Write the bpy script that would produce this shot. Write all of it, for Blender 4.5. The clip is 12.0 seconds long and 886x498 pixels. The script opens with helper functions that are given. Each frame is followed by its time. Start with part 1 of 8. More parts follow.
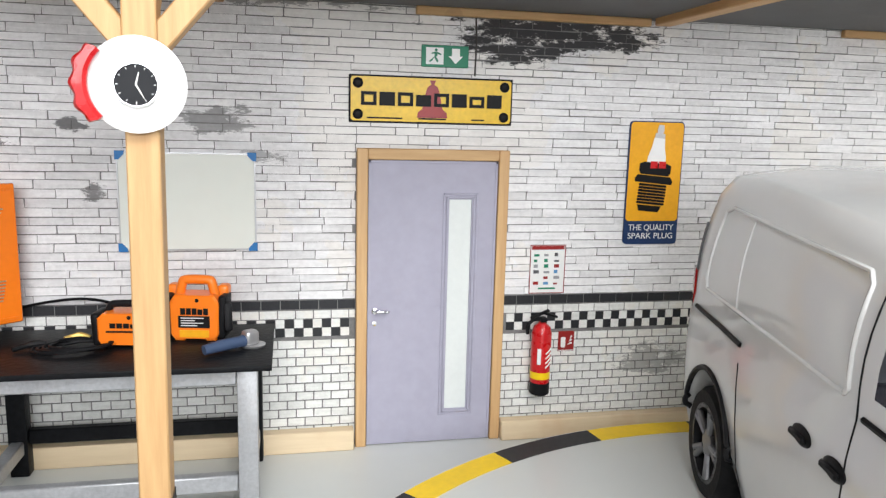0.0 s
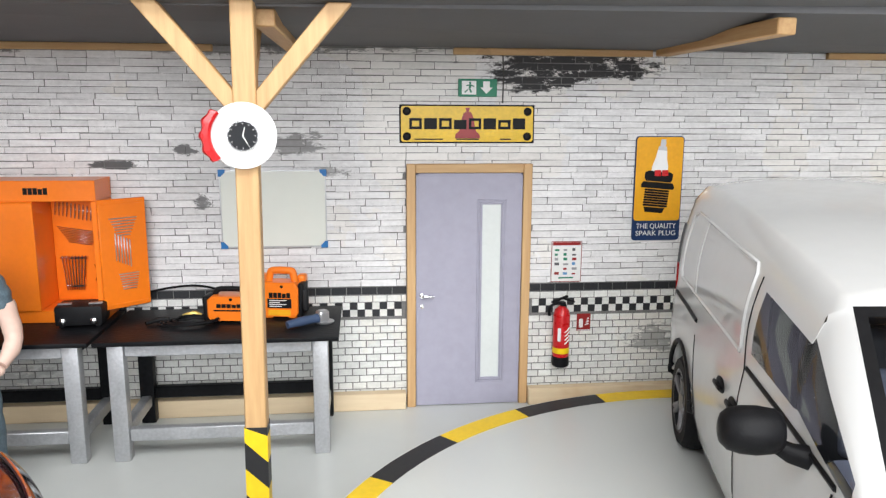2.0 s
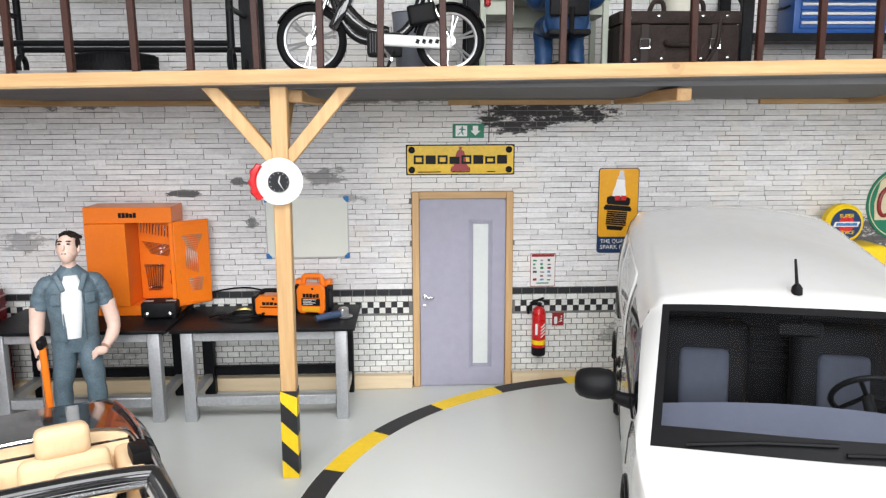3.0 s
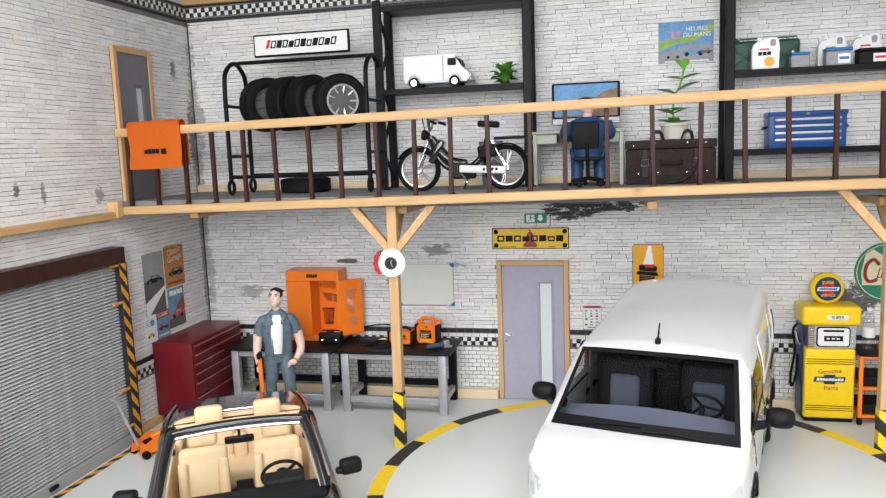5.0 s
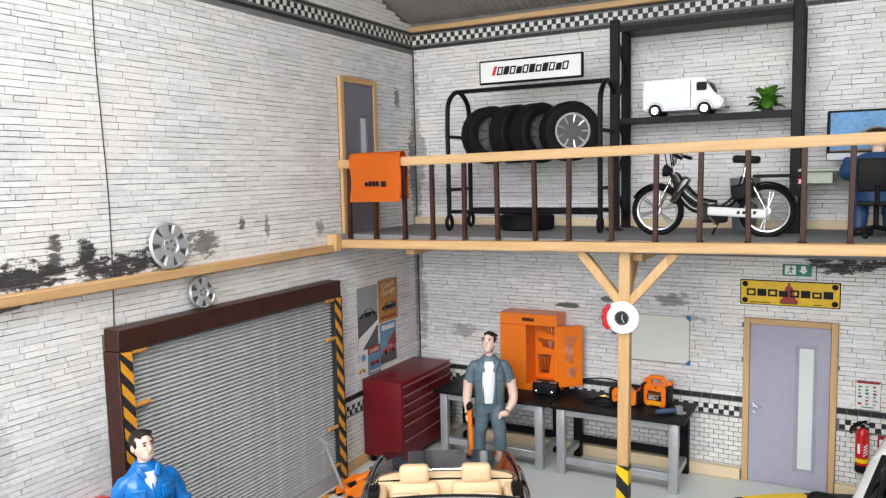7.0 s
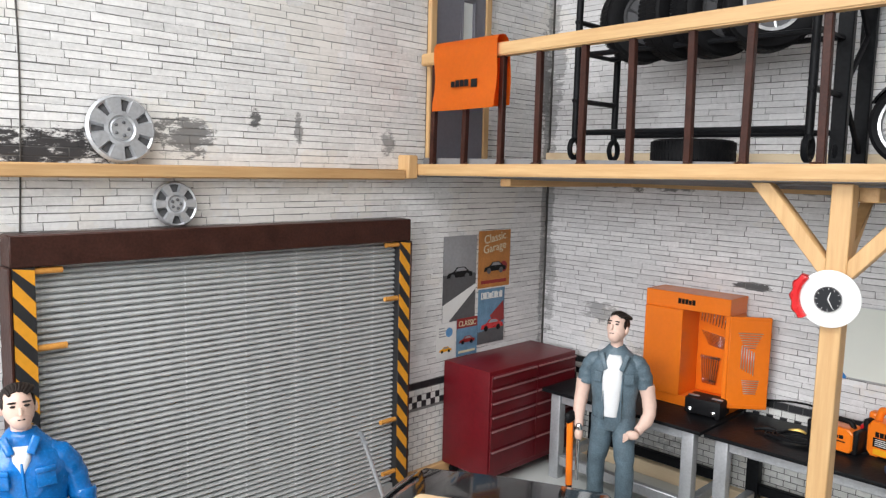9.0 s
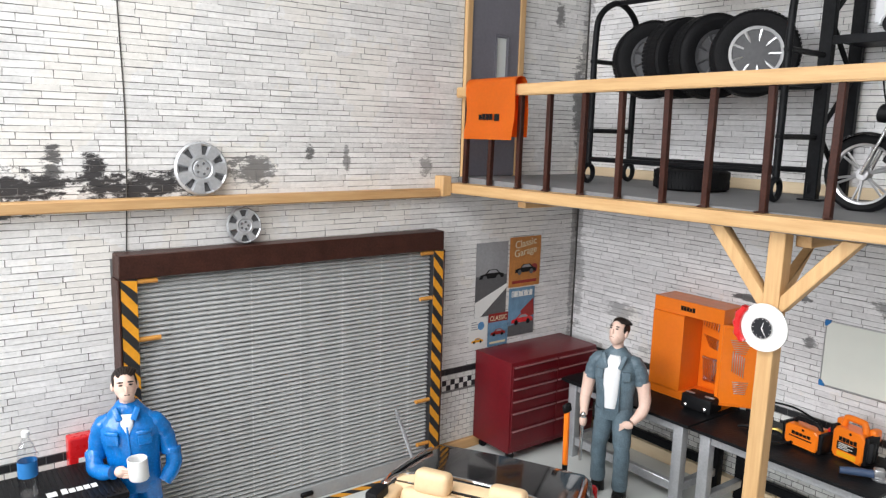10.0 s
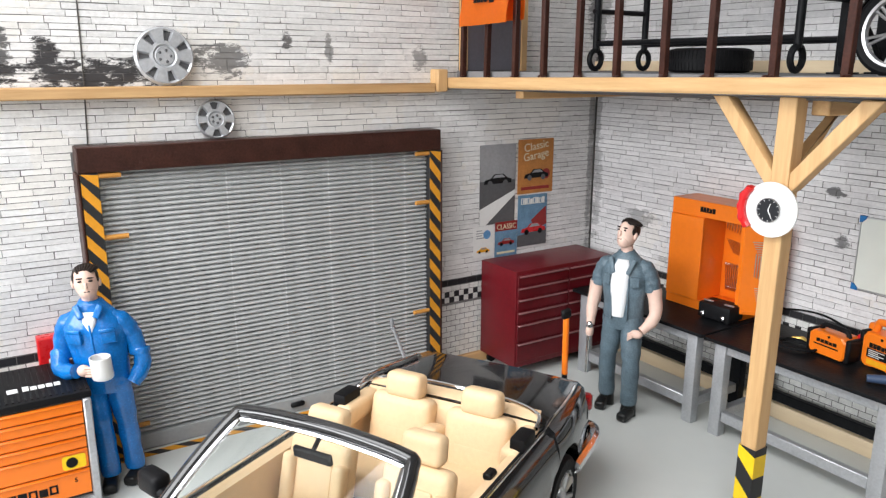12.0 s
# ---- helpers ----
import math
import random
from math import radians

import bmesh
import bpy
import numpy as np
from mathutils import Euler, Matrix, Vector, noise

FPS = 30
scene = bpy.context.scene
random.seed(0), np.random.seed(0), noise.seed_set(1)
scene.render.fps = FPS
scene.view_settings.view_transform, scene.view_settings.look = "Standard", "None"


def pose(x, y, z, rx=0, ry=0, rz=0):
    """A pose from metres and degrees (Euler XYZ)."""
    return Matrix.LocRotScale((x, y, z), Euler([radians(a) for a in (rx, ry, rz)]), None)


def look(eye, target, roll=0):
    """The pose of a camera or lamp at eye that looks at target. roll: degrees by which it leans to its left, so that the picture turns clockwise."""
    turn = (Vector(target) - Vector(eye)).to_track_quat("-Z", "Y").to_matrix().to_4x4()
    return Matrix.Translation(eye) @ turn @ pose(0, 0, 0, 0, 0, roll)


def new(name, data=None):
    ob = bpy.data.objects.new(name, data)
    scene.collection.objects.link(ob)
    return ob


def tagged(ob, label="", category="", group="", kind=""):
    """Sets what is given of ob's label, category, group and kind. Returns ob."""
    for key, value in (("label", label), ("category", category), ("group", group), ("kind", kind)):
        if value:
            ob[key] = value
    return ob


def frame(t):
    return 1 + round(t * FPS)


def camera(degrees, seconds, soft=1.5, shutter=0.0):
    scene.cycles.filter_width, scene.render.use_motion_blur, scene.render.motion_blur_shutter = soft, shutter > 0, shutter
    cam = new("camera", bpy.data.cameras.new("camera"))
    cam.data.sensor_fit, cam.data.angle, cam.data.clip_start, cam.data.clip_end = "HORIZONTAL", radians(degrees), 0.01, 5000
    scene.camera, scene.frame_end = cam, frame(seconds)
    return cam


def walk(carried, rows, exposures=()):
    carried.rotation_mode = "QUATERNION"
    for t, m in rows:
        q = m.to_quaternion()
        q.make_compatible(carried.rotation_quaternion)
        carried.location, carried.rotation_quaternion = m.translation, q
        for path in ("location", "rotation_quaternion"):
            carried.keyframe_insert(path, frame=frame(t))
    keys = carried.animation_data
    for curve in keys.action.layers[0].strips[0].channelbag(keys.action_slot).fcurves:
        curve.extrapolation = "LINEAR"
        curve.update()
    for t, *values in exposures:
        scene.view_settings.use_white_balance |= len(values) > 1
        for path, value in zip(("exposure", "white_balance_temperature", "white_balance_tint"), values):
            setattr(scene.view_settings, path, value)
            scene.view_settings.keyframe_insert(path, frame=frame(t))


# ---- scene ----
# The place is a scale-model garage: numbers below are in garage metres, S shrinks them to the model's true size.
S = 1 / 19
cam = camera(61.17, 12.0, soft=1.3)
PATH = [
    (0, (-0.182, -0.076, 2.334), (0.222, 1.853, 1.993), 1.51),
    (0.5, (-0.150, -0.085, 2.335), (0.213, 1.850, 1.987), 1.31),
    (1, (-0.129, -0.307, 2.410), (0.181, 1.636, 2.049), 0.79),
    (1.5, (-0.179, -0.659, 2.441), (0.087, 1.290, 2.078), 0.55),
    (2, (-0.096, -1.232, 2.569), (0.117, 0.723, 2.205), 0.29),
    (2.5, (0.091, -1.950, 2.722), (0.236, 0.012, 2.362), -0.06),
    (3, (0.278, -2.790, 2.932), (0.359, -0.824, 2.576), -0.24),
    (3.2, (0.471, -3.120, 2.950), (0.498, -1.150, 2.607), -0.43),
    (4.8, (1.891, -5.737, 3.748), (1.501, -3.795, 3.476), -2.00),
    (5, (1.951, -5.941, 3.830), (1.513, -4.009, 3.562), -2.10),
    (5.5, (2.180, -6.186, 4.023), (1.617, -4.283, 3.775), -2.15),
    (6, (2.367, -6.032, 4.129), (1.672, -4.169, 3.915), -1.95),
    (6.5, (2.035, -5.613, 4.238), (1.210, -3.804, 4.023), -1.72),
    (7, (1.416, -5.046, 4.028), (0.465, -3.299, 3.828), -1.27),
    (7.5, (0.579, -4.425, 3.559), (-0.496, -2.749, 3.373), -0.66),
    (7.7, (0.295, -4.131, 3.279), (-0.824, -2.482, 3.120), -0.32),
    (9.3, (1.238, -1.834, 3.178), (-0.244, -0.514, 2.927), 1.59),
    (9.5, (1.577, -1.872, 3.254), (0.050, -0.609, 2.981), 1.64),
    (10, (2.063, -2.189, 3.819), (0.497, -0.988, 3.494), 1.67),
    (10.5, (2.233, -1.869, 3.830), (0.644, -0.714, 3.453), 1.51),
    (11, (2.236, -1.357, 3.523), (0.613, -0.267, 3.102), 0.93),
    (11.5, (2.139, -1.350, 3.375), (0.510, -0.284, 2.918), 0.48),
    (12, (2.098, -1.384, 3.321), (0.465, -0.332, 2.844), 0.18),
]
walk(cam, [(t, look(Vector(eye) * S, Vector(target) * S, roll)) for t, eye, target, roll in PATH],
     exposures=[(0.0, -0.42), (2.0, -0.46), (3.0, -0.56), (5.0, -0.76), (7.0, -0.78), (9.5, -0.66), (10.5, -0.64), (12.0, -0.56)])

# ---- light: a bright room round the open-fronted model ----
world = bpy.data.worlds.new("room_light")
scene.world = world
world.use_nodes = True
world.node_tree.nodes["Background"].inputs[0].default_value = (0.965, 0.985, 1.045, 1)
world.node_tree.nodes["Background"].inputs[1].default_value = 0.33


def area_lamp(name, eye, target, size, size_y, power, color=(1, 1, 1)):
    data = bpy.data.lights.new(name, "AREA")
    data.shape, data.size, data.size_y = "RECTANGLE", size * S, size_y * S
    data.energy, data.color = power * S * S, color
    ob = new(name, data)
    ob.matrix_world = look(Vector(eye) * S, Vector(target) * S)
    return ob


# two unseen area lamps, added in front and overhead to balance the brightness
area_lamp("unseen_top_light", (1.6, -6.5, 12.5), (0.0, 1.5, 0.0), 15, 9, 4700, (0.97, 0.98, 0.99))
area_lamp("unseen_front_light", (0.2, -14.5, 5.8), (0.4, 3.0, 1.0), 13, 6, 4100, (0.965, 0.985, 1.015))
scene.view_settings.exposure = -0.5

# ---- small helpers ----
BACK, LEFT, DECK = 5.04, -4.53, 3.26


def mat(name, color, rough=0.5, metal=0.0, vary=0.12, scale=3.0, bump=0.0, bump_scale=40.0, tint=None, spec=0.35, coat=0.0):
    """A surface with variation at two scales and fine relief."""
    m = bpy.data.materials.new(name)
    m.use_nodes = True
    nt = m.node_tree
    p = nt.nodes["Principled BSDF"]
    p.inputs["Roughness"].default_value, p.inputs["Metallic"].default_value = rough, metal
    p.inputs["Specular IOR Level"].default_value, p.inputs["Coat Weight"].default_value = spec, coat
    p.inputs["Coat Roughness"].default_value = 0.05
    co = nt.nodes.new("ShaderNodeTexCoord")
    mp = nt.nodes.new("ShaderNodeVectorMath")
    mp.operation = "SCALE"
    mp.inputs["Scale"].default_value = 1 / S
    nt.links.new(co.outputs["Object"], mp.inputs[0])
    big, fine = nt.nodes.new("ShaderNodeTexNoise"), nt.nodes.new("ShaderNodeTexNoise")
    for n, sc, dt in ((big, scale, 4), (fine, scale * 9, 3)):
        n.inputs["Scale"].default_value, n.inputs["Detail"].default_value = sc, dt
        nt.links.new(mp.outputs[0], n.inputs["Vector"])
    add = nt.nodes.new("ShaderNodeMath")
    add.operation = "ADD"
    nt.links.new(big.outputs["Fac"], add.inputs[0])
    nt.links.new(fine.outputs["Fac"], add.inputs[1])
    ramp = nt.nodes.new("ShaderNodeMapRange")
    ramp.inputs["From Min"].default_value, ramp.inputs["From Max"].default_value = 0.6, 1.4
    nt.links.new(add.outputs[0], ramp.inputs["Value"])
    mix = nt.nodes.new("ShaderNodeMix")
    mix.data_type = "RGBA"
    dark = tuple(c * (1 - vary) for c in color) if tint is None else tint
    mix.inputs[6].default_value, mix.inputs[7].default_value = (*dark, 1), (*(min(1, c * (1 + vary * 0.5)) for c in color), 1)
    nt.links.new(ramp.outputs[0], mix.inputs[0])
    nt.links.new(mix.outputs[2], p.inputs["Base Color"])
    rr = nt.nodes.new("ShaderNodeMapRange")
    rr.inputs["To Min"].default_value, rr.inputs["To Max"].default_value = max(0.02, rough * 0.85), min(1, rough * 1.15)
    nt.links.new(fine.outputs["Fac"], rr.inputs["Value"])
    nt.links.new(rr.outputs[0], p.inputs["Roughness"])
    if bump:
        bn = nt.nodes.new("ShaderNodeTexNoise")
        bn.inputs["Scale"].default_value, bn.inputs["Detail"].default_value = bump_scale, 4
        nt.links.new(mp.outputs[0], bn.inputs["Vector"])
        b = nt.nodes.new("ShaderNodeBump")
        b.inputs["Strength"].default_value, b.inputs["Distance"].default_value = bump, 0.012 * S
        nt.links.new(bn.outputs["Fac"], b.inputs["Height"])
        nt.links.new(b.outputs[0], p.inputs["Normal"])
    return m


def nodes_of(m):
    nt = m.node_tree
    return nt, nt.nodes["Principled BSDF"]


def math_node(nt, op, a, b=None, c=None):
    n = nt.nodes.new("ShaderNodeMath")
    n.operation = op
    for i, v in enumerate((a, b, c)):
        if v is None:
            continue
        if isinstance(v, (int, float)):
            n.inputs[i].default_value = v
        else:
            nt.links.new(v, n.inputs[i])
    return n.outputs[0]


def world_coords(nt):
    g = nt.nodes.new("ShaderNodeNewGeometry")
    v = nt.nodes.new("ShaderNodeVectorMath")
    v.operation = "SCALE"
    v.inputs["Scale"].default_value = 1 / S
    nt.links.new(g.outputs["Position"], v.inputs[0])
    sep = nt.nodes.new("ShaderNodeSeparateXYZ")
    nt.links.new(v.outputs[0], sep.inputs[0])
    return g, v.outputs[0], sep.outputs


def noise_node(nt, vec, scale, detail=4, rough=0.55):
    n = nt.nodes.new("ShaderNodeTexNoise")
    n.inputs["Scale"].default_value, n.inputs["Detail"].default_value, n.inputs["Roughness"].default_value = scale, detail, rough
    nt.links.new(vec, n.inputs["Vector"])
    return n.outputs["Fac"]


def mix_node(nt, fac, a, b):
    n = nt.nodes.new("ShaderNodeMix")
    n.data_type = "RGBA"
    for i, v in ((0, fac), (6, a), (7, b)):
        if isinstance(v, (int, float)):
            n.inputs[i].default_value = v
        elif isinstance(v, tuple):
            n.inputs[i].default_value = (*v, 1)
        else:
            nt.links.new(v, n.inputs[i])
    return n.outputs[2]


def wall_mat(name, color, along, spots, rough=0.75):
    """Printed brick paper: each brick its own tone, cloudy grime, soot marks and ragged dark strips along corners and
    edges (along-wall place, height, half sizes, strength).
    """
    m = bpy.data.materials.new(name)
    m.use_nodes = True
    nt, p = nodes_of(m)
    g, vec, xyz = world_coords(nt)
    u, w = xyz[along], xyz[2]
    oi = nt.nodes.new("ShaderNodeObjectInfo")
    rnd = math_node(nt, "FRACT", math_node(nt, "ADD", g.outputs["Random Per Island"], oi.outputs["Random"]))
    tone = math_node(nt, "MULTIPLY_ADD", rnd, 0.16, 0.86)
    cloud = noise_node(nt, vec, 0.9, 5, 0.6)
    grain = noise_node(nt, vec, 26, 5, 0.7)
    streak = nt.nodes.new("ShaderNodeMapping")
    streak.inputs["Scale"].default_value = (2.5, 2.5, 22)
    nt.links.new(vec, streak.inputs["Vector"])
    lines = noise_node(nt, streak.outputs[0], 1.6, 5, 0.7)
    shade = math_node(nt, "MULTIPLY", tone, math_node(nt, "MULTIPLY_ADD", math_node(nt, "MULTIPLY", cloud, cloud), 0.45, 0.83))
    shade = math_node(nt, "MULTIPLY", shade, math_node(nt, "MULTIPLY_ADD", grain, 0.5, 0.75))
    shade = math_node(nt, "MINIMUM", math_node(nt, "MULTIPLY", shade, math_node(nt, "MULTIPLY_ADD", lines, 0.5, 0.75)), 1.0)
    sc = nt.nodes.new("ShaderNodeMix")
    sc.data_type, sc.blend_type = "RGBA", "MULTIPLY"
    sc.inputs[0].default_value, sc.inputs[6].default_value = 1.0, (*color, 1)
    nt.links.new(shade, sc.inputs[7])
    warm = mix_node(nt, math_node(nt, "MULTIPLY", math_node(nt, "GREATER_THAN", cloud, 0.56), 0.25), sc.outputs[2], (0.72, 0.66, 0.56))
    ragmap = nt.nodes.new("ShaderNodeMapping")
    ragmap.inputs["Scale"].default_value = (3.0, 3.0, 8.0)
    nt.links.new(vec, ragmap.inputs["Vector"])
    rag = noise_node(nt, ragmap.outputs[0], 1.7, 9, 0.78)
    dark_marks = None
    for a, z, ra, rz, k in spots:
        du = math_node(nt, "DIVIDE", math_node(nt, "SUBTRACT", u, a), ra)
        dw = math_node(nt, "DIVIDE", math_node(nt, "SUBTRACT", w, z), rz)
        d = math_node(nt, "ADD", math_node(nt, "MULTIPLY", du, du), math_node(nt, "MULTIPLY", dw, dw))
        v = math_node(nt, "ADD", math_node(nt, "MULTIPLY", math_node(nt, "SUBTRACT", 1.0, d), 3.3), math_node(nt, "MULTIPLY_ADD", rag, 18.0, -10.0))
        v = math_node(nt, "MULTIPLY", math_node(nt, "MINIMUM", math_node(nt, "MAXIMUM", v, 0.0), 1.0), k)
        dark_marks = v if dark_marks is None else math_node(nt, "MAXIMUM", dark_marks, v)
    nt.links.new(mix_node(nt, dark_marks, warm, (0.035, 0.033, 0.035)), p.inputs["Base Color"])
    p.inputs["Roughness"].default_value = rough
    b = nt.nodes.new("ShaderNodeBump")
    b.inputs["Strength"].default_value, b.inputs["Distance"].default_value = 0.15, 0.004 * S
    nt.links.new(grain, b.inputs["Height"])
    nt.links.new(b.outputs[0], p.inputs["Normal"])
    return m


def wood_mat(name, light, dark, axis=0, rough=0.55):
    """Pale softwood with grain along one axis and a few knots."""
    m = bpy.data.materials.new(name)
    m.use_nodes = True
    nt, p = nodes_of(m)
    g, vec, xyz = world_coords(nt)
    mp = nt.nodes.new("ShaderNodeMapping")
    sc = [14, 14, 14]
    sc[axis] = 1.0
    mp.inputs["Scale"].default_value = sc
    nt.links.new(vec, mp.inputs["Vector"])
    grain = noise_node(nt, mp.outputs[0], 1.5, 5, 0.65)
    patch = noise_node(nt, vec, 2.2, 3)
    col = mix_node(nt, math_node(nt, "MULTIPLY_ADD", grain, 1.6, -0.35), light, dark)
    kn = nt.nodes.new("ShaderNodeTexVoronoi")
    kn.inputs["Scale"].default_value = 1.7
    nt.links.new(vec, kn.inputs["Vector"])
    kw = math_node(nt, "ADD", kn.outputs["Distance"], math_node(nt, "MULTIPLY_ADD", grain, 0.10, -0.05))
    knot = math_node(nt, "MAXIMUM", math_node(nt, "LESS_THAN", kw, 0.06), math_node(nt, "MULTIPLY", math_node(nt, "LESS_THAN", kw, 0.13), 0.35))
    col = mix_node(nt, math_node(nt, "MULTIPLY", knot, 0.55), col, tuple(c * 0.5 for c in dark))
    col = mix_node(nt, math_node(nt, "MULTIPLY", math_node(nt, "MINIMUM", math_node(nt, "MAXIMUM", math_node(nt, "MULTIPLY_ADD", patch, 6.0, -3.4), 0.0), 1.0), 0.4), col, (0.55, 0.30, 0.13))
    nt.links.new(col, p.inputs["Base Color"])
    p.inputs["Roughness"].default_value = rough
    b = nt.nodes.new("ShaderNodeBump")
    b.inputs["Strength"].default_value, b.inputs["Distance"].default_value = 0.25, 0.004 * S
    nt.links.new(grain, b.inputs["Height"])
    nt.links.new(b.outputs[0], p.inputs["Normal"])
    return m


def glass_mat(name, color=(1, 1, 1), rough=0.02, alpha=0.04):
    """Thin glazing: mostly clear with a real gloss."""
    m = bpy.data.materials.new(name)
    m.use_nodes = True
    nt = m.node_tree
    out = nt.nodes["Material Output"]
    tr, gl, mx, lw = (nt.nodes.new(k) for k in ("ShaderNodeBsdfTransparent", "ShaderNodeBsdfGlossy", "ShaderNodeMixShader", "ShaderNodeLayerWeight"))
    tr.inputs[0].default_value = (*color, 1)
    gl.inputs["Roughness"].default_value = rough
    lw.inputs[0].default_value = 0.5
    gloss = math_node(nt, "MULTIPLY_ADD", math_node(nt, "POWER", lw.outputs["Facing"], 3.5), 0.75, alpha)
    nt.links.new(math_node(nt, "MINIMUM", gloss, 1.0), mx.inputs[0])
    nt.links.new(tr.outputs[0], mx.inputs[1])
    nt.links.new(gl.outputs[0], mx.inputs[2])
    nt.links.new(mx.outputs[0], out.inputs[0])
    return m


def thing(name, label, category, loc=(0, 0, 0), rz=0.0, group="", kind="", tilt=(0, 0)):
    ob = new(name)
    ob.empty_display_size = 0.1 * S
    ob.matrix_basis = pose(loc[0] * S, loc[1] * S, loc[2] * S, tilt[0], tilt[1], rz)
    return tagged(ob, label, category, group, kind)


def part(name, bm, material, parent=None, label="", loc=None, smooth=40.0, recalc=True):
    """Links a bmesh, built in garage metres, as one mesh object under a thing or a part."""
    if recalc:
        bmesh.ops.recalc_face_normals(bm, faces=bm.faces)
    bmesh.ops.scale(bm, vec=(S, S, S), verts=bm.verts)
    me = bpy.data.meshes.new(name)
    bm.to_mesh(me)
    bm.free()
    for m in material if isinstance(material, (list, tuple)) else (material,):
        me.materials.append(m)
    if smooth:
        me.polygons.foreach_set("use_smooth", [True] * len(me.polygons))
        me.set_sharp_from_angle(angle=radians(smooth))
    ob = new(name, me)
    if loc:
        ob.location = Vector(loc) * S
    ob.parent = parent
    if label:
        ob["label"] = label
    return ob


def B():
    return bmesh.new()


def box(bm, c, d, bev=0.0, rot=None, mi=0, seg=1):
    """A block of size d about c, its edges rounded by bev; rot: Euler degrees."""
    m = pose(*c, *(rot or (0, 0, 0))) @ Matrix.Diagonal((*d, 1))
    before = set(bm.faces)
    r = bmesh.ops.create_cube(bm, size=1.0, matrix=m)
    if bev:
        es = {e for v in r["verts"] for e in v.link_edges}
        bmesh.ops.bevel(bm, geom=list(es), offset=min(bev, min(d) * 0.45), segments=seg, affect="EDGES", profile=0.6)
    if mi:
        for f in set(bm.faces) - before:
            f.material_index = mi
    return bm


def span(bm, a, b, bev=0.0, mi=0, seg=1):
    """A block between two opposite corners."""
    return box(bm, [(p + q) / 2 for p, q in zip(a, b)], [abs(q - p) for p, q in zip(a, b)], bev, None, mi, seg)


def loft(bm, rings, closed=True, caps=True, mi=0):
    """Skins rings of equal length."""
    vs = [[bm.verts.new(p) for p in ring] for ring in rings]
    n = len(rings[0])
    for a, b in zip(vs, vs[1:]):
        for i in range(n if closed else n - 1):
            j = (i + 1) % n
            bm.faces.new((a[i], a[j], b[j], b[i])).material_index = mi
    if caps and closed:
        for ring in (vs[0], vs[-1]):
            bm.faces.new(ring).material_index = mi
    return bm


def ring_about(c, axis, ru, rv=None, n=12, phase=0.0):
    ax = Vector(axis).normalized()
    u = ax.orthogonal().normalized() if abs(ax.z) < 0.9 else Vector((1, 0, 0))
    u = (u - ax * u.dot(ax)).normalized()
    v = ax.cross(u)
    rv = ru if rv is None else rv
    return [Vector(c) + u * ru * math.cos(phase + 2 * math.pi * i / n) + v * rv * math.sin(phase + 2 * math.pi * i / n) for i in range(n)]


def rod(bm, a, b, r, r2=None, n=10, mi=0):
    d = Vector(b) - Vector(a)
    return loft(bm, [ring_about(a, d, r, n=n), ring_about(b, d, r if r2 is None else r2, n=n)], mi=mi)


def tube(bm, pts, r, n=8, mi=0, closed=False):
    """A bent round bar or cable through points; r may be a list."""
    pts = [Vector(p) for p in pts]
    rs = r if isinstance(r, (list, tuple)) else [r] * len(pts)
    rings, u = [], None
    for i, p in enumerate(pts):
        d = (pts[min(i + 1, len(pts) - 1)] - pts[max(i - 1, 0)]) if not closed else pts[(i + 1) % len(pts)] - pts[i - 1]
        d.normalize()
        u = d.orthogonal().normalized() if u is None else (u - d * u.dot(d)).normalized()
        v = d.cross(u)
        rings.append([p + (u * math.cos(2 * math.pi * k / n) + v * math.sin(2 * math.pi * k / n)) * rs[i] for k in range(n)])
    if closed:
        rings.append(rings[0])
        return loft(bm, rings, caps=False, mi=mi)
    return loft(bm, rings, mi=mi)


def smooth_path(pts, n=6):
    """Points along a soft curve through pts."""
    pts = [Vector(p) for p in pts]
    out = []
    for i in range(len(pts) - 1):
        p0, p1, p2, p3 = pts[max(i - 1, 0)], pts[i], pts[i + 1], pts[min(i + 2, len(pts) - 1)]
        for k in range(n):
            t = k / n
            out.append(0.5 * (2 * p1 + (p2 - p0) * t + (2 * p0 - 5 * p1 + 4 * p2 - p3) * t * t + (3 * p1 - p0 - 3 * p2 + p3) * t ** 3))
    return out + [pts[-1]]


def lathe(bm, profile, n=24, m=None, mi=0, caps=True):
    """Turns (radius, height) pairs about z; m places it."""
    rings = [[(m or Matrix()) @ Vector((r * math.cos(2 * math.pi * i / n), r * math.sin(2 * math.pi * i / n), z)) for i in range(n)] for r, z in profile]
    return loft(bm, rings, caps=caps, mi=mi)


def ball(bm, c, r, u=14, v=9, mi=0, m=None):
    """An egg with half axes r."""
    mm = (m or Matrix()) @ pose(*c) @ Matrix.Diagonal((*r, 1))
    o = bmesh.ops.create_uvsphere(bm, u_segments=u, v_segments=v, radius=1.0, matrix=mm)
    for f in {f for w in o["verts"] for f in w.link_faces}:
        f.material_index = mi
    return bm


def plate(bm, pts, y0, y1, mi=0):
    """A flat shape with outline pts (x, z) between depths y0 and y1."""
    return loft(bm, [[(x, y0, z) for x, z in pts], [(x, y1, z) for x, z in pts]], mi=mi)


def facing(bm, way):
    """Turns an open sheet's faces towards way."""
    bm.normal_update()
    if sum((f.normal.dot(Vector(way)) for f in bm.faces)) < 0:
        bmesh.ops.reverse_faces(bm, faces=bm.faces)
    return bm


def rect(x0, x1, z0, z1):
    return [(x0, z0), (x1, z0), (x1, z1), (x0, z1)]


def disc(cx, cz, r, n=24, rz=None):
    return [(cx + r * math.cos(2 * math.pi * i / n), cz + (rz or r) * math.sin(2 * math.pi * i / n)) for i in range(n)]


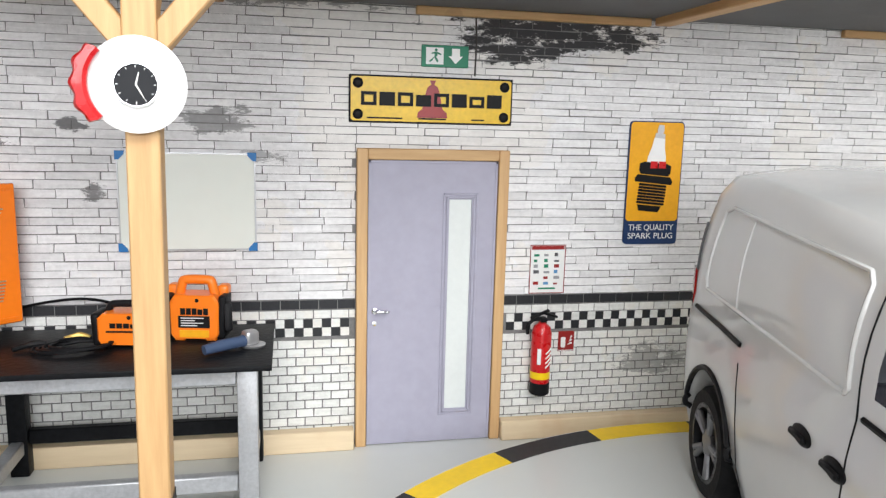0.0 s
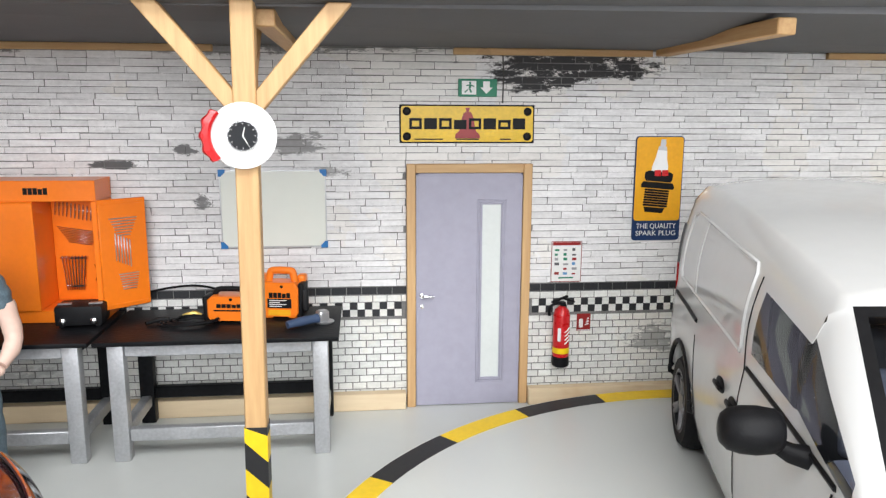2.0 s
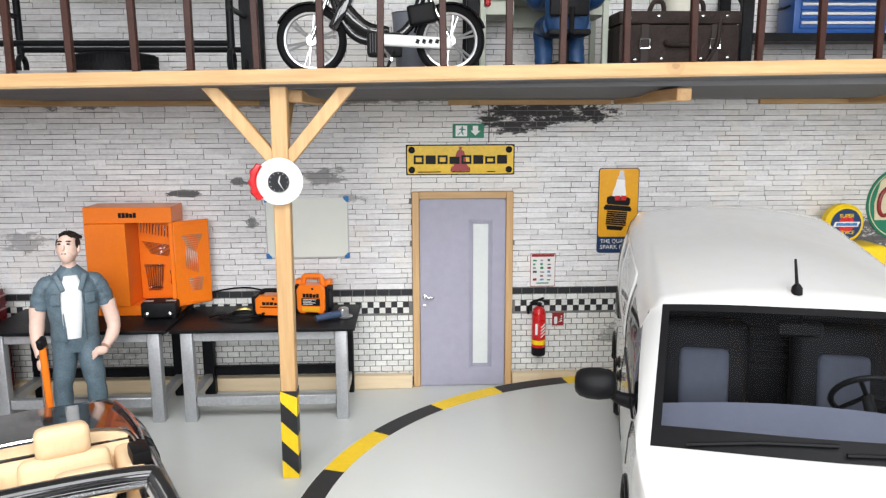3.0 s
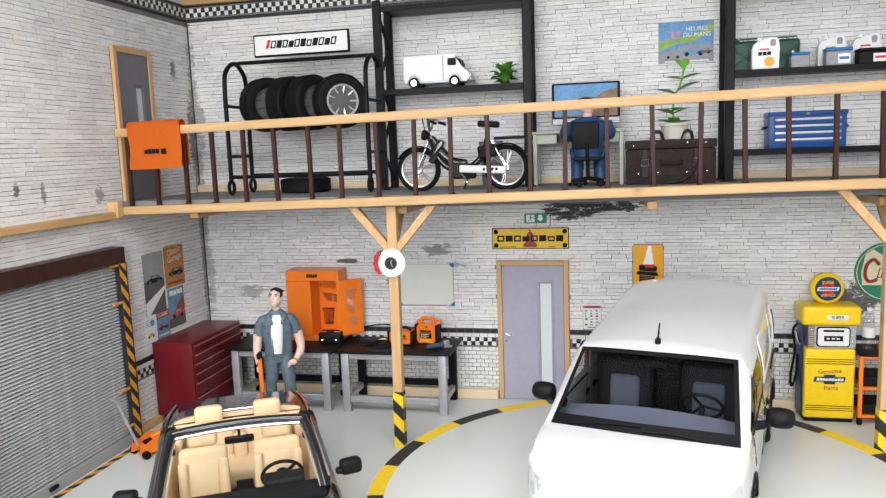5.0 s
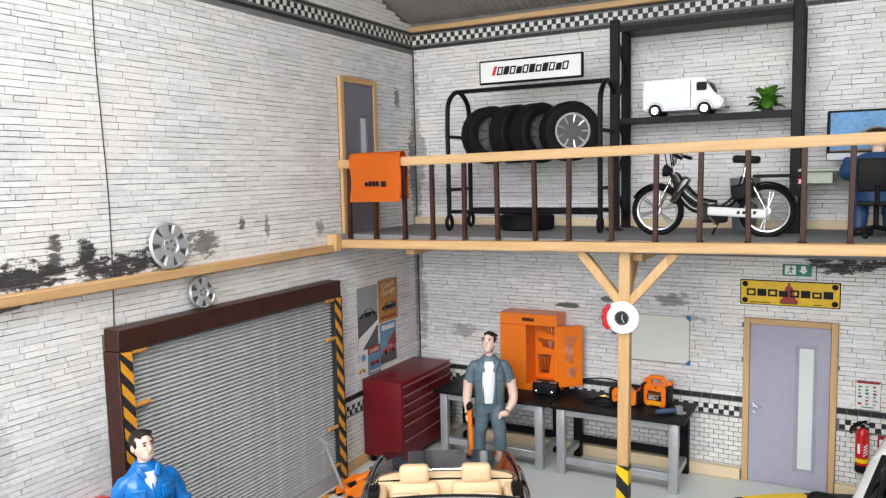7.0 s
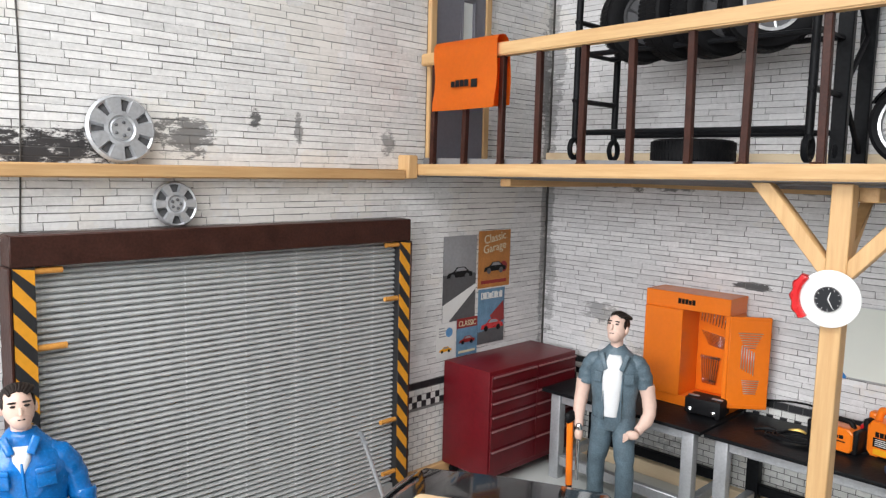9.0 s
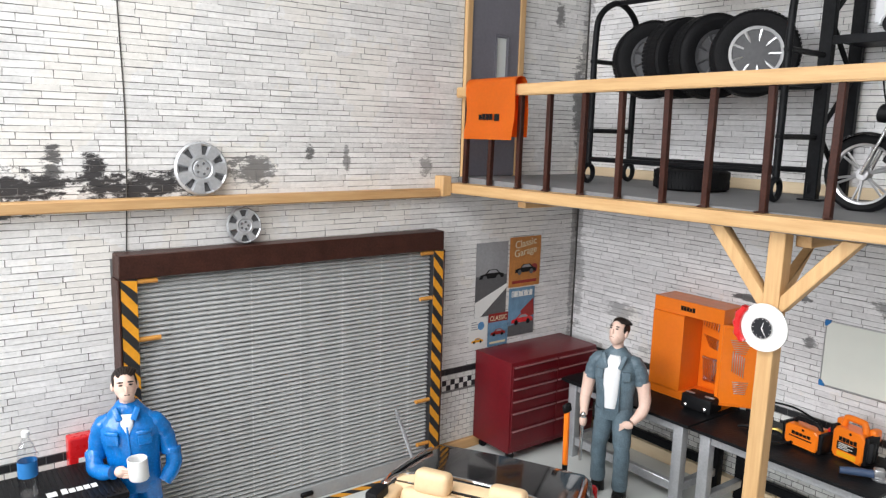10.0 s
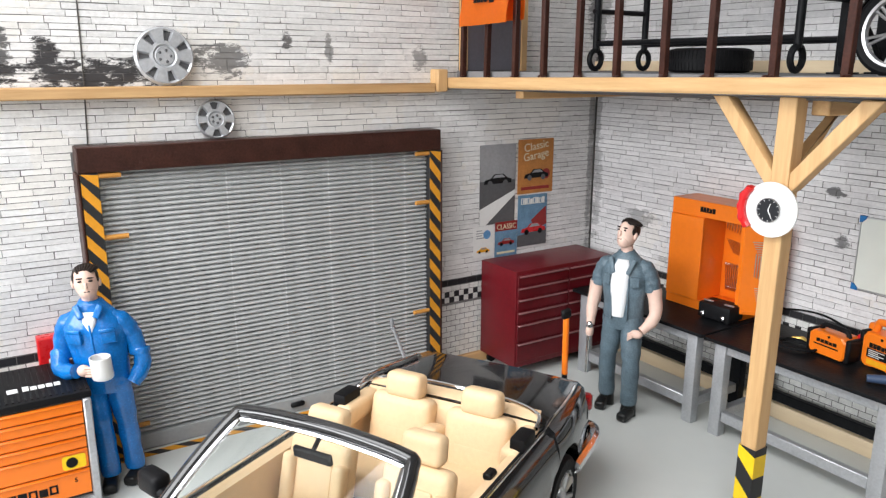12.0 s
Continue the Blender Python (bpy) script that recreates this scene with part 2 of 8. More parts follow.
def rounded(x0, x1, z0, z1, r, n=4):
    out = []
    for cx, cz, a in ((x1 - r, z1 - r, 0), (x0 + r, z1 - r, 90), (x0 + r, z0 + r, 180), (x1 - r, z0 + r, 270)):
        out += [(cx + r * math.cos(radians(a + 90 * i / n)), cz + r * math.sin(radians(a + 90 * i / n))) for i in range(n + 1)]
    return out


def flat(name, parent, pts, y, material, t=0.004, label=""):
    return part(name, plate(B(), pts, y - t, y), material, parent, label, smooth=0)


def words(parent, s, x, z, size, y, material, turn=0.0, name="lettering", m=None, width=None):
    """Letters standing on the plane y, their middle at (x, z)."""
    cu = bpy.data.curves.new(name, "FONT")
    cu.body, cu.size, cu.extrude, cu.align_x, cu.align_y = s, size, 0.0015, "CENTER", "CENTER"
    cu.resolution_u = 3
    tmp = new(name, cu)
    me = bpy.data.meshes.new_from_object(tmp)
    bpy.data.objects.remove(tmp)
    bm = B()
    bm.from_mesh(me)
    bpy.data.meshes.remove(me)
    if width:
        xs = [v.co.x for v in bm.verts]
        k = width / (max(xs) - min(xs))
        bmesh.ops.scale(bm, vec=(k, 1, 1), verts=bm.verts)
    bmesh.ops.transform(bm, matrix=m or pose(x, y - 0.003, z, 90, turn, 0), verts=bm.verts)
    return part(name, bm, material, parent, smooth=0)


def wordmark(parent, x0, x1, z0, z1, y, material, n, lean=0.0, turned=False, name="letter_bar"):
    """A maker's mark as plain blocks of its size and colour, one part a block."""
    w, h = (x1 - x0) / n, z1 - z0
    for i in range(n):
        a, b = x0 + i * w + w * 0.08, x0 + (i + 1) * w - w * 0.08
        top = z1 if (i == 0) ^ turned or i % 3 else z0 + h * 0.85
        bm = B()
        if h < 0.07 or i % 2:
            plate(bm, [(a, z0), (b, z0), (b + lean * h, top), (a + lean * h, top)], y - 0.004, y)
        else:
            q = min(h, b - a) * 0.24
            outer = [(a, 0.0), (b, 0.0), (b, top - z0), (a, top - z0)]
            inner = [(a + q, q), (b - q, q), (b - q, top - z0 - q), (a + q, top - z0 - q)]
            rings = []
            for pts, dy in ((outer, 0.0), (outer, -0.004), (inner, -0.004), (inner, 0.0)):
                rings.append([(u + lean * v, y + dy, z0 + v) for u, v in pts])
            loft(bm, rings + rings[:1], caps=False)
        part(name, bm, material, parent, smooth=0)


# ---- materials ----
WHITE_P = mat("white_paint", (0.8, 0.8, 0.79), 0.35, vary=0.04)
VAN_WHITE = mat("white_car_lacquer", (0.62, 0.625, 0.62), 0.22, vary=0.02, scale=1.0, coat=0.7)
BLACK_LAC = mat("black_car_lacquer", (0.012, 0.012, 0.013), 0.12, vary=0.2, coat=0.8)
BLACK = mat("black_plastic", (0.008, 0.008, 0.009), 0.48, vary=0.3, spec=0.14, bump=0.1, bump_scale=90)
BLACK_STEEL = mat("black_steel", (0.009, 0.0095, 0.011), 0.42, 0.0, vary=0.6, spec=0.12, bump=0.25, bump_scale=30)
RUBBER = mat("tyre_rubber", (0.008, 0.008, 0.009), 0.65, vary=0.3, spec=0.15, bump=0.3, bump_scale=60)
STEEL = mat("silver_paint", (0.50, 0.51, 0.53), 0.38, 0.55, vary=0.22, scale=5, bump=0.2, bump_scale=45)
CHROME = mat("chrome", (0.75, 0.75, 0.76), 0.12, 1.0, vary=0.05)
ALLOY = mat("alloy_wheel", (0.55, 0.55, 0.56), 0.3, 0.8, vary=0.12)
ORANGE = mat("orange_enamel", (0.88, 0.20, 0.012), 0.32, vary=0.06, coat=0.2)
ORANGE_SOFT = mat("orange_rubber_cloth", (0.86, 0.19, 0.015), 0.5, vary=0.08)
RED = mat("red_enamel", (0.55, 0.012, 0.015), 0.28, vary=0.12, coat=0.3)
DARK_RED = mat("deep_red_enamel", (0.13, 0.004, 0.009), 0.42, vary=0.3, scale=2.0, coat=0.1)
YELLOW = mat("yellow_enamel", (0.88, 0.60, 0.01), 0.35, vary=0.08)
TAPE_Y = mat("yellow_tape", (0.82, 0.55, 0.015), 0.45, vary=0.12)
TAPE_O = mat("amber_tape", (0.72, 0.31, 0.02), 0.45, vary=0.15)
TAPE_K = mat("black_tape", (0.02, 0.02, 0.022), 0.5, vary=0.2)
BROWN = mat("brown_red_paint", (0.046, 0.016, 0.011), 0.42, vary=0.55, spec=0.22, scale=6, bump=0.25, bump_scale=25)
TAN = mat("tan_leather", (0.77, 0.56, 0.34), 0.5, vary=0.08, bump=0.12, bump_scale=70)
LILAC = mat("lilac_grey_door_paint", (0.37, 0.36, 0.44), 0.5, vary=0.09, scale=1.5)
GREY_DOOR = mat("slate_grey_door_paint", (0.16, 0.155, 0.18), 0.45, vary=0.15)
FROST = mat("frosted_pane", (0.66, 0.69, 0.67), 0.4, vary=0.05)
FLOOR_M = mat("grey_floor_paint", (0.60, 0.62, 0.60), 0.3, vary=0.03, scale=0.6)
FLOOR_D = mat("pale_turntable_paint", (0.63, 0.65, 0.63), 0.3, vary=0.015, scale=0.5)
DECK_M = mat("grey_deck_board", (0.20, 0.20, 0.205), 0.75, vary=0.15)
UNDER_M = mat("grey_soffit_board", (0.13, 0.13, 0.135), 0.8, vary=0.08)
SHUTTER = mat("grey_shutter_metal", (0.52, 0.53, 0.53), 0.42, 0.15, vary=0.22, scale=7, bump=0.15, bump_scale=20)
# reflections caught by the slats, painted into the colour as thin pale upright lines
nt, p = nodes_of(SHUTTER)
g, vec, xyz = world_coords(nt)
glint = None
for y in (0.55, 1.05, 1.52, 1.98, 2.35):
    v = math_node(nt, "LESS_THAN", math_node(nt, "ABSOLUTE", math_node(nt, "SUBTRACT", xyz[1], y)), 0.007)
    glint = v if glint is None else math_node(nt, "MAXIMUM", glint, v)
glint = math_node(nt, "MULTIPLY", glint, math_node(nt, "MULTIPLY_ADD", noise_node(nt, vec, 12, 4, 0.7), 2.4, -0.85))
old = p.inputs["Base Color"].links[0].from_socket
nt.links.new(mix_node(nt, math_node(nt, "MINIMUM", math_node(nt, "MAXIMUM", glint, 0.0), 0.4), old, (0.86, 0.87, 0.87)), p.inputs["Base Color"])
ROOF_M = mat("corrugated_sheet", (0.30, 0.28, 0.26), 0.6, 0.2, vary=0.2)
BOARD_M = mat("whiteboard", (0.70, 0.72, 0.66), 0.3, vary=0.03, scale=0.7)
BLUE = mat("blue_plastic", (0.02, 0.16, 0.42), 0.4, vary=0.1)
GREEN_S = mat("green_sign", (0.015, 0.20, 0.11), 0.45, vary=0.1)
NAVY = mat("navy_enamel", (0.012, 0.035, 0.11), 0.35, vary=0.2)
SIGN_Y = mat("mustard_enamel", (0.74, 0.47, 0.015), 0.3, vary=0.18, scale=4)
SIGN_O = mat("amber_enamel", (0.80, 0.38, 0.015), 0.3, vary=0.12, scale=4)
SIGN_R = mat("maroon_enamel", (0.28, 0.02, 0.018), 0.35, vary=0.2)
CREAM = mat("cream_paint", (0.70, 0.62, 0.42), 0.45, vary=0.12)
PAPER = mat("white_paper", (0.74, 0.74, 0.72), 0.7, vary=0.05)
GREYP = mat("grey_print", (0.10, 0.10, 0.105), 0.6, vary=0.25)
MIDGREY = mat("mid_grey_print", (0.30, 0.30, 0.31), 0.6, vary=0.2)
GREEN_L = mat("leaf_green", (0.07, 0.24, 0.02), 0.4, vary=0.35, scale=12)
GREEN_P = mat("pale_leaf_green", (0.14, 0.38, 0.05), 0.38, vary=0.25, scale=12)
GREEN_J = mat("green_jerrycan", (0.012, 0.065, 0.04), 0.4, vary=0.2)
LEATHER = mat("brown_leather", (0.034, 0.023, 0.020), 0.65, vary=0.6, scale=8, spec=0.2, bump=1.0, bump_scale=28)
BLUE_BOX = mat("blue_enamel", (0.012, 0.07, 0.26), 0.3, vary=0.12)
SKIN = mat("painted_skin", (0.74, 0.52, 0.43), 0.5, vary=0.1)
HAIR = mat("black_hair_paint", (0.018, 0.012, 0.010), 0.5, vary=0.3)
DENIM = mat("grey_blue_denim_paint", (0.115, 0.165, 0.20), 0.45, vary=0.45, scale=9, bump=1.0, bump_scale=12)
OVERALL = mat("bright_blue_overall_paint", (0.003, 0.165, 0.53), 0.26, vary=0.4, scale=7, bump=1.0, bump_scale=9, coat=0.5)
DKBLUE = mat("dark_blue_overall_paint", (0.02, 0.065, 0.17), 0.4, vary=0.35, scale=9, bump=0.5, bump_scale=14)
SHIRT = mat("white_shirt_paint", (0.76, 0.77, 0.78), 0.55, vary=0.06)
BOOT = mat("black_boot_paint", (0.012, 0.012, 0.012), 0.3, vary=0.3)
DIAL = mat("black_dial", (0.008, 0.009, 0.012), 0.6, vary=0.1)
SLATE = mat("blue_grey_upholstery", (0.15, 0.16, 0.21), 0.7, vary=0.12)
DARK_IN = mat("dark_interior", (0.012, 0.012, 0.014), 0.6, vary=0.2, spec=0.15)
TAIL = mat("red_lamp_lens", (0.35, 0.01, 0.012), 0.12, vary=0.1, coat=0.5)
SKY_P = mat("blue_print", (0.12, 0.30, 0.55), 0.5, vary=0.4, scale=3)
HILL_P = mat("hill_print", (0.25, 0.16, 0.10), 0.5, vary=0.6, scale=9)
GRASS_P = mat("green_print", (0.25, 0.42, 0.09), 0.5, vary=0.4, scale=6)
MORTAR = mat("grey_mortar_print", (0.20, 0.195, 0.19), 0.85, vary=0.3, scale=6)
GLASS = glass_mat("clear_glass", (0.90, 0.93, 0.92))
GLASS_D = glass_mat("smoked_glass", (0.84, 0.86, 0.88), alpha=0.02)
BOTTLE_G = glass_mat("clear_plastic", (0.95, 0.965, 0.975), 0.08, 0.06)
WOOD_X = wood_mat("pine_along_x", (0.62, 0.41, 0.20), (0.42, 0.235, 0.09), 0)
WOOD_Y = wood_mat("pine_along_y", (0.62, 0.40, 0.19), (0.40, 0.21, 0.08), 1)
WOOD_Z = wood_mat("pine_along_z", (0.64, 0.42, 0.205), (0.45, 0.25, 0.10), 2)
PALE_X = wood_mat("pale_lime_wood", (0.76, 0.62, 0.42), (0.64, 0.49, 0.31), 0)
# tall narrow entries darken the wall corner, wide flat ones the top under the gallery
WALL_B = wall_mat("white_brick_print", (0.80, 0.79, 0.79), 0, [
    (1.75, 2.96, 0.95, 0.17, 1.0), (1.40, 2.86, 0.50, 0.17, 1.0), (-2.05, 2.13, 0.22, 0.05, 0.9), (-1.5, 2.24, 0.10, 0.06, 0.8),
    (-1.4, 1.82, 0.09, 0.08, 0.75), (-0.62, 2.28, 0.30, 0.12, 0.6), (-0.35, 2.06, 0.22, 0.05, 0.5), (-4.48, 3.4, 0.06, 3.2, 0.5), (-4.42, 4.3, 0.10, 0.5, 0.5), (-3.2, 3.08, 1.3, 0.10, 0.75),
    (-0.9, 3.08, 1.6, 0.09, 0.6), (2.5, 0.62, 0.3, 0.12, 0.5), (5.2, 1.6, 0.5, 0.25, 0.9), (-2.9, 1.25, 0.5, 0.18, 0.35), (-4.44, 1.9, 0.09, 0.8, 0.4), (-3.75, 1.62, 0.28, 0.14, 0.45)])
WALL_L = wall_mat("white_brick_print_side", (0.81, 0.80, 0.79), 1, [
    (-0.35, 3.24, 0.75, 0.15, 1.0), (-1.35, 3.25, 0.6, 0.17, 1.0), (-0.75, 3.36, 0.12, 0.2, 1.0), (-1.05, 3.40, 0.10, 0.22, 0.9), (0.0, 3.4, 0.12, 0.14, 0.9), (0.62, 3.36, 0.34, 0.16, 0.75), (1.22, 3.52, 0.06, 0.12, 0.85),
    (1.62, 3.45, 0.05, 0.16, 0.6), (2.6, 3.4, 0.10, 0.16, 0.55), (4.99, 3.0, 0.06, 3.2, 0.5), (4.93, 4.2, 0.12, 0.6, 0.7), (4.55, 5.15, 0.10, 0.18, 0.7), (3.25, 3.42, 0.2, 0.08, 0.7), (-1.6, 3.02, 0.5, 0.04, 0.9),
    (-1.7, 1.9, 0.2, 0.6, 0.25)])
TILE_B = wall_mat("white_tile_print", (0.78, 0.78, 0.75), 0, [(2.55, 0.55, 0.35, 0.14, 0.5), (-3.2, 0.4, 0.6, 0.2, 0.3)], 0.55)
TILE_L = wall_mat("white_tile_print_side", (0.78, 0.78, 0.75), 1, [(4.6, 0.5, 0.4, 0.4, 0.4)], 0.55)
POSTER_O = mat("faded_orange_print", (0.50, 0.20, 0.045), 0.5, vary=0.35, scale=8)
POSTER_B = mat("faded_blue_print", (0.14, 0.27, 0.40), 0.5, vary=0.45, scale=9)
# darker copy of the alloy, with the shade on the rims put into its colour
RIM_DARK = mat("shaded_alloy", (0.22, 0.22, 0.23), 0.35, 0.8, vary=0.2)
TILE_K = mat("black_tile_print", (0.022, 0.023, 0.026), 0.5, vary=0.4, scale=5)

# ---- structure ----
RIGHT, FRONT = 7.4, -4.2


def structure(name, bm, material, label="", smooth=40.0):
    return tagged(part(name, bm, material, None, label, smooth=smooth), kind="structure")


structure("ground", span(B(), (-60, -60, -0.6), (60, 60, -0.5)), mat("table_top", (0.35, 0.33, 0.31), 0.6, vary=0.2, scale=0.4), "grey table top under the model garage")
floor = structure("floor", span(B(), (LEFT - 0.3, FRONT, -0.5), (RIGHT, BACK + 0.2, 0.0)), FLOOR_M, "smooth light grey painted garage floor")
wall_b = structure("wall_back", span(B(), (LEFT - 0.2, BACK + 0.008, 0.0), (RIGHT, BACK + 0.25, 6.3)), MORTAR, "back wall papered with white brick print", 0)
bm = B()
loft(bm, [[(x, FRONT, 0), (x, BACK + 0.008, 0), (x, BACK + 0.008, 6.25), (x, FRONT, 9.05)] for x in (LEFT - 0.2, LEFT - 0.008)])
wall_l = structure("wall_left", bm, MORTAR, "side wall papered with white brick print", 0)
structure("wall_right", loft(B(), [[(x, FRONT, 0), (x, BACK + 0.008, 0), (x, BACK + 0.008, 6.25), (x, FRONT, 9.05)] for x in (RIGHT, RIGHT + 0.2)]), WHITE_P, "plain white side wall", 0)

# corrugated roof rising from the back wall
# its unseen front part is extended to keep the top lamp off the upper wall
bm = B()
rows = []
nseg = 480
for k in range(nseg + 1):
    x = LEFT - 0.2 + (RIGHT - LEFT + 0.4) * k / nseg
    h = 0.022 * math.sin(k * math.pi / 2)
    rows.append([(x, BACK + 0.3, 6.22 + h), (x, -1.0, 8.11 + h), (x, -1.0, 8.15 + h), (x, BACK + 0.3, 6.26 + h)])
structure("roof", loft(bm, rows), ROOF_M, "grey corrugated sheet roof rising to the front", 60)
structure("trim", span(B(), (LEFT, BACK - 0.09, 6.16), (RIGHT, BACK - 0.001, 6.24), 0.01), WOOD_X, "pale wooden batten under the roof")
bm = B()
for x in (1.7, 6.0):
    loft(bm, [[(x - 0.07, y, z), (x + 0.07, y, z), (x + 0.07, y, z + 0.12), (x - 0.07, y, z + 0.12)] for y, z in ((BACK - 0.1, 6.12), (-0.9, 7.90))])
structure("beam", bm, WOOD_Y, "pale wooden roof rafters")

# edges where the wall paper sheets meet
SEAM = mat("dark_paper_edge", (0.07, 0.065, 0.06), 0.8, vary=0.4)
bm = tube(B(), smooth_path([(LEFT + 0.002, -0.50 + 0.02 * math.sin(z_ * 2.1), z_) for z_ in (2.69, 3.3, 3.9, 4.5, 5.2, 5.9)], 4), 0.006, 5)
structure("paper_seam", bm, SEAM, "dark edge between two sheets of wall paper")
structure("paper_seam", tube(B(), [(1.08, BACK - 0.002, 2.63), (1.085, BACK - 0.002, 2.85), (1.075, BACK - 0.002, 3.04)], 0.006, 5), SEAM, "dark edge between two sheets of wall paper")
structure("paper_seam", tube(B(), [(LEFT + 0.012, BACK - 0.006, 1.1), (LEFT + 0.012, BACK - 0.006, 3.09)], 0.012, 5), SEAM, "thin dark line down the corner of the walls")
structure("paper_seam", tube(B(), [(LEFT + 0.012, BACK - 0.006, 3.4), (LEFT + 0.012, BACK - 0.006, 5.9)], 0.012, 5), SEAM, "thin dark line down the corner of the walls")

# baseboards
bm = B()
for x0, x1 in ((LEFT + 0.0, 0.262), (1.345, RIGHT)):
    span(bm, (x0, BACK - 0.10, 0.0), (x1, BACK - 0.002, 0.15), 0.008)
structure("baseboard", bm, PALE_X, "pale wooden skirting board at the foot of the wall")
bm = B()
span(bm, (LEFT + 0.002, 2.755, 0.0), (LEFT + 0.06, 4.965, 0.12), 0.008)
span(bm, (LEFT + 0.002, FRONT, 0.0), (LEFT + 0.06, -0.65, 0.12), 0.008)
structure("baseboard", bm, WOOD_Y, "pale wooden skirting board beside the shutter")
structure("baseboard", span(B(), (LEFT, BACK - 0.06, DECK), (RIGHT, BACK - 0.002, DECK + 0.11), 0.008), PALE_X, "pale wooden skirting board on the gallery")

# raised turntable with hazard ring
CX, CY, RO, RI, TABLE = 2.30, 1.53, 2.86, 2.695, 0.315
bm = B()
lathe(bm, [(RO + 0.02, 0.0), (RO + 0.025, TABLE - 0.012), (RO + 0.018, TABLE - 0.003), (RO + 0.01, TABLE), (0.02, TABLE)], 128, pose(CX, CY, 0))
disc_t = structure("turntable", bm, FLOOR_D, "pale round raised turntable standing on the floor")
NSEG = 24
for k in range(NSEG):
    a0 = radians(146 + k * 360 / NSEG)
    a1 = a0 + radians(360 / NSEG)
    bm = B()
    m = 8
    loft(bm, [[(CX + r * math.cos(a0 + (a1 - a0) * i / m), CY + r * math.sin(a0 + (a1 - a0) * i / m), TABLE + z) for r, z in ((RI, 0.0005), (RO, 0.0005), (RO, 0.004), (RI, 0.004))] for i in range(m + 1)])
    part("ring_segment", bm, TAPE_Y if k % 2 == 0 else TAPE_K, disc_t, "yellow stripe on the rim" if k % 2 == 0 else "black stripe on the rim", smooth=30)

# gallery deck, fascia, joists
deck = structure("gallery_floor", span(B(), (LEFT, 3.052, 3.17), (RIGHT, BACK, DECK)), [DECK_M], "grey gallery floor board")


def fz(x):
    return 3.19 + 0.015 * (x + 0.6)


def sloped(x0, x1, y0, y1, h0, h1, f):
    bm = loft(B(), [[(x, y0, f(x) + h0), (x, y1, f(x) + h0), (x, y1, f(x) + h1), (x, y0, f(x) + h1)] for x in (x0, x1)])
    bmesh.ops.bevel(bm, geom=list(bm.edges), offset=0.012, segments=2, affect="EDGES")
    return bm


soffit = loft(B(), [[(x, 2.86, fz(x) - 0.046), (x, BACK, 3.07), (x, BACK, 3.166), (x, 3.052, 3.166), (x, 3.051, fz(x) - 0.041), (x, 2.86, fz(x) - 0.041)] for x in (LEFT + 0.001, RIGHT)])
structure("ceiling", soffit, UNDER_M, "dark grey soffit board under the gallery")
structure("fascia", sloped(LEFT + 0.03, RIGHT, 2.84, 3.05, -0.04, 0.065, fz), WOOD_X, "pale pine edge beam of the gallery")
structure("fascia_block", span(B(), (LEFT + 0.002, 2.72, 3.06), (LEFT + 0.16, 2.838, 3.28), 0.01), WOOD_Z, "pale pine end block of the gallery beam")
for i, (x, y0) in enumerate(((-3.45, 3.02), (-0.62, 3.16), (2.42, 3.12), (4.9, 3.16))):
    structure("joist", span(B(), (x - 0.06, y0, 3.02), (x + 0.06, BACK - 0.05, 3.12), 0.008), WOOD_Y, "pale pine joist under the gallery")
for x0, x1 in ((LEFT + 0.02, -1.25), (0.66, 2.34), (3.9, RIGHT)):
    structure("trim", span(B(), (x0, BACK - 0.05, 3.016), (x1, BACK - 0.002, 3.07), 0.006), WOOD_X, "pale pine strip under the gallery")
structure("ledge", span(B(), (LEFT + 0.001, FRONT, 3.05), (LEFT + 0.13, 2.715, 3.145), 0.012), WOOD_Y, "pine ledge along the side wall")


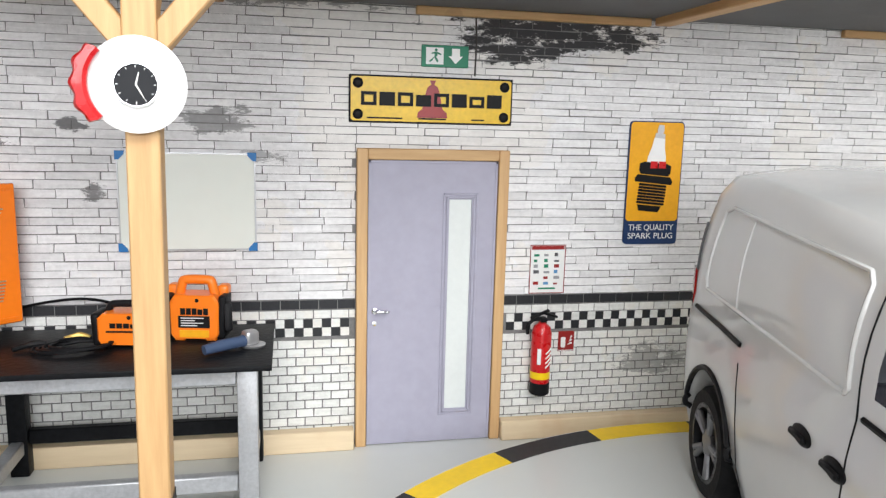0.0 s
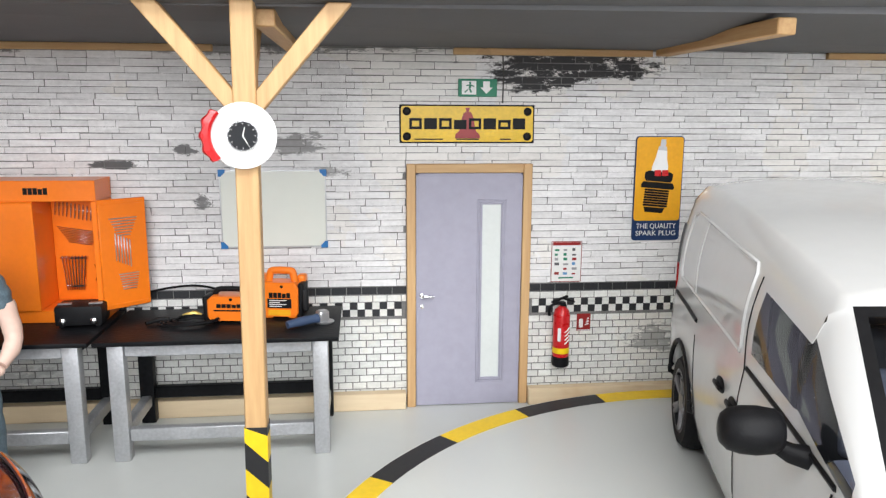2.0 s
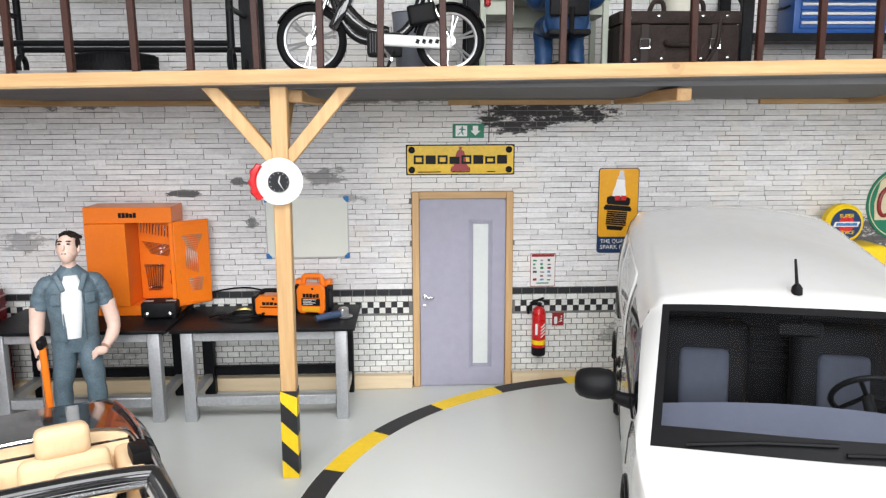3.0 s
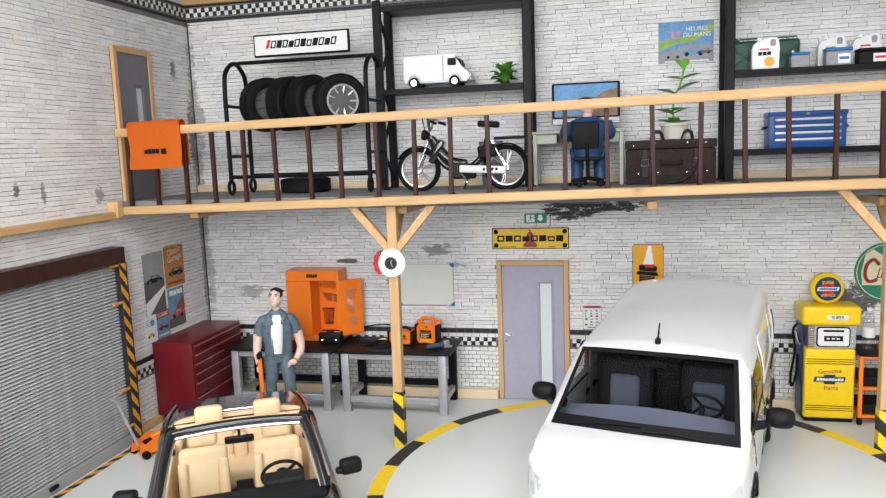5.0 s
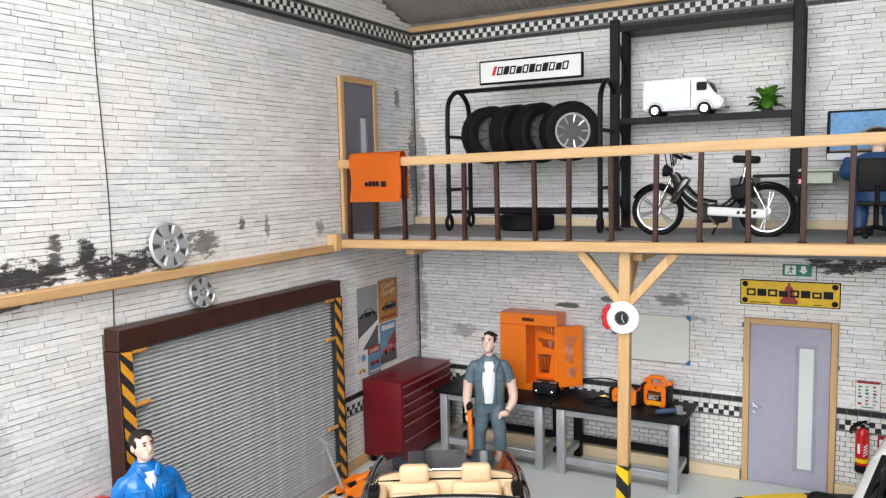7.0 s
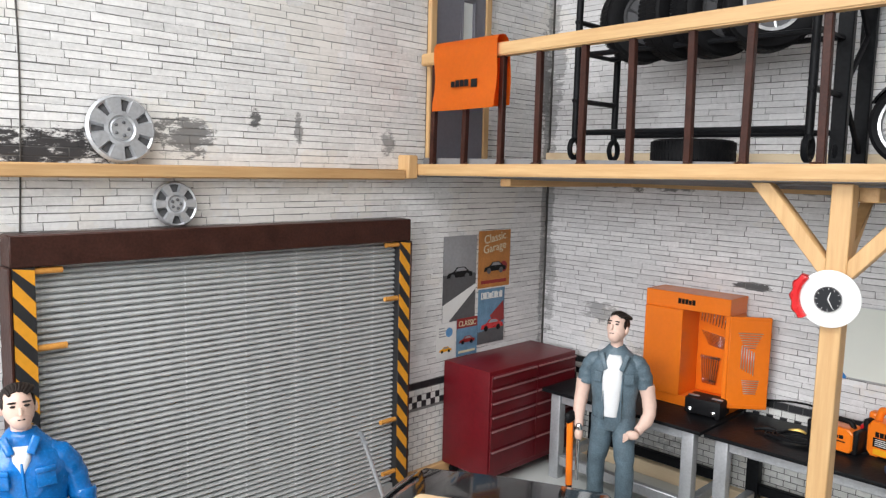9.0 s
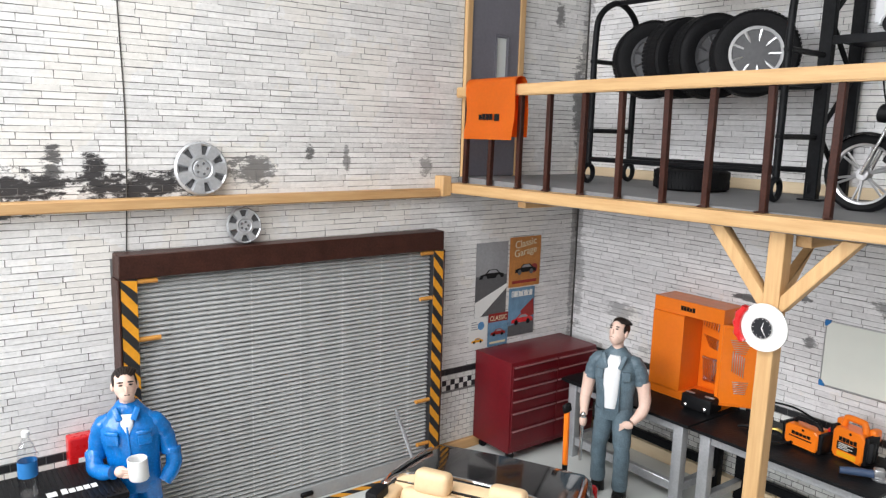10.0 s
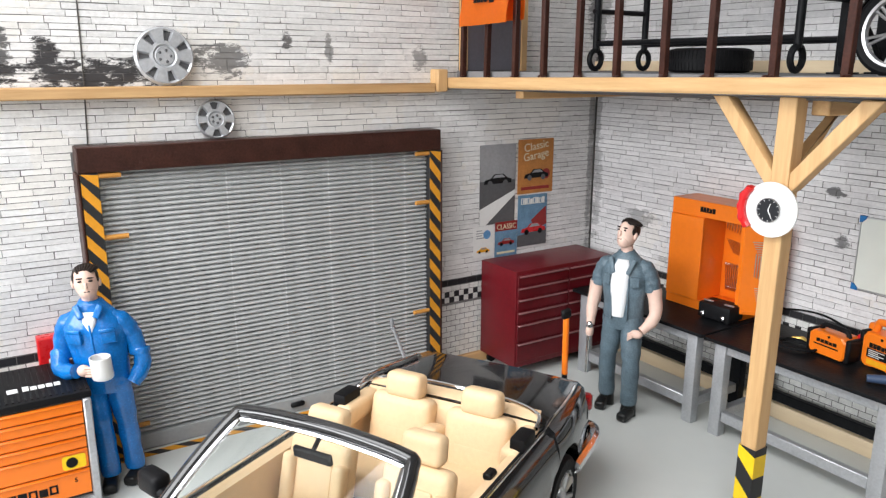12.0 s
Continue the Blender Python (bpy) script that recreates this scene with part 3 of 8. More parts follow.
# ---- posts with braces ----
def post(x, y, lean):
    p = thing("support_post", "square pine post with black and yellow hazard tape at its foot", "post", (x, y, 0.0), 0, "posts under the gallery", tilt=(0, lean))
    zt = fz(x) - 0.05
    part("shaft", span(B(), (-0.062, -0.062, 0.0), (0.062, 0.062, zt), 0.008), WOOD_Z, p)
    for sx in (-1, 1):
        bm = B()
        plate(bm, [(sx * 0.06, zt - 0.60), (sx * 0.09, zt - 0.58), (sx * 0.58, zt - 0.002), (sx * 0.45, zt - 0.002), (sx * 0.06, zt - 0.47)], -0.05, 0.05)
        bmesh.ops.bevel(bm, geom=list(bm.edges), offset=0.006, segments=1, affect="EDGES")
        part("brace", bm, WOOD_Z, p)
    bm = B()
    loft(bm, [[(-0.04, 0.06, zt - 0.56), (0.04, 0.06, zt - 0.56), (0.04, 0.06, zt - 0.42), (-0.04, 0.06, zt - 0.42)], [(-0.04, 0.50, zt - 0.06), (0.04, 0.50, zt - 0.06), (0.04, 0.60, zt - 0.02), (-0.04, 0.60, zt - 0.02)]])
    part("brace", bm, WOOD_Z, p)
    # hazard tape, wound in slanting bands
    e, top = 0.066, 0.75
    h, rise = 0.165, 0.13
    bands = []
    for i in range(-1, 8):
        z0 = i * h
        bm = B()
        corners = [(-e, -e), (e, -e), (e, e), (-e, e), (-e, -e)]
        zz = [0, -rise, -rise * 1.05, -rise * 0.05, 0]
        cl = lambda z: min(max(z, 0.002), top)
        vs0 = [bm.verts.new((x_, y_, cl(z0 + dz))) for (x_, y_), dz in zip(corners, zz)]
        vs1 = [bm.verts.new((x_, y_, cl(z0 + h + dz))) for (x_, y_), dz in zip(corners, zz)]
        ok = False
        for j in range(4):
            if abs(vs0[j].co.z - vs1[j].co.z) + abs(vs0[j + 1].co.z - vs1[j + 1].co.z) > 1e-4:
                bm.faces.new((vs0[j], vs0[j + 1], vs1[j + 1], vs1[j]))
                ok = True
        if ok:
            part("tape_band", bm, TAPE_K if i % 2 else TAPE_Y, p, "black tape" if i % 2 else "yellow tape", smooth=0)
        else:
            bm.free()
    return p


post(-0.735, 3.02, 0.4)
post(4.93, 3.02, 0.0)

# ---- railing ----
rail = thing("gallery_railing", "pine handrail on dark red-brown square balusters along the gallery edge", "railing", (0, 0, 0))


def rz_(x):
    return 4.275 + 0.0145 * (x - 2.36)


part("handrail", sloped(LEFT + 0.05, RIGHT, 2.945, 3.055, -0.055, 0.055, rz_), WOOD_X, rail, "pale pine handrail")
xs = [-4.34, -3.93, -3.50, -3.10, -2.66, -2.23, -1.76, -1.35, -0.87, -0.39, 0.06, 0.52, 1.02, 1.43, 1.91, 2.42, 2.94, 3.41, 3.86, 4.34, 4.8, 5.28, 5.76, 6.24, 6.72]
for i, x in enumerate(xs):
    j = random.uniform(-0.012, 0.012)
    z0, z1 = fz(x) + 0.065, rz_(x) - 0.055
    bm = loft(B(), [[(x + dx + sx * 0.026, 3.005 + sy * 0.026, z) for sx, sy in ((-1, -1), (1, -1), (1, 1), (-1, 1))] for z, dx in ((z0, -j), (z1, j))])
    bmesh.ops.bevel(bm, geom=list(bm.edges), offset=0.005, segments=1, affect="EDGES")
    part("baluster", bm, BROWN, rail)
    bm = B()
    for k in range(4):
        ball(bm, (x + random.uniform(-0.03, 0.03), 2.985 + random.uniform(-0.01, 0.02), z0 + 0.006), (random.uniform(0.015, 0.03), 0.02, random.uniform(0.008, 0.016)), 6, 4)
    part("glue_blob", bm, BROWN, rail, "dried brown glue at the baluster's foot")


# ---- doors ----
def door(name, label, w, h, leaf_m, loc, rz, frame_w=0.075, handle=True, pane=None):
    """A flush door with a tall narrow pane in a plain wooden frame; local x runs along the wall, -y is the room."""
    d = tagged(thing(name, label, "door", loc, rz), kind="structure")
    bm = B()
    span(bm, (0, -0.055, 0), (frame_w, -0.002, h), 0.006)
    span(bm, (w - frame_w, -0.055, 0), (w, -0.002, h), 0.006)
    part("door_frame", bm, WOOD_Z, d, "pale pine door jambs")
    part("door_head", span(B(), (frame_w, -0.054, h - frame_w), (w - frame_w, -0.002, h), 0.006), WOOD_X if rz == 0 else WOOD_Y, d, "pale pine head of the frame")
    f = frame_w + 0.004
    a, b, t = f, w - f, h - f
    p0, p1, q0, q1 = pane
    bm = B()
    for s in ((a, p0, 0.008, t), (p1, b, 0.008, t), (p0, p1, 0.008, q0), (p0, p1, q1, t)):
        span(bm, (s[0], -0.034, s[2]), (s[1], -0.003, s[3]))
    leaf = part("door_leaf", bm, leaf_m, d, "painted flush door leaf", smooth=0)
    bm = B()
    for s in ((a, a + 0.018, 0.008, t), (b - 0.018, b, 0.008, t), (a, b, t - 0.018, t)):
        span(bm, (s[0], -0.040, s[2]), (s[1], -0.0345, s[3]), 0.002)
    for o, dpt in ((0.045, 0.041), (0.022, 0.046)):
        for s in ((p0 - o, p0 - o + 0.014, q0 - o, q1 + o), (p1 + o - 0.014, p1 + o, q0 - o, q1 + o), (p0 - o, p1 + o, q0 - o, q0 - o + 0.014), (p0 - o, p1 + o, q1 + o - 0.014, q1 + o)):
            span(bm, (s[0], -dpt, s[2]), (s[1], -0.0345, s[3]), 0.003)
    part("moulding", bm, leaf_m, leaf)
    part("pane", span(B(), (p0 - 0.002, -0.022, q0 - 0.002), (p1 + 0.002, -0.012, q1 + 0.002)), FROST, leaf, "frosted glass pane", smooth=0)
    if handle:
        bm = B()
        lathe(bm, [(0.022, 0), (0.022, 0.012), (0.012, 0.014), (0.012, 0.045)], 14, pose(a + 0.05, -0.034, 1.0, 90))
        tube(bm, smooth_path([(a + 0.05, -0.075, 1.0), (a + 0.09, -0.082, 1.004), (a + 0.15, -0.078, 1.0)], 4), [0.012] * 5 + [0.011, 0.010, 0.009, 0.008])
        part("handle", bm, CHROME, leaf, "chrome lever handle")
        part("keyhole", lathe(B(), [(0.018, 0), (0.018, 0.008), (0.008, 0.009)], 12, pose(a + 0.05, -0.034, 0.91, 90)), CHROME, leaf)
    return d


door("door_1", "closed lilac-grey flush door with a tall frosted pane in a pine frame", 1.065, 2.13, LILAC, (0.275, BACK, 0.0), 0, pane=(0.645, 0.805, 0.25, 1.785))
door("door_2", "closed slate-grey gallery door with a narrow pane in a pine frame", 0.86, 2.08, GREY_DOOR, (LEFT, 3.07, DECK), 90, 0.08, handle=False, pane=(0.46, 0.60, 0.55, 1.55))

PEG = mat("amber_wood", (0.60, 0.27, 0.055), 0.5, vary=0.25, scale=9)
# ---- roller shutter on the side wall (local x runs along the wall towards the back) ----
sh = tagged(thing("door_3", "closed grey roller shutter with a red-brown head box and striped posts", "roller shutter", (LEFT, 0, 0), 90), kind="structure")
part("head_box", span(B(), (-0.63, -0.20, 2.485), (2.73, -0.002, 2.69), 0.008), BROWN, sh, "red-brown painted head box")
for a, b in ((-0.645, -0.622), (2.728, 2.75)):
    part("jamb", span(B(), (a, -0.20, 0.0), (b, -0.002, 2.484), 0.006), BROWN, sh, "red-brown painted jamb")


def hazard(parent, x0, x1, z0, z1, y, pitch, rise, cols, name="stripe"):
    """Slanting bands clipped to an upright strip."""
    k = math.floor((z0 - rise) / pitch) - 1
    while k * pitch < z1 + abs(rise) + pitch:
        lo = k * pitch
        pts = []
        for x, z in ((x0, lo), (x1, lo + rise), (x1, lo + rise + pitch), (x0, lo + pitch)):
            pts.append((x, min(max(z, z0), z1)))
        area = sum(pts[i][0] * pts[(i + 1) % 4][1] - pts[(i + 1) % 4][0] * pts[i][1] for i in range(4))
        if abs(area) > 1e-4:
            flat(name, parent, pts, y, cols[k % 2], 0.004)
        k += 1


for a, b in ((-0.618, -0.487), (2.60, 2.727)):
    pst = part("striped_post", span(B(), (a, -0.19, 0.0), (b, -0.002, 2.484), 0.004), TAPE_K, sh, "post with black and amber stripes")
    hazard(pst, a, b, 0.01, 2.48, -0.191, 0.105, -0.16 if a < 0 else -0.16, (TAPE_O, TAPE_K))
slat_me = None
z = 0.155
pitch = 0.0435
while z < 2.45:
    if slat_me is None:
        bm = loft(B(), [[(x, -0.092 - 0.034 * math.sin(math.pi * t), t * pitch) for t in (0, 0.12, 0.3, 0.5, 0.7, 0.88)] + [(x, -0.085, 0.88 * pitch), (x, -0.085, 0.0)] for x in (-0.486, 2.60)])
        o = part("slat", bm, SHUTTER, sh, loc=(0, 0, z), smooth=50)
        slat_me = o.data
    else:
        o = new("slat", slat_me)
        o.parent, o.location = sh, Vector((0, 0, z)) * S
    z += pitch
part("backing", span(B(), (-0.486, -0.083, 0.0), (2.60, -0.004, 2.484)), SHUTTER, sh, smooth=0)
part("bottom_rail", span(B(), (-0.486, -0.15, 0.004), (2.60, -0.084, 0.15), 0.006), mat("grey_rail_paint", (0.36, 0.37, 0.375), 0.45, vary=0.12), sh, "flat grey bottom rail")
part("pull_handle", span(B(), (1.02, -0.19, 0.065), (1.16, -0.151, 0.115), 0.012), BLACK, sh, "black pull handle")
for x0, x1, z in ((-0.487, -0.315, 2.455), (-0.487, -0.30, 1.95), (-0.487, -0.28, 0.26), (2.45, 2.60, 2.455), (2.45, 2.60, 1.955), (2.42, 2.60, 0.79), (2.45, 2.60, 0.28)):
    part("peg", rod(B(), (x0, -0.165, z), (x1, -0.165, z), 0.022, n=12), PEG, sh, "short amber wooden peg")
ft = tagged(thing("floor_tape", "black and amber striped tape on the floor along the shutter", "floor tape", (LEFT + 0.19, 0, 0.0), 90), kind="structure")
k = -0.75
i = 0
while k < 2.75:
    plate_pts = [(k, 0.0), (k + 0.13, 0.0), (k + 0.23, -0.085), (k + 0.10, -0.085)]
    bm = loft(B(), [[(x, y, z) for x, y in plate_pts] for z in (0.001, 0.005)])
    part("stripe", bm, (TAPE_O, TAPE_K)[i % 2], ft, smooth=0)
    k += 0.13
    i += 1


# ---- vehicles ----
def mirror_ring(half):
    """A closed ring from the right-hand half profile (y, z), bottom to top."""
    return half + [(-y, z) for y, z in reversed(half) if abs(y) > 1e-6]


def wheel(parent, name, x, y, r, w, rim_m, spokes, side, hub=0.62):
    """A tyre with a dished rim; side is the sign of its outer face along y."""
    m = pose(x, y, r, -90 * side)
    bm = B()
    lathe(bm, [(r * hub, -w / 2), (r * 0.9, -w / 2), (r * 0.98, -w * 0.36), (r, -w * 0.15), (r, w * 0.15), (r * 0.98, w * 0.36), (r * 0.9, w / 2), (r * hub, w / 2)], 36, m, caps=False)
    wh = part(name, bm, RUBBER, parent, "black rubber tyre on its rim")
    bm = B()
    lathe(bm, [(r * hub, -w / 2), (r * hub, w / 2), (r * (hub - 0.05), w / 2), (r * (hub - 0.08), w * 0.2), (0.03, w * 0.12)], 36, m)
    part("rim", bm, DARK_IN if spokes else rim_m, wh, "dark inner rim")
    bm = B()
    for k in range(spokes):
        a = 2 * math.pi * k / spokes
        for da in (-0.11, 0.11):
            p0 = m @ Vector((0.06 * math.cos(a), 0.06 * math.sin(a), w * 0.38))
            p1 = m @ Vector((r * (hub - 0.04) * math.cos(a + da), r * (hub - 0.04) * math.sin(a + da), w * 0.46))
            rod(bm, p0, p1, 0.022, 0.018, 8)
    lathe(bm, [(0.075, w * 0.3), (0.075, w * 0.44), (0.03, w * 0.47)], 16, m)
    lathe(bm, [(r * hub, w * 0.42), (r * (hub + 0.03), w * 0.5), (r * (hub - 0.05), w * 0.5), (r * (hub - 0.06), w * 0.3)], 36, m, caps=False)
    part("spokes", bm, rim_m, wh, "bright alloy spokes")
    return wh


# panel van; local +x is its nose
van = thing("panel_van", "white model panel van with a smoked windscreen on the turntable", "van", (2.537, 1.785, TABLE), -103.9)
AX, WR = (1.27, -1.45), 0.315


def arch_cut(half, x, axles, r):
    """Lifts the sill of a body section over the wheels."""
    lift = 0.0
    for ax in axles:
        if abs(x - ax) < r:
            lift = max(lift, 0.36 + math.sqrt(r * r - (x - ax) ** 2))
    return [(y, max(z, min(lift, 0.9))) for y, z in half]


def van_top(x):
    return 1.83 - 0.185 * (max(0.0, x + 1.6) / 2.32) ** 1.5 - 0.05 * max(0.0, -1.75 - x)


def van_lower(x, waist, pinch=1.0):
    """Sill to waist of one side; the sill is lifted over the wheels."""
    half = [(0.74, 0.20), (0.83, 0.24), (0.872, 0.40), (0.886, 0.60), (0.888, 0.78), (0.882, 0.92), (0.862, waist)]
    return [(x, y * pinch, z) for y, z in arch_cut(half, x, AX, 0.375)]


def van_section(lower, edge, glass, crown, bulge):
    """A half section: side, shoulder up to the outer edge, then across the top to the middle."""
    wx, wy, wz = lower[-1]
    up = []
    for k in (1, 2, 3, 4):
        f = k / 5
        up.append((wx + (edge[0] - wx) * f, wy + (edge[1] - wy) * f + 0.030 * math.sin(math.pi * f) * min(1.0, (edge[2] - wz) / 0.3), wz + (edge[2] - wz) * f))
    across = []
    for u in (1.0, 0.945, 0.8, 0.6, 0.4, 0.2, 0.0):
        across.append((glass[0] + bulge * (1 - u * u), glass[1] * u, glass[2] + crown * (1 - abs(u) ** 2.4)))
    return lower + up + [edge] + across


sections, kinds = [], []
for x, k, dz in [(-2.03, 0.90, -0.09), (-2.01, 0.95, -0.05), (-1.96, 0.98, -0.02), (-1.88, 1.0, 0.0)] + [(-1.80 + 0.09 * i, 1.0, 0.0) for i in range(28)] + [(0.70, 1.0, 0.0)]:
    t = van_top(x) + dz
    lean = 0.10 * max(0.0, min(1.0, (-1.2 - x) / 0.7))
    sec = van_section(van_lower(x, 1.06, k), (x, 0.785 * k, t - 0.165), (x, 0.715 * k, t - 0.075), 0.075, 0.0)
    sections.append([(px + lean * max(0.0, pz - 0.9), py, pz) for px, py, pz in sec])
    kinds.append("load" if x < 0.02 else "door")
for t in (0.0, 0.055, 0.18, 0.32, 0.46, 0.6, 0.74, 0.87, 1.0):
    gx, gy, gz = 0.734 + 0.73 * t, 0.704 + 0.093 * t, 1.558 - 0.522 * t
    low = van_lower(gx + 0.02, 1.06 - 0.045 * t)
    sections.append(van_section(low, (gx - 0.045 + 0.03 * t, gy + 0.065, gz - 0.045 + 0.025 * t), (gx, gy, gz), 0.045, 0.13))
    kinds.append("screen")
for i in range(1, 13):
    f = i / 12
    x = 1.484 + 0.64 * f
    k = 1.0 - 0.13 * f ** 2.2
    drop = 0.10 * f + 0.16 * f ** 4
    low = van_lower(x, 1.015 - drop, k)
    sections.append(van_section(low, (x, 0.855 * k, 1.02 - drop), (x, 0.80 * k, 1.034 - drop), 0.045 + 0.02 * math.sin(math.pi * f), 0.13 * (1 - 0.2 * f)))
    kinds.append("bonnet")
sections.append([(px + 0.05, py * 0.9, 0.25 + (pz - 0.25) * 0.86) for px, py, pz in sections[-1]])
kinds.append("bonnet")

NH = len(sections[0])
shell = {nm: B() for nm in ("body", "screen", "band", "window_left", "window_right")}
grid = [half + [(x, -y, z) for x, y, z in reversed(half[:-1])] for half in sections]
for i in range(len(grid) - 1):
    for j in range(len(grid[0]) - 1):
        jj = j if j < NH - 1 else 2 * NH - 3 - j
        where = "body"
        if kinds[i] == "screen" and kinds[i + 1] == "screen" and jj >= 12:
            where = "band" if jj == 12 or kinds[i - 1] != "screen" or kinds[i + 2] != "screen" else "screen"
        elif 7 <= jj <= 9 and kinds[i] in ("door", "screen") and grid[i][0][0] < 1.20:
            where = "window_left" if j < NH - 1 else "window_right"
        bm = shell[where]
        bm.faces.new([bm.verts.new(grid[a][b]) for a, b in ((i, j), (i + 1, j), (i + 1, j + 1), (i, j + 1))])
for ring_ in (grid[0], grid[-1]):
    bm = shell["body"]
    bm.faces.new([bm.verts.new(p_) for p_ in ring_])
for bm in shell.values():
    bmesh.ops.remove_doubles(bm, verts=list(bm.verts), dist=0.0005)
part("body", shell["body"], VAN_WHITE, van, "white lacquered body with blank side panels", smooth=50)
part("windscreen", facing(shell["screen"], (1, 0, 1)), GLASS_D, van, "smoked curved windscreen", smooth=60, recalc=False)
part("windscreen_band", shell["band"], BLACK, van, "black printed edge of the windscreen", smooth=60)
for nm, sy in (("window_left", 1), ("window_right", -1)):
    part("side_window", facing(shell[nm], (0, sy, 0)), GLASS_D, van, "dark side window", smooth=60, recalc=False)


def van_side(x, z):
    """Half width of the body side at a height."""
    prof = van_lower(x, 1.06) + [(x, 0.785, van_top(x) - 0.165)]
    for (_, y0, z0), (_, y1, z1) in zip(prof, prof[1:]):
        if z0 <= z <= z1 and z1 > z0:
            f = (z - z0) / (z1 - z0)
            return y0 + (y1 - y0) * f + (0.030 * math.sin(math.pi * f) if z0 > 1.05 else 0.0)
    return 0.888


def side_line(bm, pts, sy, r, out=0.0, closed=False):
    """A thin line lying on the body side through points (x, z)."""
    fine = []
    n = len(pts)
    for k in range(n if closed else n - 1):
        (x0, z0), (x1, z1) = pts[k], pts[(k + 1) % n]
        for q in range(6):
            x, z = x0 + (x1 - x0) * q / 6, z0 + (z1 - z0) * q / 6
            fine.append((x, sy * (van_side(x, z) + out), z))
    if not closed:
        fine.append((pts[-1][0], sy * (van_side(*pts[-1]) + out), pts[-1][1]))
    return tube(bm, fine, r, 6, closed=closed)


for sy in (-1, 1):
    panel = [(-1.66, 1.13), (-0.9, 1.12), (-0.10, 1.11), (-0.07, 1.14), (-0.10, 1.50), (-0.14, 1.54), (-1.52, 1.60), (-1.60, 1.57), (-1.68, 1.19)]
    part("side_panel_frame", side_line(B(), panel, sy, 0.011, 0.002, True), VAN_WHITE, van, "raised frame of the blank side window", smooth=60)
    part("side_panel_seam", side_line(B(), [(-1.20, 1.135), (-1.20, 1.575)], sy, 0.006, 0.001), VAN_WHITE, van, "pressed line in the blank side window")
    part("window_seal", side_line(B(), [(0.04, 1.068), (0.6, 1.066), (1.16, 1.05)], sy, 0.013, 0.0), BLACK, van, "black rubber window seal")
    for seam in ([(0.0, 0.26), (0.0, 0.6), (0.0, 1.05), (-0.01, 1.50)], [(1.06, 0.74), (1.12, 0.88), (1.14, 1.02)], [(-0.98, 0.30), (-1.02, 0.62), (-1.06, 0.9)], [(0.0, 0.30), (0.85, 0.30)]):
        part("door_seam", side_line(B(), seam, sy, 0.0045, 0.0), DARK_IN, van)
    part("door_rail", side_line(B(), [(-1.80, 1.0), (-1.4, 0.995), (-1.07, 0.985)], sy, 0.014, 0.002), BLACK, van, "black sliding door rail")
    for hx, hz in ((-0.33, 0.85), (-0.06, 0.84)):
        bm = B()
        w = van_side(hx, hz)
        ball(bm, (hx, sy * w, hz), (0.085, 0.018, 0.040), 14, 8)
        box(bm, (hx, sy * (w + 0.022), hz), (0.13, 0.018, 0.032), 0.008)
        part("door_handle", bm, BLACK, van, "black door handle")
    mir = B()
    prof = [(math.cos(q * 0.3927) * (1.3 if math.cos(q * 0.3927) > 0 else 0.65), math.sin(q * 0.3927)) for q in range(16)]
    loft(mir, [[(0.86 + ox * 0.080 * f, sy * y, 1.115 + oz * 0.092 * f) for ox, oz in prof] for y, f in ((0.945, 0.45), (0.955, 0.72), (0.98, 0.90), (1.04, 1.0), (1.10, 0.97), (1.145, 0.84), (1.168, 0.60), (1.175, 0.3))])
    tube(mir, [(0.90, sy * 0.84, 1.03), (0.88, sy * 0.92, 1.04), (0.86, sy * 0.97, 1.06)], [0.05, 0.04, 0.03], 8)
    part("wing_mirror", mir, BLACK, van, "black plastic wing mirror", smooth=60)
    for ax_ in AX:
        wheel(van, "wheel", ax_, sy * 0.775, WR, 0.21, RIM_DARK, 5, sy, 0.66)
        bm = B()
        side_line(bm, [(ax_ + 0.378 * math.cos(a), 0.35 + 0.378 * math.sin(a)) for a in [math.pi * (0.02 + 0.96 * k / 14) for k in range(15)]], sy, 0.016, 0.0)
        part("wheel_arch", bm, BLACK, van, "black wheel arch lip")
    part("tail_lamp", loft(B(), [[(x, sy * y, z) for x, y in ((-1.90, 0.868), (-2.0, 0.845), (-2.04, 0.80), (-1.98, 0.80), (-1.90, 0.83))] for z in (0.98, 1.05, 1.15, 1.20)]), TAIL, van, "tall red tail lamp")
    part("rear_sticker", side_line(B(), [(-1.86, 1.20), (-1.84, 1.48)], sy, 0.010, 0.001), GREYP, van, "grey printed strip on the rear corner")
    part("headlamp", box(B(), (2.02, sy * 0.66, 0.74), (0.22, 0.28, 0.15), 0.05, (0, 0, -sy * 28), seg=3), GLASS_D, van, "dark headlamp")


def screen_pt(u, t, out=0.012):
    return (0.734 + 0.73 * t + 0.13 * (1 - u * u) + out, (0.704 + 0.093 * t) * u, 1.558 - 0.522 * t + 0.045 * (1 - abs(u) ** 2.4) + out)


bm = B()
tube(bm, [screen_pt(-0.80, 0.98), screen_pt(-0.4, 0.93), screen_pt(0.02, 0.91)], 0.010, 6)
tube(bm, [screen_pt(0.70, 0.985), screen_pt(0.35, 0.95), screen_pt(0.05, 0.96)], 0.010, 6)
part("wiper", bm, BLACK, van, "black windscreen wipers")
bm = B()
lathe(bm, [(0.032, 0), (0.03, 0.035), (0.014, 0.055)], 12, pose(0.70, 0.0, van_top(0.70) - 0.006) @ Matrix.Diagonal((1.4, 0.9, 1, 1)))
rod(bm, (0.69, 0, van_top(0.70) + 0.04), (0.62, 0, van_top(0.70) + 0.17), 0.010, 0.007, 8)
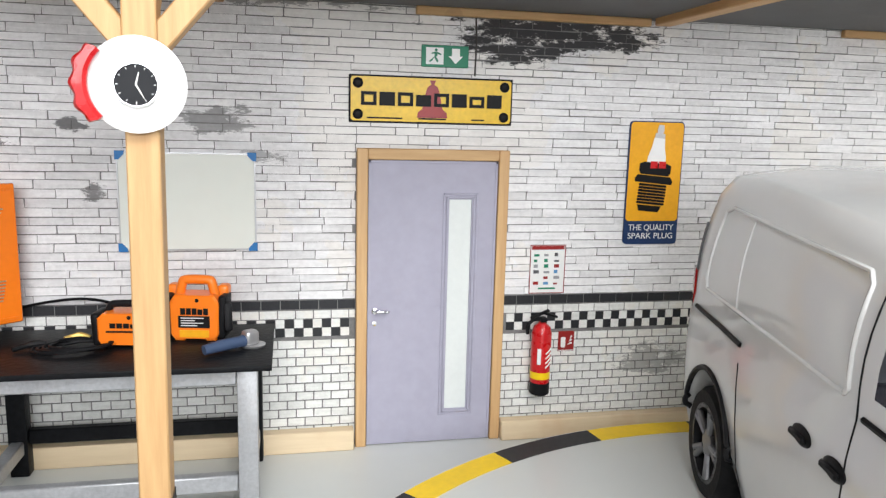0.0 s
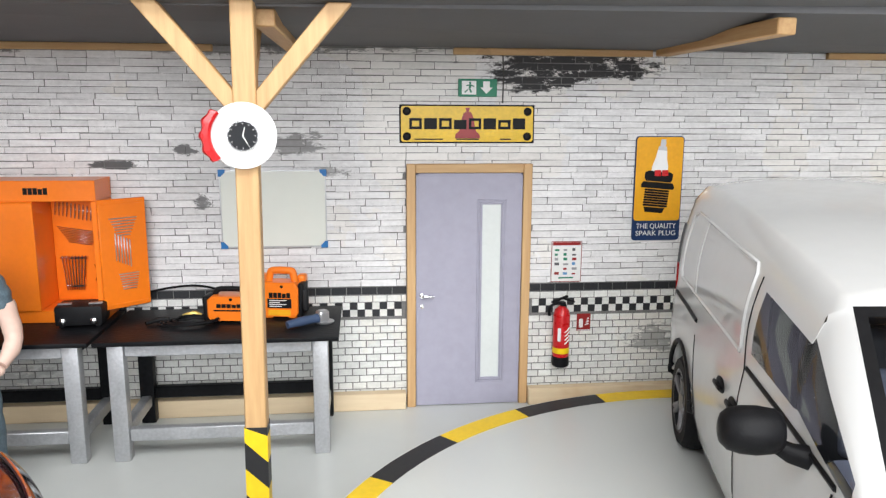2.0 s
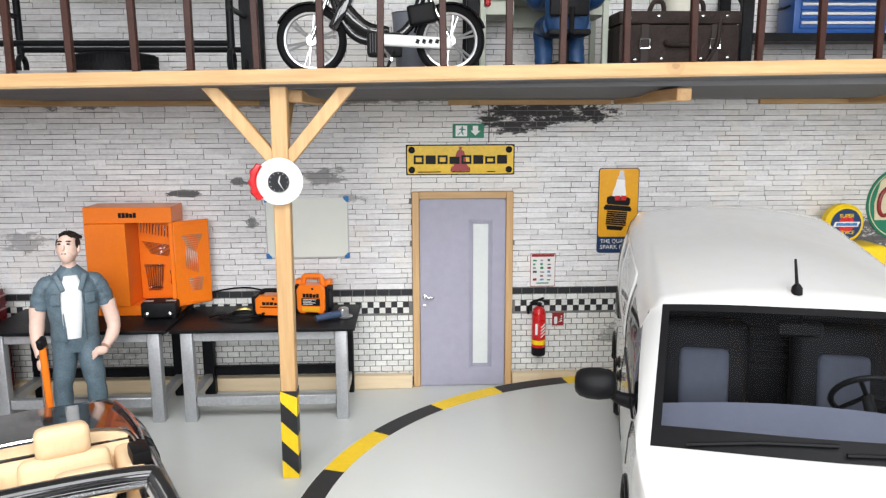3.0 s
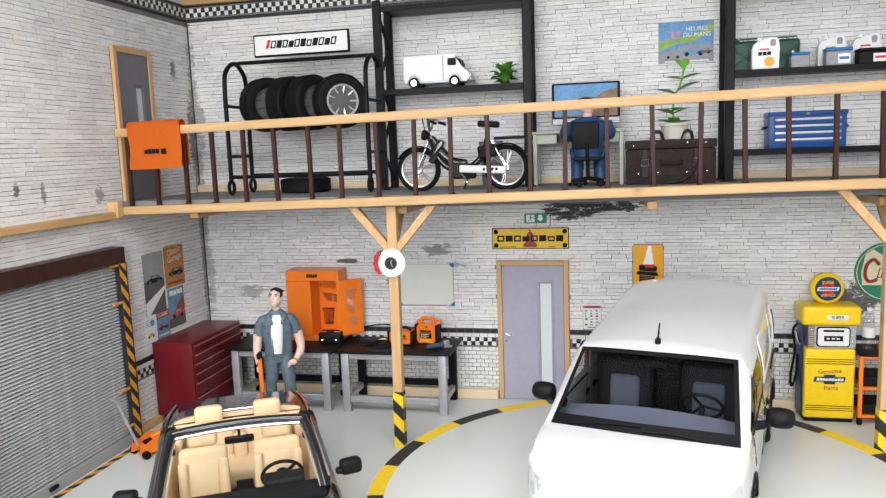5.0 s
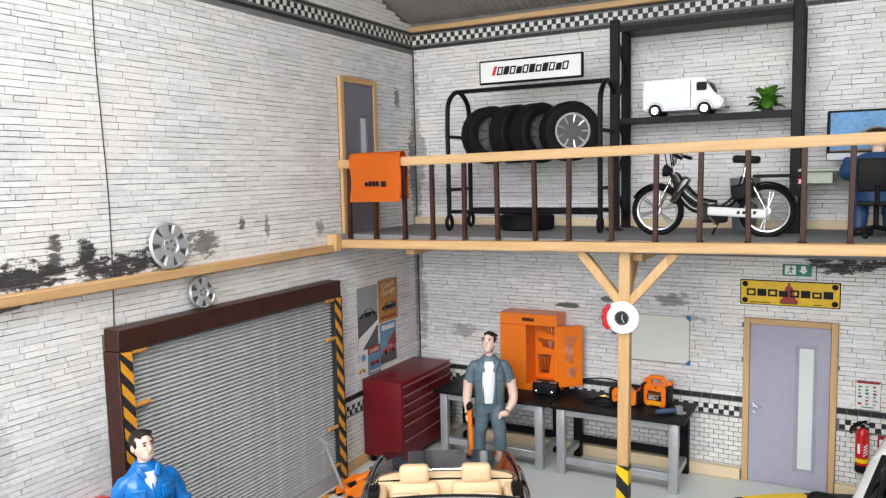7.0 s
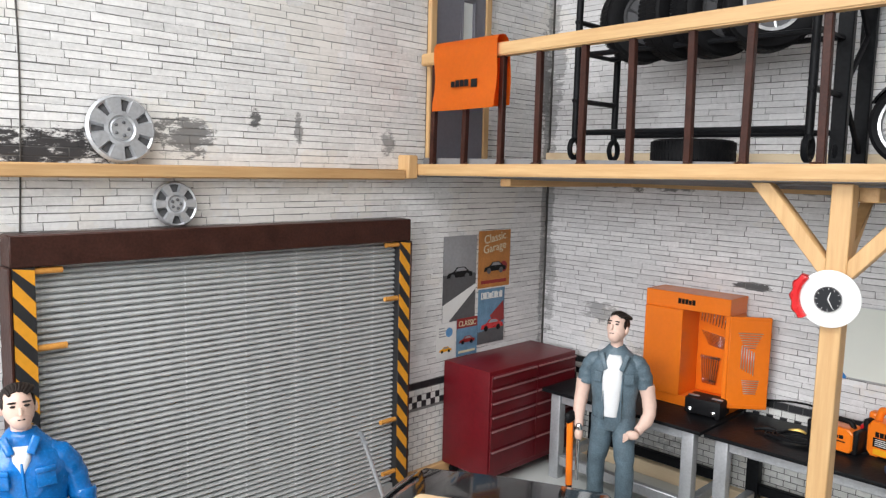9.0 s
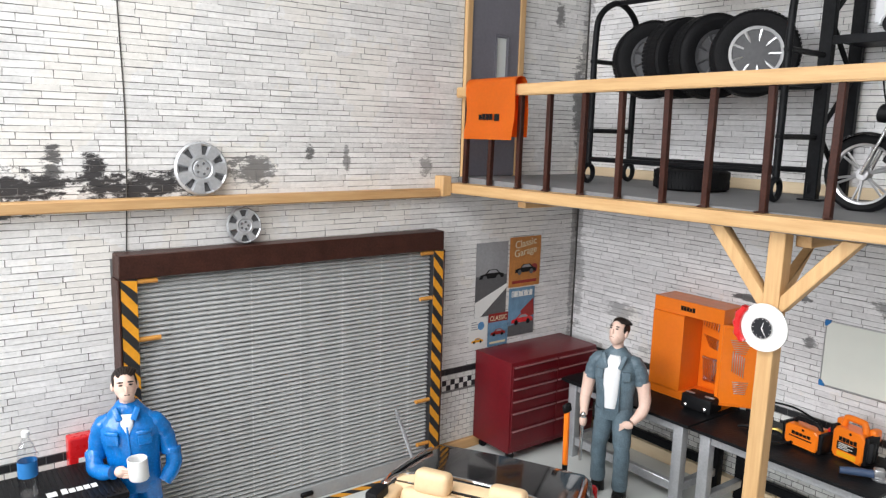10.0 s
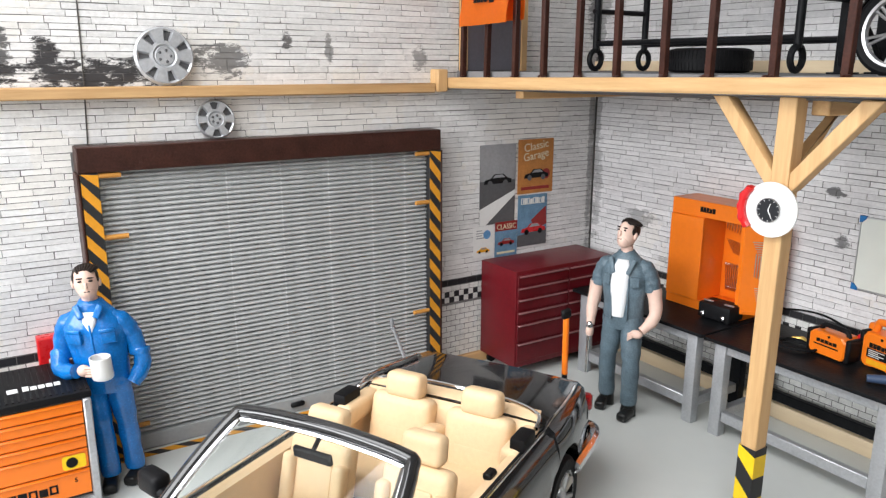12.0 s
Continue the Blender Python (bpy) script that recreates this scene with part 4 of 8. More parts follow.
part("aerial", bm, BLACK, van, "short black roof aerial")
bm = B()
span(bm, (0.02, -0.84, 0.36), (1.25, 0.84, 0.52))
span(bm, (-0.04, -0.76, 0.40), (0.0, 0.76, 1.50))
for z in (0.98, 1.06, 1.14, 1.22):
    span(bm, (0.0, -0.20, z), (0.03, 0.20, z + 0.04), 0.008)
part("cab_bulkhead", bm, DARK_IN, van, "dark cab floor and slatted bulkhead", smooth=0)
bm = B()
loft(bm, [[(x, y, z) for x, z in ((1.50 - 0.14 * (y / 0.78) ** 2, 0.985), (1.24 - 0.10 * (y / 0.78) ** 2, 1.005), (0.90, 1.03 + 0.05 * math.cos(y * 2.0)), (0.82, 0.96), (0.84, 0.70), (1.35, 0.70))] for y in [-0.78 + 0.13 * k for k in range(13)]])
dash = part("dashboard", bm, SLATE, van, "blue-grey dashboard top", smooth=40)
bm = B()
for k in range(30):
    box(bm, (1.40, -0.58 + k * 0.04, 1.004), (0.05, 0.014, 0.014))
part("demister_vents", bm, DARK_IN, dash, "row of dark vents")
SEAT_IN = mat("slate_seat_cloth", (0.11, 0.118, 0.155), 0.75, vary=0.2)
for y in (-0.40, 0.40):
    seat = part("seat", box(B(), (0.40, y, 0.66), (0.50, 0.52, 0.18), 0.07, seg=3), DARK_IN, van, "dark cab seat")
    part("seat_back", box(B(), (0.22, y, 0.97), (0.19, 0.56, 0.74), 0.092, (0, -9, 0), seg=5), DARK_IN, seat)
    part("seat_panel", box(B(), (0.285, y, 0.98), (0.12, 0.30, 0.40), 0.058, (0, -9, 0), seg=5), SEAT_IN, seat, "slate cloth seat panel")
bm = B()
c, ax_ = Vector((0.70, 0.40, 1.08)), Vector((-0.80, 0, 0.60))
wheel_ring = ring_about(c, ax_, 0.18, n=28)
tube(bm, wheel_ring, 0.016, 8, closed=True)
rod(bm, c - ax_ * 0.15, c, 0.03)
for k in (0, 9, 19):
    rod(bm, c, Vector(wheel_ring[k]), 0.013)
part("steering_wheel", bm, BLACK, van, "black steering wheel")
bm = box(B(), (0.80, 0, 1.47), (0.05, 0.24, 0.09), 0.02)
rod(bm, (0.80, 0, 1.5), (0.84, 0, 1.575), 0.012)
part("rear_view_mirror", bm, BLACK, van)
part("bumper", box(B(), (2.06, 0, 0.40), (0.2, 1.50, 0.28), 0.08, seg=3), BLACK, van, "dark front bumper")
part("rear_bumper", box(B(), (-2.02, 0, 0.38), (0.14, 1.62, 0.24), 0.05, seg=3), BLACK, van, "dark rear bumper")
part("underbody", span(B(), (-1.95, -0.66, 0.16), (1.95, 0.66, 0.40)), DARK_IN, van, smooth=0)

# convertible; local +x is its nose
car = thing("convertible_car", "black model convertible with open roof and tan leather seats", "car", (-1.536, 0.328, 0.0), -61.2)
CAX = (1.32, -1.36)


def car_top(x):
    if x > 0.72:
        return 0.92 - 0.17 * ((x - 0.72) / 1.5) ** 1.5
    if x < -1.2:
        return 0.945 - 0.05 * ((-1.2 - x) / 1.0) ** 1.5
    return 0.91


def car_w(x):
    return 0.865 - (0.13 * ((x - 1.2) / 1.0) ** 2 if x > 1.2 else 0.11 * ((-1.3 - x) / 0.9) ** 2 if x < -1.3 else 0.0)


def car_half(x, inner=None):
    t, w = car_top(x), car_w(x)
    if x > 2.12:
        t -= (x - 2.12) * 1.5
    if x < -2.10:
        t -= (-2.10 - x) * 1.2
    half = [(w - 0.10, 0.20), (w - 0.03, 0.26), (w, 0.45), (w + 0.005, 0.62), (w - 0.008, t - 0.16), (w - 0.045, t - 0.05), (w - 0.10, t - 0.008)]
    return arch_cut(half, x, CAX, 0.36)


for nm, xs_, lab in (("bonnet", [0.72 + 0.06 * i for i in range(26)], "black lacquered bonnet and nose"), ("boot", [-2.2 + 0.05 * i for i in range(21)], "black lacquered boot and tail")):
    bm = B()
    loft(bm, [[(x, y, z) for y, z in mirror_ring(car_half(x) + [(0.35, car_half(x)[-1][1] + 0.012), (0.0, car_half(x)[-1][1] + 0.018)])] for x in xs_])
    part(nm, bm, BLACK_LAC, car, lab, smooth=45)
for sy in (-1, 1):
    bm = B()
    xs_ = [-1.2 + 0.06 * i for i in range(33)]
    loft(bm, [[(x, sy * y, z) for y, z in car_half(x) + [(car_w(x) - 0.15, car_top(x) - 0.01), (car_w(x) - 0.15, 0.22)]] for x in xs_])
    side = part("body_side", bm, BLACK_LAC, car, "black lacquered door and sill", smooth=45)
    bm = B()
    tube(bm, [(x, sy * (car_w(x) - 0.105), car_top(x) + 0.004) for x in [-1.95 + 0.1 * i for i in range(27)]], 0.011, 6)
    part("waist_trim", bm, CHROME, side, "bright waist trim")
    bm = B()
    loft(bm, [[(x, sy * (car_w(x) - 0.152), 0.28), (x, sy * (car_w(x) - 0.152), car_top(x) - 0.012), (x, sy * (car_w(x) - 0.215), car_top(x) - 0.03), (x, sy * (car_w(x) - 0.235), 0.30)] for x in [-1.18 + 0.095 * i for i in range(20)]])
    part("door_card", bm, TAN, side, "tan leather door lining")
    bm = B()
    tube(bm, [(0.25 + 0.10 * math.cos(a) * 1.6, sy * 0.628, 0.62 + 0.09 * math.sin(a)) for a in [k * 0.35 for k in range(19)]], 0.008, 5)
    part("door_pocket_seam", bm, mat("dark_tan_stitch", (0.3, 0.18, 0.09), 0.6), side)
    part("roof_catch", box(B(), (-0.92, sy * 0.70, 0.945), (0.20, 0.11, 0.09), 0.02, (0, 0, 0), seg=2), BLACK, car, "black roof catch block")
    mir = B()
    box(mir, (0.62, sy * 0.96, 0.975), (0.12, 0.20, 0.14), 0.045, (0, 0, sy * 10), seg=3)
    box(mir, (0.64, sy * 0.88, 0.95), (0.08, 0.12, 0.05), 0.015)
    part("wing_mirror", mir, BLACK, car, "black wing mirror")
    for ax_ in CAX:
        wheel(car, "wheel", ax_, sy * 0.755, 0.315, 0.20, ALLOY, 7, sy)
    part("tail_lamp", box(B(), (-2.165, sy * 0.58, 0.70), (0.08, 0.40, 0.14), 0.02, (0, 0, sy * 8)), TAIL, car, "red tail lamp")
    part("headlamp", box(B(), (2.16, sy * 0.52, 0.62), (0.10, 0.36, 0.14), 0.03, (0, 0, -sy * 10)), GLASS_D, car)
    part("shoulder_strap_guide", box(B(), (-0.50, sy * 0.66, 0.90), (0.10, 0.06, 0.05), 0.012), BLACK, car)
bm = B()
tube(bm, smooth_path([(-1.55, -0.86, 0.47), (-2.15, -0.82, 0.46), (-2.28, -0.6, 0.46), (-2.30, 0, 0.46), (-2.28, 0.6, 0.46), (-2.15, 0.82, 0.46), (-1.55, 0.86, 0.47)], 6), 0.05, 8)
part("bumper_trim", bm, CHROME, car, "chrome bumper trim")
bm = B()
tube(bm, smooth_path([(-1.1, -0.72, 0.945), (-1.28, -0.66, 0.962), (-1.38, -0.4, 0.968), (-1.40, 0, 0.97), (-1.38, 0.4, 0.968), (-1.28, 0.66, 0.962), (-1.1, 0.72, 0.945)], 6), 0.016, 8)
part("tonneau_trim", bm, CHROME, car, "bright trim round the rear deck")
bm = B()
loft(bm, [[(x, y, z) for y, z in ((-0.70, 0.24), (0.70, 0.24), (0.70, 0.30), (-0.70, 0.30))] for x in (-1.2, 0.75)])
part("cabin_floor", bm, DARK_IN, car, smooth=0)
bm = B()
rings = []
for x, z, w in ((-1.36, 0.955, 0.66), (-1.22, 0.945, 0.68), (-1.16, 0.90, 0.68), (-1.14, 0.86, 0.68)):
    rings.append([(x, -w, z), (x, 0, z + 0.01), (x, w, z), (x, w, z - 0.25), (x, -w, z - 0.25)])
loft(bm, rings)
for sy in (-1, 1):
    box(bm, (-1.0, sy * 0.655, 0.84), (0.42, 0.14, 0.16), 0.05, seg=3)
part("rear_deck_lining", bm, TAN, car, "tan leather lining behind the rear seat")
rs = part("rear_seat", box(B(), (-0.80, 0, 0.50), (0.52, 1.20, 0.24), 0.07, seg=3), TAN, car, "tan leather rear bench")
for sy in (-1, 1):
    part("seat_back", box(B(), (-1.06, sy * 0.31, 0.73), (0.17, 0.50, 0.48), 0.07, (0, -14, 0), seg=3), TAN, rs)
    part("seat_cushion_panel", box(B(), (-0.985, sy * 0.31, 0.66), (0.06, 0.34, 0.22), 0.028, (0, -14, 0), seg=3), TAN, rs)
    part("headrest", box(B(), (-1.13, sy * 0.31, 1.035), (0.16, 0.30, 0.19), 0.065, (0, -8, 0), seg=4), TAN, rs)
part("rear_tunnel", box(B(), (-0.93, 0, 0.66), (0.2, 0.14, 0.4), 0.05, (0, -14, 0), seg=3), TAN, rs)
for sy in (-1, 1):
    st = part("front_seat", box(B(), (0.18, sy * 0.35, 0.48), (0.52, 0.48, 0.2), 0.07, (0, -5, 0), seg=3), TAN, car, "tan leather front seat")
    part("seat_back", box(B(), (-0.14, sy * 0.35, 0.76), (0.16, 0.46, 0.56), 0.07, (0, -14, 0), seg=3), TAN, st)
    part("seat_panel", box(B(), (-0.065, sy * 0.35, 0.74), (0.06, 0.27, 0.40), 0.028, (0, -14, 0), seg=2), TAN, st)
    for b_ in (-1, 1):
        part("seat_bolster", box(B(), (-0.05, sy * 0.35 + b_ * 0.19, 0.72), (0.11, 0.09, 0.44), 0.04, (0, -14, 0), seg=3), TAN, st)
    part("headrest", box(B(), (-0.25, sy * 0.35, 1.12), (0.14, 0.28, 0.19), 0.06, (0, -8, 0), seg=4), TAN, st)
part("centre_console", box(B(), (0.25, 0, 0.46), (0.75, 0.18, 0.22), 0.04, seg=2), TAN, car, "tan centre console")
part("console_radio", box(B(), (-0.10, 0.02, 0.62), (0.04, 0.16, 0.12), 0.012), BLACK, car, "small black console unit")
part("gear_lever", rod(B(), (0.32, 0, 0.56), (0.30, 0, 0.68), 0.02), BLACK, car)
bm = B()
loft(bm, [[(x, y, z) for x, z in ((0.98, 0.93), (0.72, 0.945), (0.58, 0.88), (0.56, 0.66), (0.98, 0.6))] for y in (-0.69, -0.3, 0.3, 0.69)])
box(bm, (0.60, 0.36, 0.93), (0.2, 0.36, 0.10), 0.04, seg=3)
part("dashboard", bm, DARK_IN, car, "black dashboard")
bm = B()
c, ax_ = Vector((0.36, 0.36, 0.87)), Vector((-0.88, 0, 0.45))
tube(bm, ring_about(c, ax_, 0.185, n=30), 0.017, 8, closed=True)
rod(bm, c - ax_ * 0.22, c + ax_ * 0.0, 0.03)
rod(bm, c, Vector(ring_about(c, ax_, 0.185, n=30)[0]), 0.016)
rod(bm, c, Vector(ring_about(c, ax_, 0.185, n=30)[15]), 0.016)
ball(bm, c, (0.05, 0.07, 0.07), 12, 8)
part("steering_wheel", bm, BLACK, car, "black steering wheel")
bm = B()
tube(bm, smooth_path([(0.90, -0.70, 0.93), (0.60, -0.66, 1.15), (0.33, -0.60, 1.33), (0.27, -0.52, 1.365), (0.25, 0, 1.385), (0.27, 0.52, 1.365), (0.33, 0.60, 1.33), (0.60, 0.66, 1.15), (0.90, 0.70, 0.93)], 6), 0.042, 8)
part("windscreen_frame", bm, BLACK_LAC, car, "black windscreen frame", smooth=60)
bm = B()
tube(bm, smooth_path([(0.90, -0.655, 0.945), (0.62, -0.615, 1.15), (0.36, -0.56, 1.315), (0.31, -0.50, 1.335), (0.29, 0, 1.352), (0.31, 0.50, 1.335), (0.36, 0.56, 1.315), (0.62, 0.615, 1.15), (0.90, 0.655, 0.945)], 6), 0.014, 6)
part("windscreen_trim", bm, CHROME, car, "bright windscreen trim")
bm = loft(B(), [[(0.92, -0.66, 0.94), (0.92, 0, 0.94), (0.92, 0.66, 0.94)], [(0.61, -0.63, 1.15), (0.60, 0, 1.16), (0.61, 0.63, 1.15)], [(0.30, -0.54, 1.35), (0.28, 0, 1.36), (0.30, 0.54, 1.35)]], closed=False)
part("windscreen", facing(bm, (1, 0, 1)), GLASS, car, "clear windscreen", recalc=False)
bm = B()
box(bm, (0.36, 0, 1.27), (0.04, 0.26, 0.075), 0.015, (0, 10, 0))
rod(bm, (0.36, 0, 1.29), (0.30, 0, 1.345), 0.014)
part("rear_view_mirror", bm, BLACK, car, "black rear-view mirror")


# ---- painted figurines, each one plain mesh ----
def limb(bm, pts, rs, mi, n=14, flat_=1.0):
    """A soft swelling limb along points."""
    P = smooth_path(pts, 5)
    R = []
    for i in range(len(pts) - 1):
        for k in range(5):
            t = k / 5
            t = t * t * (3 - 2 * t)
            R.append(rs[i] * (1 - t) + rs[i + 1] * t)
    R.append(rs[-1])
    tube(bm, P, [r + 0.004 * math.sin(i * 1.9) * (1 if mi == 2 else 0.2) + random.uniform(-0.002, 0.002) for i, r in enumerate(R)], n, mi)
    return bm


def torso(bm, levels, mi, n=20):
    """Stacked oval sections (z, x, y, half width, half depth)."""
    loft(bm, [[(x + a * math.cos(2 * math.pi * k / n), y + b * math.sin(2 * math.pi * k / n), z) for k in range(n)] for z, x, y, a, b in levels], mi=mi)


def head(bm, c, skin, hair, tilt=0.0, turn=0.0):
    m = pose(*c, tilt, 0, turn) @ Matrix.Diagonal((1.20, 1.10, 1.10, 1))
    ball(bm, (0, 0, 0.0), (0.082, 0.102, 0.122), 18, 12, skin, m)
    ball(bm, (0, -0.025, -0.055), (0.062, 0.075, 0.075), 14, 9, skin, m)
    box(bm, m @ Vector((0, -0.105, -0.012)), (0.024, 0.04, 0.05), 0.01, (tilt, 0, turn), skin, 2)
    for s in (-1, 1):
        ball(bm, (s * 0.085, 0.012, -0.01), (0.014, 0.024, 0.034), 8, 6, skin, m)
        ball(bm, (s * 0.034, -0.094, 0.018), (0.016, 0.008, 0.007), 8, 5, hair, m)
        ball(bm, (s * 0.036, -0.095, 0.040), (0.024, 0.008, 0.006), 8, 5, hair, m)
    box(bm, m @ Vector((0, -0.094, -0.060)), (0.046, 0.01, 0.009), 0.003, (tilt, 0, turn), hair, 1)
    ball(bm, (0, 0.036, 0.040), (0.087, 0.088, 0.092), 20, 14, hair, m)
    for k in range(16):
        a_ = -0.9 + 1.8 * (k % 8) / 7
        y0 = -0.062 if k < 8 else -0.02
        tube(bm, [m @ Vector((0.055 * a_ * (0.8 + 0.2 * (k > 7)), y0 + random.uniform(-0.008, 0.004), 0.096 - 0.022 * a_ * a_)), m @ Vector((0.066 * a_ + 0.012, y0 + 0.035, 0.122 - 0.028 * a_ * a_)), m @ Vector((0.075 * a_ + 0.018, y0 + 0.085, 0.115 - 0.026 * a_ * a_))], [0.010, 0.019, 0.016], 6, hair)
    for s in (-1, 1):
        ball(bm, (s * 0.076, -0.012, 0.030), (0.012, 0.03, 0.04), 8, 6, hair, m)


def figurine(name, label, loc, rz, build, mats, size=(0.84, 0.95, 1.0)):
    bm = B()
    build(bm)
    bmesh.ops.scale(bm, vec=size, verts=bm.verts)
    o = part(name, bm, mats, None, smooth=70)
    o.matrix_basis = pose(loc[0] * S, loc[1] * S, loc[2] * S, 0, 0, rz)
    return tagged(o, label, "figurine")


def man_jacket(bm):
    # skin, hair, denim, shirt, boots, steel
    for s, fx, fy in ((-1, -0.16, 0.05), (1, 0.15, -0.10)):
        limb(bm, [(s * 0.10, 0.02, 0.96), (s * 0.125, fy * 0.4, 0.72), (fx, fy * 0.8, 0.50), (fx, fy + 0.02, 0.13)], [0.125, 0.112, 0.092, 0.088], 2)
        tube(bm, [(fx, fy + 0.04, 0.17), (fx, fy + 0.035, 0.10), (fx, fy + 0.03, 0.05), (fx, fy + 0.02, 0.004)], [0.080, 0.078, 0.085, 0.09], 14, 4)
        box(bm, (fx * 1.08, fy - 0.09, 0.048), (0.12, 0.22, 0.092), 0.04, (0, 0, -s * 8), 4, 3)
    torso(bm, [(0.86, 0, 0.02, 0.17, 0.12), (0.93, 0, 0.02, 0.215, 0.135), (1.02, 0, 0.01, 0.225, 0.14), (1.12, 0, 0.0, 0.22, 0.135), (1.30, 0, 0.0, 0.25, 0.15), (1.42, 0, 0.005, 0.27, 0.15), (1.49, 0, 0.01, 0.25, 0.13), (1.545, 0, 0.012, 0.185, 0.11), (1.59, 0, 0.015, 0.12, 0.085), (1.63, 0, 0.015, 0.08, 0.07)], 2)
    torso(bm, [(1.00, -0.02, -0.105, 0.075, 0.045), (1.15, -0.015, -0.118, 0.09, 0.045), (1.35, -0.01, -0.138, 0.10, 0.04), (1.48, 0.0, -0.122, 0.09, 0.035), (1.555, 0.0, -0.095, 0.06, 0.028)], 3)
    for s in (-1, 1):
        box(bm, (s * 0.105, -0.128, 1.50), (0.05, 0.035, 0.16), 0.012, (-18, s * 22, 0), 2, 2)
        box(bm, (s * 0.155, -0.135, 1.36), (0.10, 0.03, 0.10), 0.01, (-4, 0, s * 22), 2, 2)
        box(bm, (s * 0.088, -0.135, 1.18), (0.022, 0.03, 0.42), 0.008, (0, 0, 0), 2, 1)
        limb(bm, [(s * 0.15, 0.01, 1.49), (s * 0.23, 0.015, 1.45), (s * 0.28, 0.02, 1.36), (s * 0.30, 0.02, 1.26)], [0.075, 0.088, 0.086, 0.084], 2)
    limb(bm, [(-0.315, 0.02, 1.28), (-0.335, 0.0, 1.12), (-0.345, -0.03, 1.02), (-0.33, -0.09, 0.86)], [0.080, 0.070, 0.064, 0.042], 0)
    ball(bm, (-0.325, -0.115, 0.80), (0.045, 0.05, 0.065), 10, 8, 0)
    limb(bm, [(0.315, 0.02, 1.28), (0.355, 0.0, 1.10), (0.345, -0.05, 1.00), (0.26, -0.14, 0.90)], [0.080, 0.070, 0.064, 0.042], 0)
    ball(bm, (0.215, -0.165, 0.87), (0.07, 0.035, 0.042), 10, 8, 0)
    for k in range(4):
        tube(bm, [(0.19 - k * 0.004, -0.18, 0.895 - k * 0.018), (0.13, -0.185, 0.865 - k * 0.02)], [0.013, 0.010], 6, 0)
    tube(bm, [(-0.325, -0.13, 0.78), (-0.325, -0.145, 0.60), (-0.325, -0.155, 0.38)], [0.022, 0.020, 0.02], 8, 5)
    ball(bm, (-0.325, -0.125, 0.86), (0.035, 0.03, 0.045), 10, 7, 5)
    limb(bm, [(0, 0.01, 1.58), (0, -0.005, 1.68)], [0.068, 0.062], 0)
    head(bm, (0.0, -0.015, 1.79), 0, 1, -16, -20)


def man_overall(bm):
    # skin, hair, overall, shirt, boots, mug
    for s, fx, fy in ((-1, -0.085, -0.05), (1, 0.10, 0.05)):
        limb(bm, [(s * 0.09, 0.0, 0.96), (s * 0.10, fy * 0.4, 0.72), (fx, fy * 0.9, 0.48), (fx, fy, 0.10)], [0.125, 0.105, 0.088, 0.086], 2)
        box(bm, (fx, fy - 0.07, 0.045), (0.12, 0.27, 0.088), 0.04, (0, 0, -s * 10), 4, 3)
    torso(bm, [(0.86, 0, 0.0, 0.18, 0.13), (0.96, 0, 0.0, 0.225, 0.15), (1.06, 0, 0.0, 0.225, 0.15), (1.18, 0, 0.0, 0.232, 0.15), (1.33, 0, 0.0, 0.262, 0.155), (1.43, 0, 0.0, 0.268, 0.15), (1.50, 0, 0.005, 0.235, 0.13), (1.555, 0, 0.01, 0.175, 0.11), (1.61, 0, 0.01, 0.12, 0.09), (1.65, 0, 0.01, 0.09, 0.075)], 2)
    torso(bm, [(1.40, 0.0, -0.135, 0.012, 0.022), (1.49, 0.0, -0.13, 0.055, 0.03), (1.565, 0.0, -0.09, 0.06, 0.03)], 3)
    for s in (-1, 1):
        box(bm, (s * 0.078, -0.112, 1.575), (0.055, 0.03, 0.12), 0.012, (-24, s * 24, 0), 2, 2)
        box(bm, (s * 0.135, -0.148, 1.37), (0.12, 0.024, 0.11), 0.008, (-3, 0, s * 18), 2, 2)
        box(bm, (s * 0.135, -0.158, 1.425), (0.125, 0.024, 0.035), 0.006, (-3, 0, s * 18), 2, 1)
        limb(bm, [(s * 0.14, 0.0, 1.49), (s * 0.225, 0.01, 1.44), (s * 0.28, 0.03, 1.32), (s * 0.31, 0.02, 1.16)], [0.07, 0.082, 0.082, 0.078], 2)
    box(bm, (0.0, -0.153, 1.25), (0.02, 0.02, 0.46), 0.006, None, 2, 1)
    limb(bm, [(-0.33, 0.02, 1.20), (-0.30, -0.10, 1.09), (-0.14, -0.235, 1.12)], [0.078, 0.072, 0.058], 2)
    ball(bm, (-0.075, -0.255, 1.13), (0.055, 0.045, 0.05), 10, 8, 0)
    for k in range(4):
        tube(bm, [(-0.06, -0.28, 1.16 - k * 0.022), (0.0, -0.285, 1.158 - k * 0.022)], 0.012, 6, 0)
    lathe(bm, [(0.004, 1.06), (0.078, 1.06), (0.085, 1.07), (0.085, 1.24), (0.077, 1.24), (0.074, 1.08), (0.004, 1.075)], 20, pose(0.07, -0.26, 0), 5)
    limb(bm, [(0.33, 0.02, 1.20), (0.335, -0.02, 1.06), (0.25, -0.08, 0.93)], [0.078, 0.072, 0.06], 2)
    limb(bm, [(0, 0.005, 1.60), (0, -0.01, 1.70)], [0.066, 0.062], 0)
    head(bm, (0.0, -0.02, 1.80), 0, 1, -6, 14)
    for v in bm.verts:
        v.co.x += 0.05 - 0.075 * v.co.z


